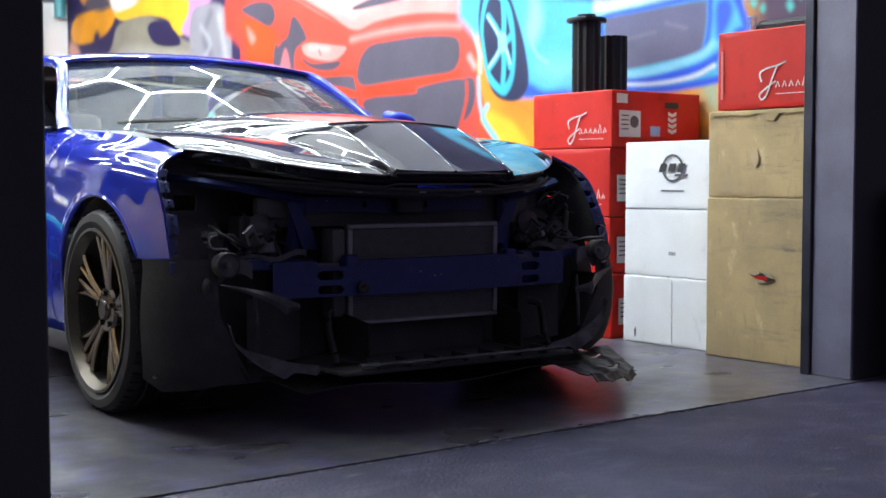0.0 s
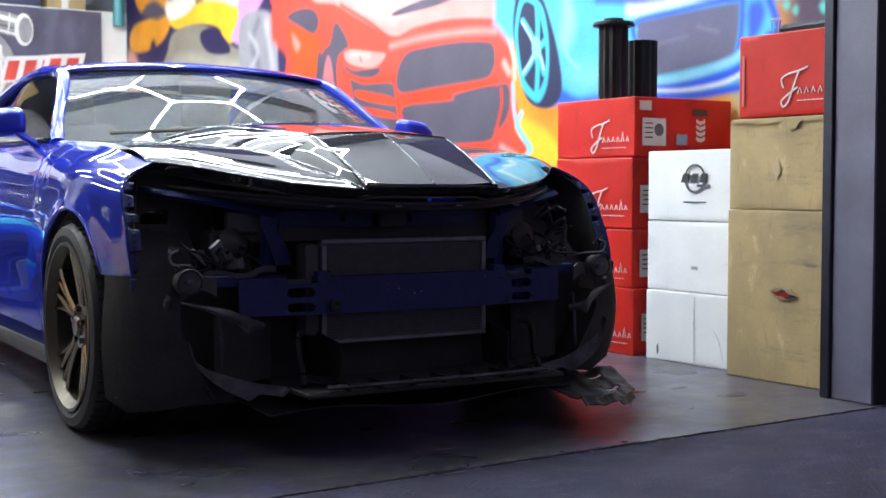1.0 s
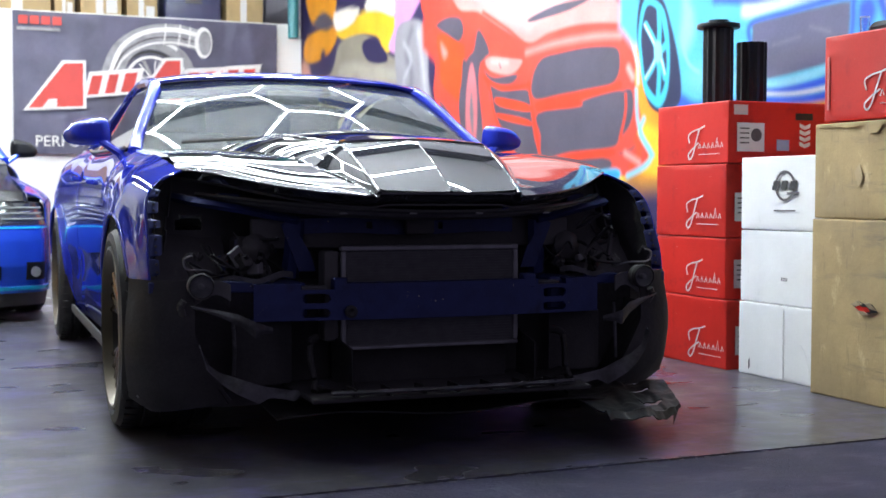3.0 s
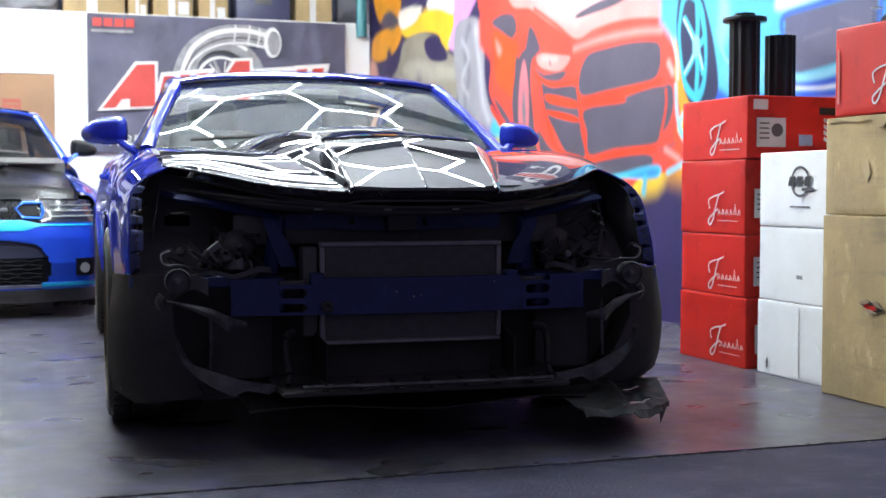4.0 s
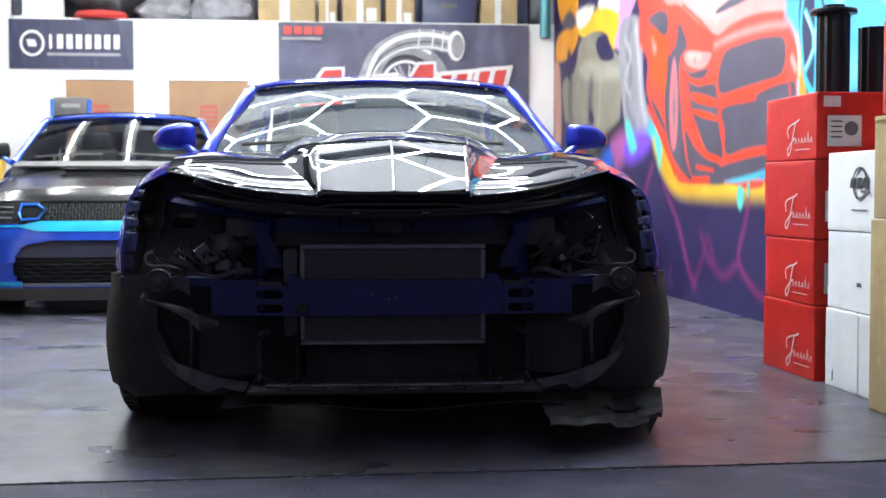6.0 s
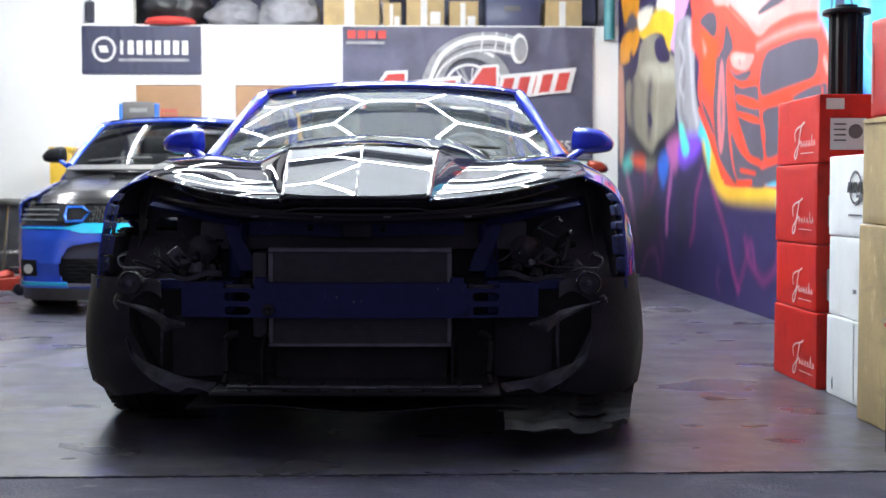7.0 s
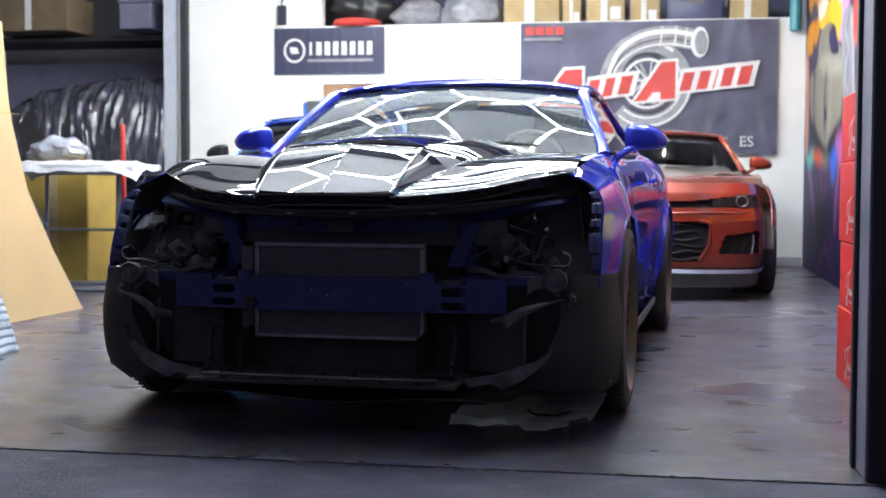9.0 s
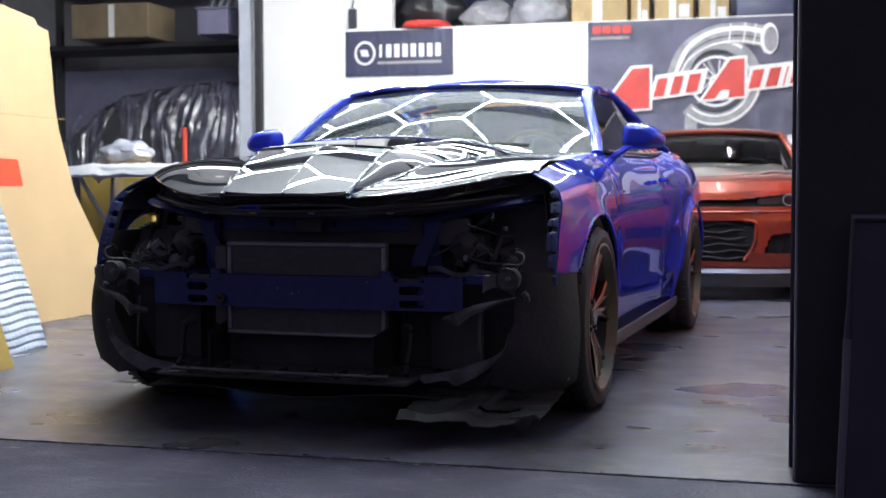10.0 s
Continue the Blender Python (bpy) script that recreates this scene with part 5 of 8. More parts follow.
zs = [0.0, 0.705, 1.082]
for k in range(2):
    t, hx, hy, h = carton("moving_box", 1.80 - 0.008 * (1 - k), 2.42, -0.24, 0.338, zs[k], zs[k + 1], M_BBOX, "scuffed brown corrugated board box, stacked", "brown box stack", (0.5, -0.4)[k])
    if k == 1:
        mark(t, "paper_label", [(0, -0.045), (0.028, -0.01), (0.006, 0.045), (-0.022, 0.012)], on_west(hx, 0.03, h * 0.45), mat("kraft_label", (0.5, 0.37, 0.2), 0.7), "small crooked paper label")
        ragged = [(-hy + 0.02 + 2 * (hy - 0.02) * i / 22, h - 0.016 - 0.014 * abs(noise.noise(Vector((i * 0.9, 2, 0)))) - (0.030 if 7 < i < 11 else 0.0)) for i in range(23)]
        part("torn_flap", plate([(-y, z) for y, z in ragged] + [(-hy + 0.02, h - 0.003), (hy - 0.02, h - 0.003)], 0.004, on_west(hx, 0, 0)), M_BBOX, t, "ragged torn top flap")
    else:
        hole = [(0.085, -0.01), (0.05, 0.025), (0.0, 0.022), (-0.04, 0.034), (-0.085, 0.012), (-0.05, -0.004), (-0.02, -0.026), (0.03, -0.022)]
        hole = [(x * 0.8, y * 0.8) for x, y in hole]
        mark(t, "torn_hole", hole, on_west(hx, -0.02, h * 0.52), M_PRINTK, "torn hole in the board")
        mark(t, "red_lining", [(x * 0.6 - 0.01, y * 0.55 - 0.004) for x, y in hole], on_west(hx, -0.02, h * 0.52) @ Matrix.Translation((0, 0, 0.0015)), M_REDBOX, "red board showing through")
        for tear in ([(0.075, -0.004), (0.040, 0.030), (0.010, 0.026), (0.030, 0.006)], [(-0.075, 0.014), (-0.030, 0.034), (-0.006, 0.020), (-0.040, 0.008)], [(0.028, -0.024), (-0.018, -0.028), (-0.036, -0.010), (0.0, -0.012)]):
            part("torn_edge", plate([(x * 0.9, y * 0.9) for x, y in tear], 0.003, on_west(hx, -0.02, h * 0.52) @ Matrix.Translation((0, 0, 0.004)) @ Matrix.Rotation(0.18, 4, "X")), M_CARDTORN, t, "pale torn board edge")
t, hx, hy, h = carton("wheel_box", 1.815, 2.44, -0.22, 0.305, 1.085, 1.425, M_REDBOX, "glossy red wheel box with white brush mark on brown boxes", "", 0.8)
script_mark(t, on_west(hx, 0.0, h * 0.29) @ Matrix.Translation((0.10, 0, 0)) @ Matrix.Diagonal((1.12, 1.12, 1, 1)))
mark(t, "print_bar", rect(0.012, h * 0.62, -0.235, h * 0.45), on_west(hx, 0, 0), mat("pale_red_print", (0.6, 0.14, 0.12), 0.5), "faint upright print")

# small things left on the top box
pc = thing("black_pouch", "flat black padded pouch lying on a red box", "pouch", pose(2.10, 0.02, 1.4235, 0, 0, 4))
pb = box(-0.15, 0.15, -0.20, 0.20, 0.0, 0.075, 0.03, 4)
for v in pb.verts:
    v.co.z *= 1 - 0.35 * (v.co.y / 0.20) ** 2
part("body", pb, M_RUBBER, pc)
part("zip_line", sweep([(-0.152, -0.17, 0.03), (-0.152, 0.0, 0.034), (-0.152, 0.17, 0.03)], 0.003, 6), M_STEEL, pc, "dark zip line")
cup = thing("plastic_cup", "small clear plastic cup standing on a red box", "cup", pose(1.93, 0.21, 1.4235))
part("wall", lathe([(0.0, 0.002), (0.016, 0.002), (0.019, 0.075), (0.020, 0.075), (0.017, 0.0), (0.0, 0.0)], 20, "z"), glass("clear_cup_plastic", (0.92, 0.92, 0.95), 0.08), cup)
part("rim", sweep([(0.0195 * math.cos(a), 0.0195 * math.sin(a), 0.075) for a in np.linspace(0, 2 * math.pi, 21)[:-1]], 0.0015, 5, closed=True), M_PAD_PALE, cup)

# black tubes on the red stack
def strut(x, y, z, h, flange):
    t = thing("steel_post", "black fluted metal post standing on a red box", "post", pose(x, y, z), "black posts")
    prof = [((0.075 if k % 2 else 0.066) * math.cos(2 * math.pi * k / 24), (0.075 if k % 2 else 0.066) * math.sin(2 * math.pi * k / 24)) for k in range(24)]
    part("tube", plate(prof, h), M_TUBE, t)
    part("base_plate", cyl(0.085, 0.012, 24, pose(0, 0, 0.006), bev=0.002), M_TUBE, t)
    if flange:
        f = cyl(0.105, 0.022, 28, pose(0, 0, h + 0.010), bev=0.004)
        cyl(0.05, 0.02, 20, pose(0, 0, h + 0.03), f)
        part("top_flange", f, M_TUBE, t, "round black top flange")
    return t
strut(2.13, 1.46, 1.226, 0.385, True)
strut(2.33, 1.46, 1.226, 0.325, False)

# ---- the spray-painted mural on the long wall ----
# tones of the paint, and an airbrush that lays soft-edged fills and lines on a fine sheet
MURAL_TONES = {
    "coral": (0.663, 0.058, 0.035),
    "pink": (0.721, 0.266, 0.244),
    "rose": (0.728, 0.367, 0.349),
    "scarlet": (0.701, 0.044, 0.012),
    "orange": (0.695, 0.070, 0.012),
    "charcoal": (0.074, 0.066, 0.095),
    "wheelpink": (0.531, 0.141, 0.158),
    "smoke": (0.266, 0.262, 0.290),
    "ash": (0.141, 0.141, 0.164),
    "pale": (0.455, 0.435, 0.487),
    "yellow": (0.735, 0.455, 0.026),
    "amber": (0.675, 0.274, 0.014),
    "cream": (0.735, 0.701, 0.607),
    "stone": (0.244, 0.226, 0.176),
    "sand": (0.377, 0.354, 0.290),
    "indigo": (0.021, 0.015, 0.070),
    "night": (0.012, 0.012, 0.024),
    "magenta": (0.244, 0.024, 0.141),
    "orchid": (0.395, 0.100, 0.306),
    "lilac": (0.650, 0.274, 0.625),
    "teal": (0.082, 0.542, 0.476),
    "violet": (0.176, 0.058, 0.625),
    "azure": (0.024, 0.120, 0.548),
    "sky": (0.066, 0.386, 0.589),
    "ice": (0.208, 0.531, 0.669),
    "cobalt": (0.019, 0.082, 0.601),
    "frost": (0.613, 0.675, 0.735),
    "slate": (0.086, 0.084, 0.158),
    "tyre": (0.012, 0.016, 0.058),
    "aqua": (0.044, 0.445, 0.613),
    "plum": (0.058, 0.026, 0.062),
    "tan": (0.531, 0.262, 0.208),
}
MURAL_Y = np.concatenate((np.arange(0.0, 3.0, 0.010), np.arange(3.0, 6.0, 0.013), np.arange(6.0, BACK_Y - 0.01, 0.02)))
MURAL_Z = np.concatenate((np.arange(0.0, 0.7, 0.02), np.arange(0.7, 2.5, 0.010), np.arange(2.5, 3.61, 0.04)))
WALL_Y, WALL_Z = np.meshgrid(MURAL_Y, MURAL_Z, indexing="ij")
WALL_TONE = np.empty(WALL_Y.shape + (3,))
WALL_TONE[:] = MURAL_TONES["indigo"]


def oval(cy, cz, ry, rz, n=20, rot=0.0):
    return [(cy + ry * math.cos(a), cz + rz * math.sin(a)) for a in np.linspace(0, 2 * math.pi, n + 1)[:-1]]


def near_line(pts, closed, reach):
    """Distance to a line of (along the wall, height) points over the part of the wall within reach, and which side of it lies inside."""
    q = pts + [pts[0]] if closed else pts
    ys, zs = [p[0] for p in q], [p[1] for p in q]
    i0, i1 = np.searchsorted(MURAL_Y, (min(ys) - reach, max(ys) + reach))
    j0, j1 = np.searchsorted(MURAL_Z, (min(zs) - reach, max(zs) + reach))
    Y, Z = WALL_Y[i0:i1, j0:j1], WALL_Z[i0:i1, j0:j1]
    dist, inside = np.full(Y.shape, 9.0), np.zeros(Y.shape, bool)
    for (y0, z0), (y1, z1) in zip(q, q[1:]):
        dy, dz = y1 - y0, z1 - z0
        t = np.clip(((Y - y0) * dy + (Z - z0) * dz) / (dy * dy + dz * dz + 1e-12), 0, 1)
        dist = np.minimum(dist, np.hypot(Y - y0 - t * dy, Z - z0 - t * dz))
        if closed and abs(dz) > 1e-9:
            inside ^= ((z0 > Z) != (z1 > Z)) & (Y < y0 + dy * (Z - z0) / dz)
    return (slice(i0, i1), slice(j0, j1)), dist, inside


def spray(where, cover, tone):
    k = np.clip(cover, 0, 1)
    k = (k * k * (3 - 2 * k))[..., None]
    WALL_TONE[where] = WALL_TONE[where] * (1 - k) + np.array(MURAL_TONES[tone]) * k


def fill(tone, pts, soft=0.014, strength=1.0):
    line_pts = [(p.x, p.y) for p in spline([(p[0], p[1], 0) for p in pts], 4, True)]
    where, dist, inside = near_line(line_pts, True, soft)
    spray(where, strength * (0.5 + 0.5 * np.where(inside, dist, -dist) / soft), tone)


def line(tone, pts, w, soft=0.014, strength=1.0):
    line_pts = [(p.x, p.y) for p in spline([(p[0], p[1], 0) for p in pts], 5)]
    where, dist, inside = near_line(line_pts, False, w / 2 + soft)
    spray(where, strength * (0.5 + 0.5 * (w / 2 - dist) / soft), tone)


# warm ground round the cars
fill("amber", [(3.13, 1.52), (2.84, 2.03), (0.67, 1.76), (0.65, 1.51), (0.7, 1.23), (0.84, 1.01), (2.05, 0.94), (2.78, 0.85), (3.13, 1.04)], 0.12)
fill("orange", [(2.77, 1.38), (2.35, 1.31), (2.06, 1.29), (2.06, 1.18), (2.3, 1.08), (2.56, 1.18)], 0.12, 0.45)
fill("yellow", [(2.86, 1.21), (2.67, 1.19), (2.48, 1.1), (2.38, 0.93), (2.81, 0.94)], 0.04)
fill("plum", [(0.64, 1.84), (0.15, 1.77), (0.14, 1.3), (0.46, 1.27), (0.68, 1.51)], 0.12)
fill("teal", [(1.03, 1.28), (0.92, 1.3), (0.89, 1.16), (0.97, 1.13)], 0.1, 0.7)
fill("teal", [(0.71, 1.66), (0.69, 1.68), (0.67, 1.66), (0.69, 1.64)], 0.02)
fill("teal", [(0.65, 1.63), (0.63, 1.65), (0.62, 1.63), (0.63, 1.61)], 0.02)
fill("teal", [(0.49, 1.63), (0.47, 1.65), (0.45, 1.62), (0.47, 1.6)], 0.02)
fill("teal", [(0.43, 1.68), (0.42, 1.7), (0.4, 1.67), (0.41, 1.65)], 0.02)
fill("yellow", [(5.94, 1.4), (5.42, 1.09), (5.08, 0.9), (4.13, 0.88), (3.09, 0.97), (3.09, 0.79), (3.72, 0.76), (4.57, 0.76), (5.21, 0.8), (5.66, 1.03)], 0.08)
fill("amber", [(5.76, 1.26), (5.35, 1), (5.01, 0.86), (4.58, 0.82), (5.07, 0.8), (5.49, 0.94)], 0.06, 0.7)
# machine, smoke and blossom colours near the far corner
fill("indigo", [(9.91, 3.13), (6.82, 2.62), (6.8, 1.31), (7.93, 1.12), (9.74, 1.24)], 0.06)
fill("tan", [(9.78, 2.19), (9.43, 2.09), (9.39, 1.31), (9.65, 1.19)], 0.06)
fill("amber", [(9.56, 2.49), (8.74, 2.52), (8.53, 2.41), (8.79, 2.25), (9.32, 2.2), (9.67, 2.27)], 0.03)
fill("amber", [(9.6, 3.08), (8.66, 2.92), (8.64, 2.58), (9.12, 2.58), (9.46, 2.69)], 0.03)
fill("charcoal", [(9.31, 2.61), (8.99, 2.7), (8.64, 2.54), (8.91, 2.49)], 0.03)
fill("yellow", [(8.57, 2.45), (8.03, 2.5), (7.68, 2.54), (7.11, 2.45), (6.85, 2.32), (7.01, 2.11), (7.22, 2.09), (7.33, 2.24), (7.7, 2.32), (8.3, 2.33)], 0.025)
fill("cream", [(8.57, 2.46), (8.61, 2.64), (7.89, 2.59), (8, 2.49), (8.24, 2.45)], 0.03)
fill("cream", [(7.71, 2.56), (7.44, 2.69), (6.91, 2.58), (6.93, 2.4), (7.27, 2.48)], 0.03)
fill("stone", [(8.43, 2.32), (7.73, 2.32), (7.09, 2.07), (6.81, 1.93), (6.86, 1.5), (6.95, 1.38), (7.65, 1.26), (7.93, 1.14), (8.58, 1.33), (9.1, 1.47), (9.31, 1.96), (8.81, 2.02), (8.62, 2.13)], 0.03)
fill("sand", [(8.29, 2.11), (6.83, 1.92), (6.82, 1.79), (8.35, 1.92)], 0.05, 0.8)
fill("indigo", [(7.73, 2.26), (7.44, 2.25), (7.14, 2.09), (7.14, 2), (7.57, 2.04), (7.78, 2.17)], 0.02)
line("charcoal", [(7.97, 1.84), (8.02, 1.71), (8.01, 1.44)], 0.22, 0.1, 0.75)
line("charcoal", [(8.88, 1.92), (8.94, 1.7), (8.78, 1.37)], 0.2, 0.1, 0.7)
line("sand", [(7.62, 1.81), (7.63, 1.55), (7.71, 1.35)], 0.1, 0.08, 0.6)
line("indigo", [(9, 2.22), (8.96, 2.04)], 0.16, 0.05)
fill("indigo", [(8.08, 1.58), (7.93, 1.58), (7.86, 1.48), (8.01, 1.46)], 0.03)
line("night", [(9.07, 1.46), (8.58, 1.3), (7.9, 1.13), (7.53, 1.23), (6.85, 1.36)], 0.16, 0.06)
fill("lilac", [(6.87, 2.62), (6.28, 2.53), (6.49, 2.34), (6.7, 2.22), (6.86, 2.06), (7.07, 2.13), (6.92, 2.29)], 0.03)
fill("smoke", [(6.78, 2.31), (6.33, 2.28), (6.15, 2.1), (6.13, 1.78), (6.03, 1.54), (5.88, 1.38), (6.02, 1.26), (6.37, 1.27), (6.66, 1.35), (6.85, 1.75), (6.92, 2.13)], 0.03)
line("pale", [(6.35, 2.17), (6.24, 1.83), (6.16, 1.55), (6.03, 1.39)], 0.09, 0.05, 0.8)
line("ash", [(6.51, 2.22), (6.64, 2.02), (6.51, 1.81), (6.62, 1.54), (6.38, 1.36)], 0.1, 0.06, 0.8)
line("pale", [(6.69, 2.12), (6.52, 1.96), (6.7, 1.78), (6.53, 1.63)], 0.05, 0.04, 0.7)
fill("teal", [(9.5, 1.16), (8.95, 1.25), (8.84, 1.11), (9.27, 1.03)], 0.08, 0.8)
fill("orange", [(8.98, 1.21), (8.24, 1.18), (8.18, 1.05), (8.77, 1.1)], 0.07, 0.85)
fill("stone", [(8.24, 1.15), (7.7, 1.13), (7.81, 1.01), (8.11, 1.04)], 0.08, 0.7)
fill("azure", [(7.58, 1.11), (7.12, 1.21), (7.14, 1), (7.38, 0.88)], 0.08)
fill("orchid", [(7.21, 1.27), (6.75, 1.34), (6.51, 1.25), (6.79, 1.01), (7.04, 1.07)], 0.08, 0.8)
fill("violet", [(6.56, 1.3), (6.02, 1.29), (5.89, 1.19), (6.1, 1.1), (6.55, 1.05), (6.74, 1.16)], 0.08)
fill("teal", [(6.68, 1.42), (6.52, 1.38), (6.3, 1.18), (6.5, 1.13), (6.65, 1.28)], 0.04)
fill("teal", [(5.81, 1.3), (5.71, 1.32), (5.57, 1.16), (5.62, 0.98), (5.7, 1.08)], 0.04)
fill("aqua", [(5.9, 1.39), (5.77, 1.31), (5.81, 1.24), (5.98, 1.29)], 0.05)
# violet and pink wisps on the indigo foot
line("orchid", [(6.94, 1.18), (7.01, 0.97), (7.15, 0.67), (7.17, 0.49)], 0.1, 0.07, 0.8)
line("orchid", [(9.19, 0.99), (8.89, 0.71), (8.6, 0.35)], 0.12, 0.1, 0.7)
line("magenta", [(8.24, 1.01), (8.16, 0.82), (8.35, 0.64)], 0.12, 0.1, 0.6)
line("magenta", [(7.64, 1.03), (7.8, 0.88), (8.04, 0.71)], 0.1, 0.08, 0.6)
line("orchid", [(8.35, 0.03), (8.07, 0.24), (7.66, 0.27), (7.5, 0.11)], 0.07, 0.06, 0.5)
line("magenta", [(5.84, 1), (6.06, 0.77), (6.11, 0.54), (6.24, 0.4)], 0.07, 0.05, 0.7)
line("magenta", [(5.51, 0.86), (5.24, 0.65), (5.06, 0.49), (4.91, 0.29), (4.73, 0.13)], 0.06, 0.05, 0.7)
line("magenta", [(4.73, 0.13), (4.57, 0.31), (4.43, 0.48), (4.31, 0.33)], 0.05, 0.05, 0.6)
line("orchid", [(5.3, 0.23), (5.35, 0.14), (5.27, 0.09)], 0.05, 0.05, 0.4)
line("magenta", [(7.49, 0.46), (7.32, 0.26), (7.47, 0.04)], 0.1, 0.08, 0.45)
fill("night", [(8.92, 0.59), (7.8, 0.93), (7.36, 0.51), (7.77, 0.29), (8.55, 0.08)], 0.2, 0.6)
fill("night", [(6.73, 0.87), (6.27, 1), (6.24, 0.45), (6.57, 0.15), (6.83, 0.43)], 0.2, 0.6)
line("magenta", [(3.64, 0.75), (3.69, 0.6), (3.81, 0.41), (3.75, 0.3), (3.51, 0.18), (3.28, 0.13)], 0.045, 0.04, 0.85)
line("magenta", [(4.57, 0.5), (4.45, 0.36), (4.28, 0.28), (4.09, 0.23), (3.85, 0.33)], 0.06, 0.05, 0.6)
# red car
fill("coral", [(6.0, 1.9), (6.05, 2.6), (5.4, 3.0), (4.3, 3.2), (3.3, 2.95), (2.9, 2.4), (2.9, 1.9)], 0.05)
fill("pink", [(5.7, 2.2), (5.5, 2.7), (4.6, 2.95), (3.6, 2.8), (3.05, 2.4), (3.0, 2.0)], 0.05)
line("scarlet", [(5.6, 2.75), (4.6, 3.0), (3.5, 2.9), (3.0, 2.5)], 0.06, 0.03)
fill("charcoal", [(5.0, 3.0), (4.2, 3.35), (3.5, 3.2), (3.3, 2.95), (4.2, 3.02)], 0.03)
line("rose", [(4.9, 2.55), (4.2, 2.7), (3.5, 2.55)], 0.08, 0.06)
fill("coral", [(6.14, 2.56), (6.05, 2.08), (5.98, 1.84), (6.01, 1.62), (5.79, 1.42), (5.52, 1.18), (5.21, 0.95), (5.05, 0.87), (4.13, 0.86), (3.26, 0.92), (3.29, 2.09)])
fill("coral", [(4.76, 2.37), (3.15, 2.13), (3.02, 1.93), (2.94, 1.78), (2.87, 1.6), (2.88, 1.5), (2.84, 1.36), (2.8, 1.24), (2.84, 1.16), (2.72, 1.05), (2.76, 0.98), (2.98, 0.91), (4.14, 0.96), (4.76, 1.19)])
fill("pink", [(5.87, 2.58), (5.62, 2.36), (5.46, 2.25), (5.15, 2.2), (4.86, 2.08), (4.58, 1.97), (4.28, 1.86), (3.99, 1.88), (3.68, 1.91), (3.32, 1.88), (3.05, 1.84), (2.97, 1.77), (3, 1.9), (3.12, 2.03), (3.19, 2.17)], 0.02)
fill("rose", [(5.41, 2.5), (5.05, 2.24), (4.67, 2.08), (4.32, 1.95), (4.11, 2.01), (3.76, 2.08), (3.61, 2.23)], 0.05)
line("coral", [(5.05, 2.18), (4.62, 2), (4.28, 1.85), (3.95, 1.89), (3.39, 1.88), (3, 1.83)], 0.03, 0.02)
line("rose", [(4.32, 1.8), (3.91, 1.82), (3.39, 1.81), (3.05, 1.78)], 0.05, 0.03, 0.6)
fill("charcoal", [(4.27, 2.01), (4.27, 2.04), (3.91, 2.08), (3.5, 2.07), (3.39, 2.06), (3.68, 2.02), (4.03, 2.01)], 0.012)
fill("charcoal", [(5.96, 2.19), (5.73, 2.23), (5.48, 2.19), (5.41, 2.08), (5.51, 2.01), (5.73, 2.09)], 0.02)
fill("orange", [(5.93, 2.11), (5.5, 2), (5.37, 1.93), (5.37, 1.66), (5.42, 1.48), (5.56, 1.56), (5.84, 1.7), (5.89, 1.89)])
fill("pink", [(5.87, 2.05), (5.72, 1.95), (5.78, 1.89), (5.85, 1.94)], 0.03, 0.7)
fill("charcoal", [(5.14, 2.06), (4.99, 1.95), (4.94, 1.84), (5.09, 1.8), (5.12, 1.63), (5.06, 1.37), (5.02, 1.2), (4.92, 1.01), (4.77, 0.87), (5.21, 1.03), (5.42, 1.22), (5.5, 1.49), (5.45, 1.7), (5.41, 1.86), (5.23, 1.9)], 0.016)
fill("charcoal", [(5.9, 1.57), (5.61, 1.41), (5.46, 1.26), (5.76, 1.43)], 0.016)
line("scarlet", [(5.96, 1.49), (5.64, 1.27), (5.41, 1.1), (5.21, 0.94)], 0.05)
fill("wheelpink", [(5.25, 1.82), (5.17, 1.64), (5.15, 1.38), (5.19, 1.17), (5.27, 1.11), (5.34, 1.22), (5.37, 1.44), (5.33, 1.69)], 0.016)
fill("ash", [(5.26, 1.6), (5.22, 1.43), (5.23, 1.26), (5.29, 1.43)], 0.02)
fill("coral", [(5.37, 2.09), (5.23, 1.97), (5.28, 1.9), (5.38, 1.85)], 0.02)
fill("charcoal", [(5.02, 1.74), (4.86, 1.67), (4.47, 1.66), (4.58, 1.6), (4.9, 1.64)])
fill("pink", [(5, 1.82), (4.9, 1.84), (4.62, 1.8), (4.39, 1.76), (4.47, 1.69), (4.62, 1.67), (4.86, 1.71), (4.98, 1.76)])
line("coral", [(5, 1.83), (4.88, 1.84), (4.6, 1.8), (4.38, 1.77)], 0.02)
line("rose", [(4.9, 1.79), (4.62, 1.76)], 0.03, 0.03)
line("charcoal", [(4.76, 1.76), (4.74, 1.73)], 0.018)
fill("charcoal", [(4.9, 1.61), (4.71, 1.56), (4.28, 1.53), (4.25, 1.38), (4.2, 1.21), (4.13, 1.05), (4.31, 1.02), (4.49, 1.1), (4.67, 1.25), (4.85, 1.41), (4.94, 1.56)])
fill("charcoal", [(4.98, 1.26), (4.7, 1.1), (4.24, 1), (4.11, 0.86), (4.52, 0.87), (4.82, 0.94)], 0.016)
fill("scarlet", [(4.81, 1.52), (4.31, 1.44), (4.28, 1.38), (4.76, 1.45)], 0.01)
fill("scarlet", [(4.79, 1.4), (4.31, 1.33), (4.26, 1.28), (4.72, 1.35)], 0.01)
line("scarlet", [(4.79, 1.3), (4.68, 1.16), (4.53, 1.07), (4.22, 1.02)], 0.05)
line("scarlet", [(4.7, 0.98), (4.46, 0.96), (4.33, 0.95)], 0.03)
line("scarlet", [(4.79, 0.89), (4.42, 0.89)], 0.04)
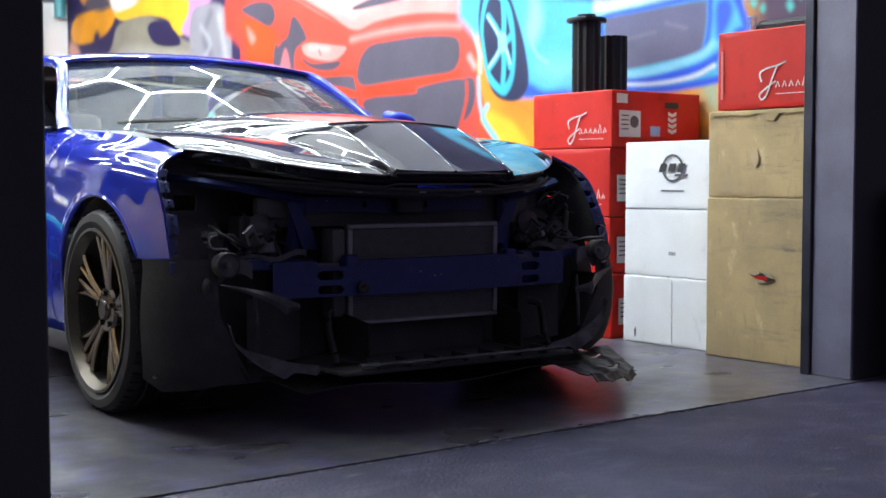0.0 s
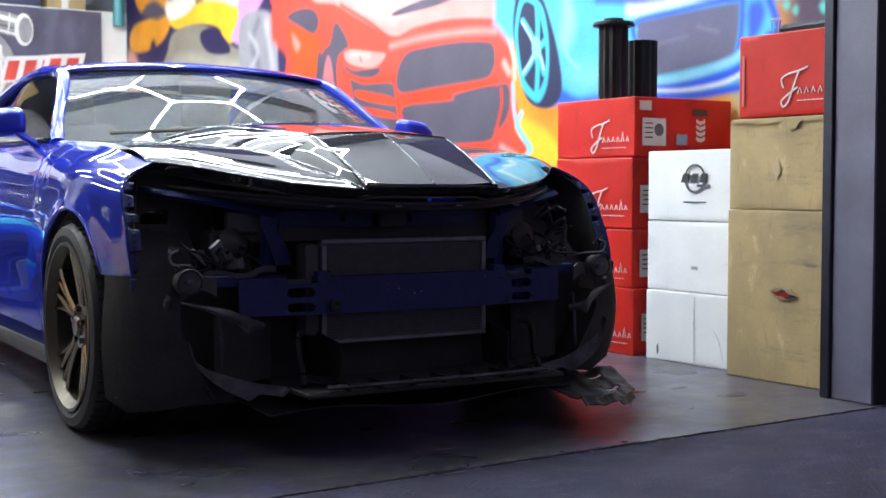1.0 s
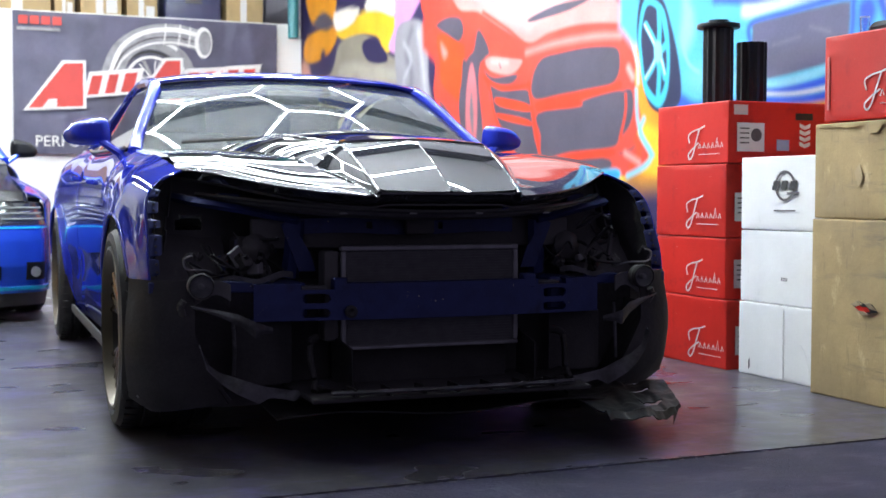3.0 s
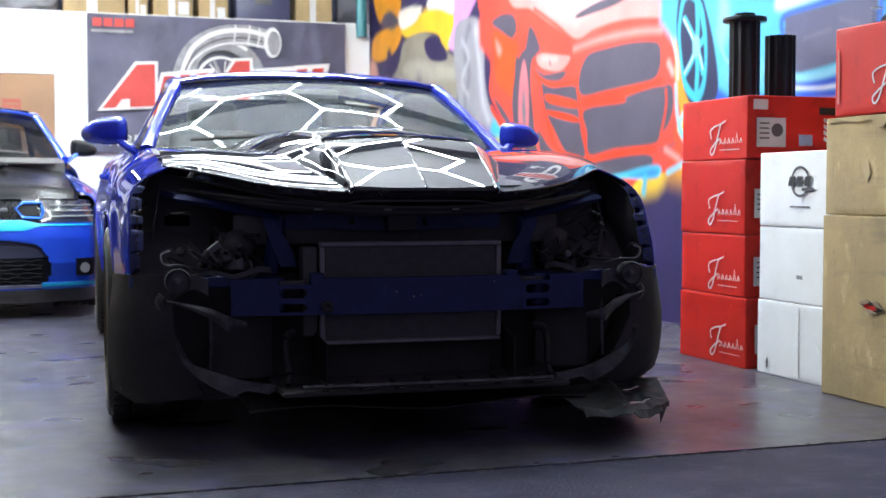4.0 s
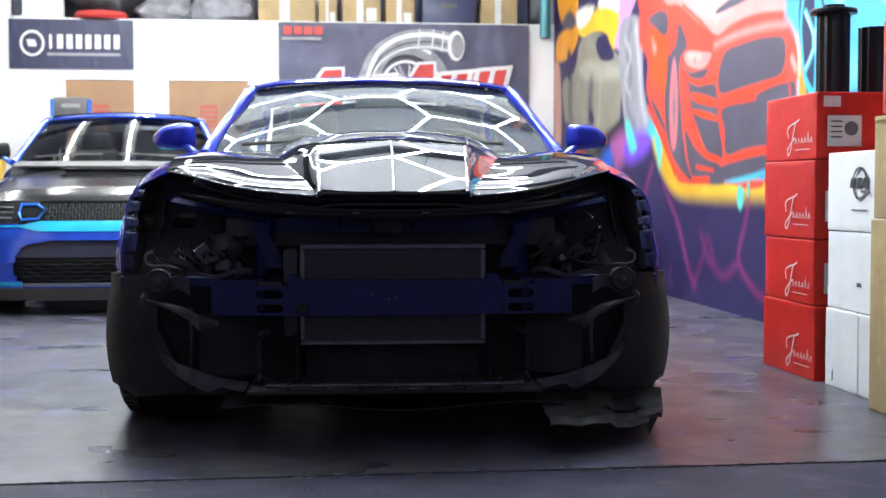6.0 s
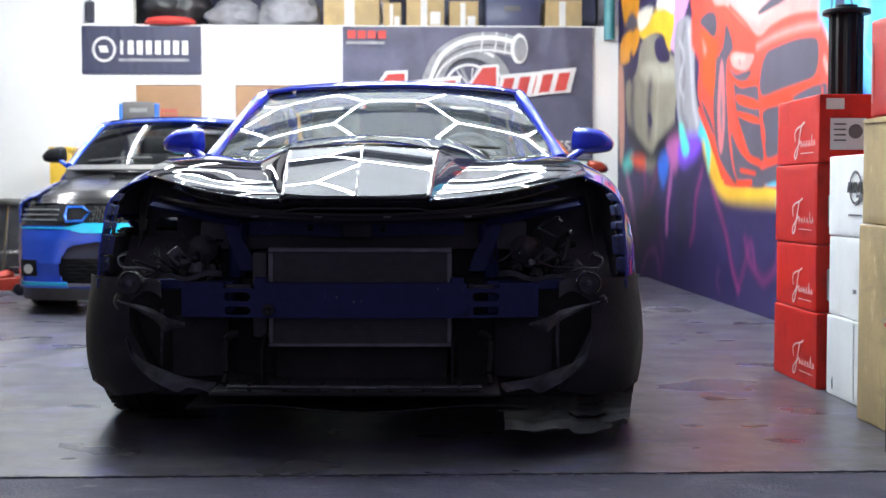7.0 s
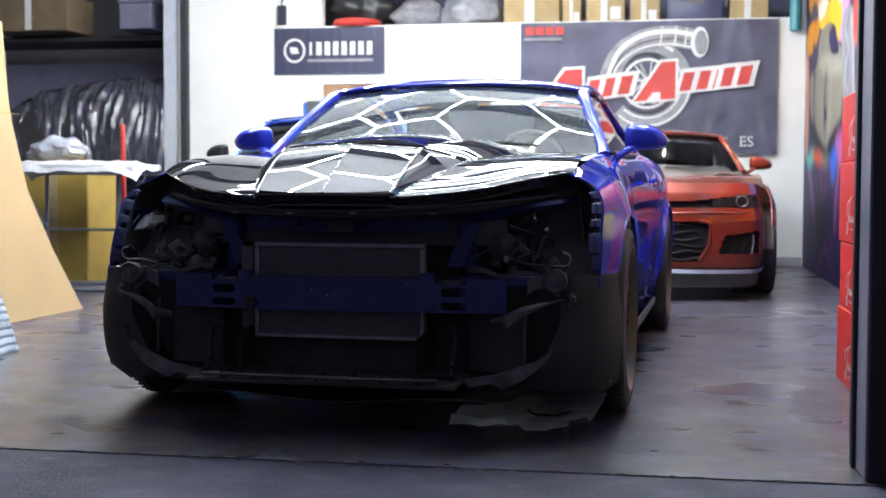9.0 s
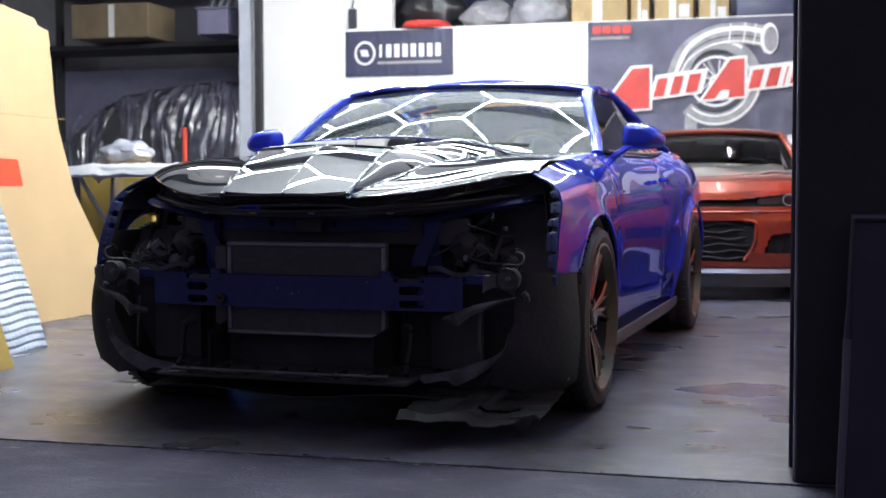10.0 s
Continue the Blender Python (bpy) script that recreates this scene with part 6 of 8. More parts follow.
line("scarlet", [(4.28, 1.58), (4.23, 1.41), (4.16, 1.21), (4.09, 1.03)], 0.035)
line("scarlet", [(5.02, 1.69), (4.92, 1.58), (4.85, 1.41), (4.7, 1.23)], 0.03)
line("scarlet", [(4.99, 1.67), (4.71, 1.58), (4.25, 1.57)], 0.03)
fill("charcoal", [(4.24, 1.58), (4.19, 1.67), (4.07, 1.74), (3.83, 1.75), (3.5, 1.75), (3.22, 1.73), (3.08, 1.7), (3.05, 1.62), (3.07, 1.54), (3.15, 1.49), (3.39, 1.48), (3.83, 1.47), (4.15, 1.46), (4.24, 1.51)])
fill("scarlet", [(4.16, 1.44), (3.75, 1.46), (3.18, 1.48), (3.05, 1.5), (3.03, 1.46), (3.15, 1.43), (3.53, 1.42), (3.56, 1.38), (4.02, 1.38), (4.15, 1.38)], 0.01)
fill("charcoal", [(4.14, 1.36), (3.56, 1.37), (3.49, 1.41), (3.05, 1.44), (2.98, 1.37), (3.01, 1.25), (3.06, 1.13), (3.17, 1.09), (3.67, 1.08), (4.06, 1.05), (4.1, 1.21)])
fill("charcoal", [(3.01, 1.43), (2.91, 1.43), (2.89, 1.31), (2.94, 1.21), (3.03, 1.16), (3.04, 1.24), (2.97, 1.34)])
line("scarlet", [(2.98, 1.41), (2.98, 1.3), (3.04, 1.15)], 0.025)
fill("scarlet", [(4.08, 1.02), (3.67, 1.06), (3.16, 1.08), (3.13, 1.04), (3.45, 1.01), (3.9, 0.99)], 0.012)
fill("charcoal", [(4.17, 0.97), (3.26, 1.03), (3.22, 0.94), (4.02, 0.87)], 0.016)
line("charcoal", [(2.8, 1.16), (2.89, 1.08), (3.04, 1.05)], 0.02, 0.02, 0.7)
line("orange", [(2.86, 1.13), (2.82, 1.04), (2.92, 0.96)], 0.04, 0.03)
line("rose", [(2.95, 1.57), (2.9, 1.51)], 0.04, 0.03)
line("rose", [(2.98, 1.05), (2.82, 0.99)], 0.03, 0.03)
line("frost", [(2.92, 1.75), (2.85, 1.59), (2.84, 1.47)], 0.03, 0.02, 0.8)
line("ice", [(2.77, 1.25), (2.81, 1.17), (2.69, 1.04), (2.75, 0.97), (2.95, 0.91)], 0.035, 0.02)
fill("aqua", [(4.09, 0.87), (3.62, 0.91), (3.09, 0.96), (3.09, 0.88), (3.53, 0.88), (3.82, 0.86)], 0.02)
fill("azure", [(3.44, 0.91), (3.09, 0.95), (3.09, 0.88), (3.39, 0.88)], 0.03, 0.6)
fill("teal", [(3.82, 0.84), (3.74, 0.82), (3.73, 0.75), (3.79, 0.68), (3.85, 0.75)], 0.02)
line("teal", [(3.64, 0.85), (3.65, 0.79)], 0.04)
line("aqua", [(3.24, 0.88), (3.26, 0.79)], 0.05, 0.03)
# blue car
fill("sky", [(2.9, 1.7), (2.88, 2.4), (2.4, 2.9), (1.5, 3.05), (0.9, 2.7), (0.66, 2.1), (0.7, 1.7)], 0.05)
fill("ice", [(2.7, 2.05), (2.2, 2.45), (1.5, 2.55), (1.0, 2.3), (1.6, 2.1)], 0.08)
line("cobalt", [(2.85, 2.1), (2.3, 2.55), (1.6, 2.68), (0.95, 2.4)], 0.05, 0.03)
line("frost", [(2.6, 2.2), (2.0, 2.38), (1.3, 2.3)], 0.04, 0.03)
fill("slate", [(2.3, 2.75), (1.6, 2.98), (1.1, 2.75), (1.7, 2.72)], 0.03)
fill("sky", [(2.91, 2.07), (2.84, 1.71), (2.78, 1.49), (2.67, 1.33), (2.35, 1.29), (2.01, 1.3), (1.66, 1.28), (1.18, 1.27), (0.88, 1.3), (0.81, 1.44), (0.74, 1.56), (0.77, 1.69), (0.81, 1.8)])
fill("ice", [(2.36, 1.97), (2.25, 1.75), (2.33, 1.59), (2.4, 1.67), (2.38, 1.8)], 0.05)
line("ice", [(2.3, 1.83), (2.36, 1.66), (2.31, 1.54), (2.21, 1.48)], 0.025)
fill("ice", [(2.31, 1.52), (1.78, 1.5), (1.76, 1.35), (2.25, 1.35)], 0.08, 0.5)
fill("cobalt", [(2.43, 1.29), (2.38, 1.37), (2.25, 1.32), (2.06, 1.31), (1.66, 1.28), (1.66, 1.25), (2.41, 1.28)], 0.03)
fill("frost", [(1.79, 1.73), (1.52, 1.74), (1.07, 1.76), (1.07, 1.81), (1.78, 1.9), (1.82, 1.79)], 0.03)
line("cobalt", [(2.06, 1.86), (1.77, 1.82), (1.52, 1.81)], 0.05, 0.03)
line("cobalt", [(1.75, 1.6), (1.74, 1.69), (1.47, 1.71), (1.02, 1.73), (0.97, 1.67), (0.99, 1.49), (1.05, 1.43)], 0.035, 0.02)
fill("slate", [(1.73, 1.65), (1.71, 1.69), (1.47, 1.7), (1.04, 1.71), (0.99, 1.67), (1.01, 1.5), (1.07, 1.44), (1.34, 1.41), (1.64, 1.39), (1.69, 1.43), (1.73, 1.54)])
fill("charcoal", [(1.69, 1.57), (1.39, 1.57), (1.05, 1.57), (1.07, 1.47), (1.34, 1.44), (1.63, 1.42)], 0.08, 0.5)
line("pale", [(1.27, 1.62), (1.13, 1.58)], 0.015, 0.02, 0.3)
line("pale", [(1.56, 1.56), (1.35, 1.58)], 0.012, 0.02, 0.3)
line("cobalt", [(1.7, 1.38), (1.6, 1.34), (1.34, 1.33), (1.03, 1.37), (0.87, 1.44)], 0.05, 0.02)
line("ice", [(1.72, 1.44), (1.64, 1.37), (1.39, 1.37), (1.06, 1.42), (0.95, 1.48)], 0.04, 0.02)
line("frost", [(1.66, 1.32), (1.39, 1.3), (1.1, 1.32), (0.94, 1.37)], 0.022)
line("cobalt", [(1.62, 1.28), (1.26, 1.27), (0.9, 1.3)], 0.04, 0.018)
line("cobalt", [(0.82, 1.75), (0.74, 1.56), (0.81, 1.51), (0.89, 1.35)], 0.045, 0.02)
fill("cobalt", [(0.93, 1.68), (0.85, 1.7), (0.82, 1.64), (0.86, 1.55), (0.92, 1.51)], 0.03)
fill("aqua", [(0.89, 1.44), (0.81, 1.51), (0.84, 1.38), (0.9, 1.34)], 0.03)
fill("tyre", [(2.73, 2.05), (2.58, 1.94), (2.49, 1.78), (2.41, 1.57), (2.38, 1.36), (2.48, 1.27), (2.65, 1.29), (2.75, 1.38), (2.81, 1.56), (2.86, 1.78), (2.82, 1.99)], 0.012)
fill("aqua", [(2.77, 1.96), (2.59, 1.9), (2.52, 1.75), (2.5, 1.57), (2.52, 1.4), (2.59, 1.31), (2.67, 1.33), (2.77, 1.42), (2.82, 1.6), (2.84, 1.78)], 0.012)
fill("tyre", [(2.75, 1.92), (2.62, 1.87), (2.56, 1.73), (2.53, 1.58), (2.55, 1.44), (2.61, 1.37), (2.67, 1.39), (2.75, 1.47), (2.79, 1.6), (2.81, 1.76)], 0.01)
line("aqua", [(2.62, 1.63), (2.68, 1.72), (2.76, 1.81)], 0.042, 0.01)
line("aqua", [(2.62, 1.63), (2.61, 1.76), (2.62, 1.89)], 0.042, 0.01)
line("aqua", [(2.62, 1.63), (2.57, 1.65), (2.54, 1.67)], 0.042, 0.01)
line("aqua", [(2.62, 1.63), (2.58, 1.56), (2.55, 1.48)], 0.042, 0.01)
line("aqua", [(2.62, 1.63), (2.61, 1.5), (2.62, 1.37)], 0.042, 0.01)
line("aqua", [(2.62, 1.63), (2.68, 1.55), (2.76, 1.48)], 0.042, 0.01)
line("frost", [(2.62, 1.63), (2.69, 1.72), (2.77, 1.81)], 0.012, 0.01)
line("frost", [(2.62, 1.63), (2.58, 1.57), (2.55, 1.5)], 0.012, 0.01)
line("frost", [(2.62, 1.63), (2.68, 1.56), (2.76, 1.49)], 0.012, 0.01)
fill("ice", [(2.66, 1.69), (2.6, 1.69), (2.58, 1.61), (2.62, 1.57), (2.66, 1.6)], 0.01)
line("ice", [(2.86, 1.43), (2.84, 1.25), (2.77, 1.12), (2.67, 1.03)], 0.03, 0.02)

mm = bpy.data.materials.new("sprayed_wall_paint")
mm.use_nodes = True
nt, link = mm.node_tree, mm.node_tree.links.new
tone, co, cloud, grain, r1, r2, mul, hsv, bp = (nt.nodes.new(k) for k in ("ShaderNodeAttribute", "ShaderNodeTexCoord", "ShaderNodeTexNoise", "ShaderNodeTexNoise", "ShaderNodeMapRange", "ShaderNodeMapRange", "ShaderNodeMath", "ShaderNodeHueSaturation", "ShaderNodeBump"))
tone.attribute_name = "paint"
cloud.inputs["Scale"].default_value, cloud.inputs["Detail"].default_value = 3.2, 6
grain.inputs["Scale"].default_value, grain.inputs["Detail"].default_value = 70, 3
r1.inputs[1].default_value, r1.inputs[2].default_value, r1.inputs[3].default_value, r1.inputs[4].default_value = 0.3, 0.7, 0.86, 1.10
r2.inputs[1].default_value, r2.inputs[2].default_value, r2.inputs[3].default_value, r2.inputs[4].default_value = 0.3, 0.7, 0.95, 1.05
mul.operation = "MULTIPLY"
for n in (cloud, grain):
    link(co.outputs["Object"], n.inputs["Vector"])
link(cloud.outputs[0], r1.inputs[0])
link(grain.outputs[0], r2.inputs[0])
link(r1.outputs[0], mul.inputs[0])
link(r2.outputs[0], mul.inputs[1])
link(mul.outputs[0], hsv.inputs["Value"])
link(tone.outputs["Color"], hsv.inputs["Color"])
b = nt.nodes["Principled BSDF"]
link(hsv.outputs[0], b.inputs["Base Color"])
b.inputs["Roughness"].default_value = 0.55
b.inputs["Specular IOR Level"].default_value = 0.3
bp.inputs["Strength"].default_value, bp.inputs["Distance"].default_value = 0.06, 0.01
link(grain.outputs[0], bp.inputs["Height"])
link(bp.outputs[0], b.inputs["Normal"])
NY, NZ = WALL_Y.shape
grid = np.arange(NY * NZ).reshape(NY, NZ)
quads = np.stack((grid[:-1, :-1], grid[:-1, 1:], grid[1:, 1:], grid[1:, :-1]), -1).reshape(-1, 4)
me = bpy.data.meshes.new("mural")
me.from_pydata(np.stack((np.full(NY * NZ, MURAL_X - 0.004), WALL_Y.ravel(), WALL_Z.ravel()), -1).tolist(), [], quads.tolist())
me.color_attributes.new("paint", "FLOAT_COLOR", "POINT").data.foreach_set("color", np.concatenate((WALL_TONE.reshape(-1, 3), np.ones((NY * NZ, 1))), 1).ravel())
me.materials.append(mm)
tagged(new("mural", me), "spray-painted mural of cars over indigo, yellow and teal", "mural", kind="structure")

# a second banner high on the mural wall
HB = thing("high_banner", "small dark banner with a ring and red emblem above the mural", "banner", pose(MURAL_X, 3.75, 3.35))
def on_east(d):
    return Matrix(((0, 0, -1, -d), (1, 0, 0, 0), (0, 1, 0, 0), (0, 0, 0, 1)))
part("cloth", box(-0.016, -0.004, -0.85, 0.85, -0.42, 0.42, 0.003), M_BANNER, HB)
mark(HB, "ring_mark", ribbon([(0.05 + 0.26 * math.cos(a), 0.26 * math.sin(a)) for a in np.linspace(0, 2 * math.pi, 34)], 0.10), on_east(0.020), M_PRINTW)
mark(HB, "pipe_mark", ribbon([(0.05, 0.27), (-0.25, 0.30), (-0.45, 0.24)], 0.13), on_east(0.023), M_PRINTW)
for k in range(9):
    y = -0.72 + 0.165 * k
    mark(HB, "emblem_block", [(y, -0.10), (y + 0.12, -0.10), (y + 0.15, 0.06), (y + 0.03, 0.06)], on_east(0.027), M_BRED)
    mark(HB, "emblem_edge", [(y - 0.02, -0.125), (y + 0.15, -0.125), (y + 0.18, 0.085), (y + 0.01, 0.085)], on_east(0.025), M_PRINTW)

# ---- the office wall and what is stored on top of it ----
solo("wall_north_high", box(-4.5, -2.78, BACK_Y + 0.002, BACK_Y + 0.148, 2.66, CEIL_Z), M_WHITE, "white upper wall beside the storage deck", "wall", kind="structure", angle=0)
solo("wall_end_cap", box(-4.66, -4.5, BACK_Y - 0.06, BACK_Y + 0.2, 0, CEIL_Z, 0.01), mat("cool_white_paint", (0.55, 0.58, 0.66), 0.5), "pale corner post at the end of the office wall", "post", kind="structure", angle=0)
for k, (x0, x1) in enumerate(((-2.78, -2.01), (-1.70, -0.80))):
    d = solo("door_%d" % (k + 1), box(x0 + 0.03, x1 - 0.03, BACK_Y - 0.03, BACK_Y - 0.004, 0.01, 2.0, 0.004), M_DOOR, "closed brown wooden office door", "door", kind="structure", angle=0)
    for nm, b in (("door_frame", (x0, x0 + 0.028, BACK_Y - 0.045, BACK_Y - 0.002, 0, 2.03)), ("door_frame", (x1 - 0.028, x1, BACK_Y - 0.045, BACK_Y - 0.002, 0, 2.03)), ("door_head", (x0 + 0.029, x1 - 0.029, BACK_Y - 0.045, BACK_Y - 0.002, 2.002, 2.03))):
        part(nm, box(*b, 0.003), M_WHITE, d)
    part("door_handle", sweep([(x1 - 0.09, BACK_Y - 0.03, 1.0), (x1 - 0.09, BACK_Y - 0.08, 1.0), (x1 - 0.20, BACK_Y - 0.08, 1.0)], 0.011, 8), M_RIM, d, "metal lever handle")
    sg = part("door_notice", box((x0 + x1) / 2 - 0.09, (x0 + x1) / 2 + 0.09, BACK_Y - 0.034, BACK_Y - 0.031, 1.50, 1.74), mat("red_notice", (0.45, 0.10, 0.07), 0.6), d, "small red notice sheet")
    for j in range(4):
        part("notice_bar", box((x0 + x1) / 2 - 0.07, (x0 + x1) / 2 + 0.07, BACK_Y - 0.037, BACK_Y - 0.0345, 1.53 + 0.05 * j, 1.548 + 0.05 * j), M_DOOR, sg)
solo("baseboard", box(-0.79, MURAL_X - 0.01, BACK_Y - 0.014, BACK_Y - 0.001, 0, 0.10, 0.003), M_GREYW, "grey skirting along the office wall", "baseboard", kind="structure", angle=0)


def cloth(x0, x1, z0, z1, wave, y):
    """Hung vinyl with soft waves and sharper pull creases running down from the eyelets."""
    def f(a, b):
        x, z = x0 + (x1 - x0) * a, z0 + (z1 - z0) * b
        pull = 0.0
        for k in range(7):
            d = abs((a - (k + 0.5) / 7) + 0.10 * (b - 0.5) * (-1) ** k)
            pull += max(0, 1 - d / 0.035) * (0.3 + 0.7 * abs(2 * b - 1))
        return (x, y + wave * (noise.noise(Vector((x * 1.7, 3.0, z * 1.1))) + 0.5 * noise.noise(Vector((x * 4 + z * 3, 1.0, z * 2))) + 0.25 * noise.noise(Vector((x * 9 - z * 7, 2.0, z * 5)))) - 0.75 * wave * pull, z)
    return sheet(f, 110, 44, 0.003)


def on_back(x, z, y):
    return Matrix(((1, 0, 0, x), (0, 0, -1, y), (0, 1, 0, z), (0, 0, 0, 1)))


def slanted(x, z, w, h, lean=0.25):
    return [(x, z), (x + w, z + w * 0.10), (x + w + h * lean, z + h + w * 0.10), (x + h * lean, z + h)]


B = thing("wall_banner", "large navy vinyl banner with turbocharger drawing and red emblem", "banner", pose(0, 0, 0))
BY = BACK_Y - 0.05
part("vinyl", cloth(-0.50, 2.25, 1.20, 2.64, 0.018, BY), M_BANNER, B)
F1, F2, F3, F4 = BY - 0.032, BY - 0.036, BY - 0.040, BY - 0.044
cx, cz = 0.88, 1.965
def arc(r, a0, a1, n=28):
    return [(cx + r * math.cos(a), cz + r * math.sin(a)) for a in np.linspace(a0, a1, n)]
mark(B, "turbo_housing", ribbon(arc(0.41, -2.4, 3.0, 40), 0.14), on_back(0, 0, F1), M_BGREY, "grey turbo housing drawing")
mark(B, "turbo_highlight", ribbon(arc(0.44, 0.9, 3.0), 0.035), on_back(0, 0, F2), M_PRINTW)
mark(B, "turbo_highlight", ribbon(arc(0.455, -2.3, 0.2), 0.02), on_back(0, 0, F2), M_PRINTW)
mark(B, "turbo_highlight", ribbon(arc(0.37, -2.3, 0.6), 0.02), on_back(0, 0, F2), M_PRINTW)
mark(B, "turbo_rim", ribbon(arc(0.26, 0, 2 * math.pi, 36), 0.03), on_back(0, 0, F2), M_PRINTW)
for k in range(8):
    a = 2 * math.pi * k / 8
    mark(B, "turbo_blade", ribbon([(cx + 0.05 * math.cos(a), cz + 0.05 * math.sin(a)), (cx + 0.15 * math.cos(a + 0.3), cz + 0.15 * math.sin(a + 0.3)), (cx + 0.235 * math.cos(a + 0.35), cz + 0.235 * math.sin(a + 0.35))], 0.035), on_back(0, 0, F2), M_BGREY)
pipe = [(p.x, p.y) for p in spline([(0.46, 2.00, 0), (0.58, 2.27, 0), (0.82, 2.43, 0), (1.12, 2.47, 0), (1.40, 2.42, 0)], 6)]
mark(B, "turbo_pipe", ribbon(pipe, 0.22), on_back(0, 0, F3), M_BGREY, "grey pipe drawing")
mark(B, "turbo_highlight", ribbon([(x + 0.0, z + 0.05) for x, z in pipe], 0.05), on_back(0, 0, F4), M_PRINTW)
mark(B, "turbo_highlight", ribbon([(x + 0.0, z - 0.085) for x, z in pipe], 0.02), on_back(0, 0, F4), M_PRINTW)
mark(B, "pipe_mouth", oval(1.43, 2.40, 0.095, 0.165), on_back(0, 0, F3 - 0.006), M_PRINTW)
mark(B, "pipe_bore", oval(1.445, 2.395, 0.068, 0.130), on_back(0, 0, F3 - 0.009), M_BGREY)
for k in range(8):
    a = 2 * math.pi * k / 8 + 0.25
    mark(B, "turbo_highlight", ribbon([(cx + 0.06 * math.cos(a), cz + 0.06 * math.sin(a)), (cx + 0.15 * math.cos(a + 0.3), cz + 0.15 * math.sin(a + 0.3)), (cx + 0.23 * math.cos(a + 0.35), cz + 0.23 * math.sin(a + 0.35))], 0.012), on_back(0, 0, F2 - 0.002), M_PRINTW)
mark(B, "turbo_hub", ribbon(arc(0.055, 0, 2 * math.pi, 20), 0.025), on_back(0, 0, F2 - 0.002), M_PRINTW)
mark(B, "turbo_shade", ribbon(arc(0.315, -2.2, 2.9, 40), 0.022), on_back(0, 0, F2 - 0.002), M_PRINTK)
mark(B, "turbo_shade", ribbon([(x, z - 0.03) for x, z in pipe], 0.018), on_back(0, 0, F4 - 0.001), M_SCUFF)
for k in (-9, -6, -4):
    x, z = pipe[k]
    mark(B, "pipe_band", ribbon([(x - 0.012, z - 0.11), (x + 0.006, z), (x + 0.012, z + 0.11)], 0.014), on_back(0, 0, F4 - 0.002), M_PRINTW)
mark(B, "turbo_foot", rect(0.13, 0.20, 0.62, 1.50), on_back(0, 0, F1 + 0.003), M_BGREY)
# a slanted row of plain red blocks with white edges
for k, (x, z, w, h) in enumerate(((-0.36, 1.66, 0.54, 0.44), (0.20, 1.80, 0.155, 0.24), (0.375, 1.82, 0.145, 0.24), (0.54, 1.84, 0.17, 0.24), (0.74, 1.77, 0.44, 0.40), (1.20, 1.87, 0.16, 0.24), (1.375, 1.885, 0.16, 0.24), (1.55, 1.90, 0.06, 0.24), (1.625, 1.915, 0.16, 0.24), (1.80, 1.93, 0.17, 0.24))):
    if w > 0.3:
        mark(B, "emblem_edge", [(x - 0.05, z - 0.03), (x + w + 0.03, z + 0.01), (x + w + 0.03, z + h + 0.06), (x + w * 0.62, z + h + 0.05)], on_back(0, 0, F4 - 0.008), M_PRINTW)
        mark(B, "emblem_block", [(x, z), (x + w, z + 0.03), (x + w, z + h + 0.03), (x + w * 0.66, z + h + 0.02)], on_back(0, 0, F4 - 0.011), M_BRED)
    else:
        mark(B, "emblem_edge", slanted(x - 0.025, z - 0.025, w + 0.05, h + 0.03), on_back(0, 0, F4 - 0.004 - 0.0012 * (k % 3)), M_PRINTW)
        mark(B, "emblem_block", slanted(x + 0.02, z + 0.006, w - 0.045, h - 0.042), on_back(0, 0, F4 - 0.011), M_BRED)
    if w > 0.3:
        mark(B, "emblem_notch", [(x + 0.13, z + 0.0), (x + 0.28, z + 0.012), (x + 0.28, z + 0.10), (x + 0.20, z + 0.095)], on_back(0, 0, F4 - 0.015), M_PRINTW)
def lettering(parent, text, size, m, material):
    """Built-in font, flat, as one mesh."""
    cu = bpy.data.curves.new("lettering", "FONT")
    cu.body, cu.size, cu.extrude = text, size, 0.0006
    tmp = bpy.data.objects.new("lettering", cu)
    scene.collection.objects.link(tmp)
    bpy.context.view_layer.update()
    me = bpy.data.meshes.new_from_object(tmp)
    bpy.data.objects.remove(tmp)
    me.transform(m)
    me.materials.clear()
    me.materials.append(material)
    ob = new("lettering", me)
    ob.parent = parent
    return ob


lettering(B, "PERFORMANCE", 0.158, on_back(-0.30, 1.275, F2), M_PRINTW)
for k in range(6):
    mark(B, "print_bar", rect(0.10, 0.105, 0.95 + 0.145 * k, 1.33), on_back(0, 0, F2), M_PRINTW)
lettering(B, "ES", 0.158, on_back(1.855, 1.285, F2), M_PRINTW)
for k in range(4):
    mark(B, "red_print_bar", rect(0.09, 0.085, -0.40 + 0.11 * k, 2.55), on_back(0, 0, F2), M_BRED)
mark(B, "print_bar", rect(0.42, 0.03, -0.25, 2.46), on_back(0, 0, F2), M_BGREY)

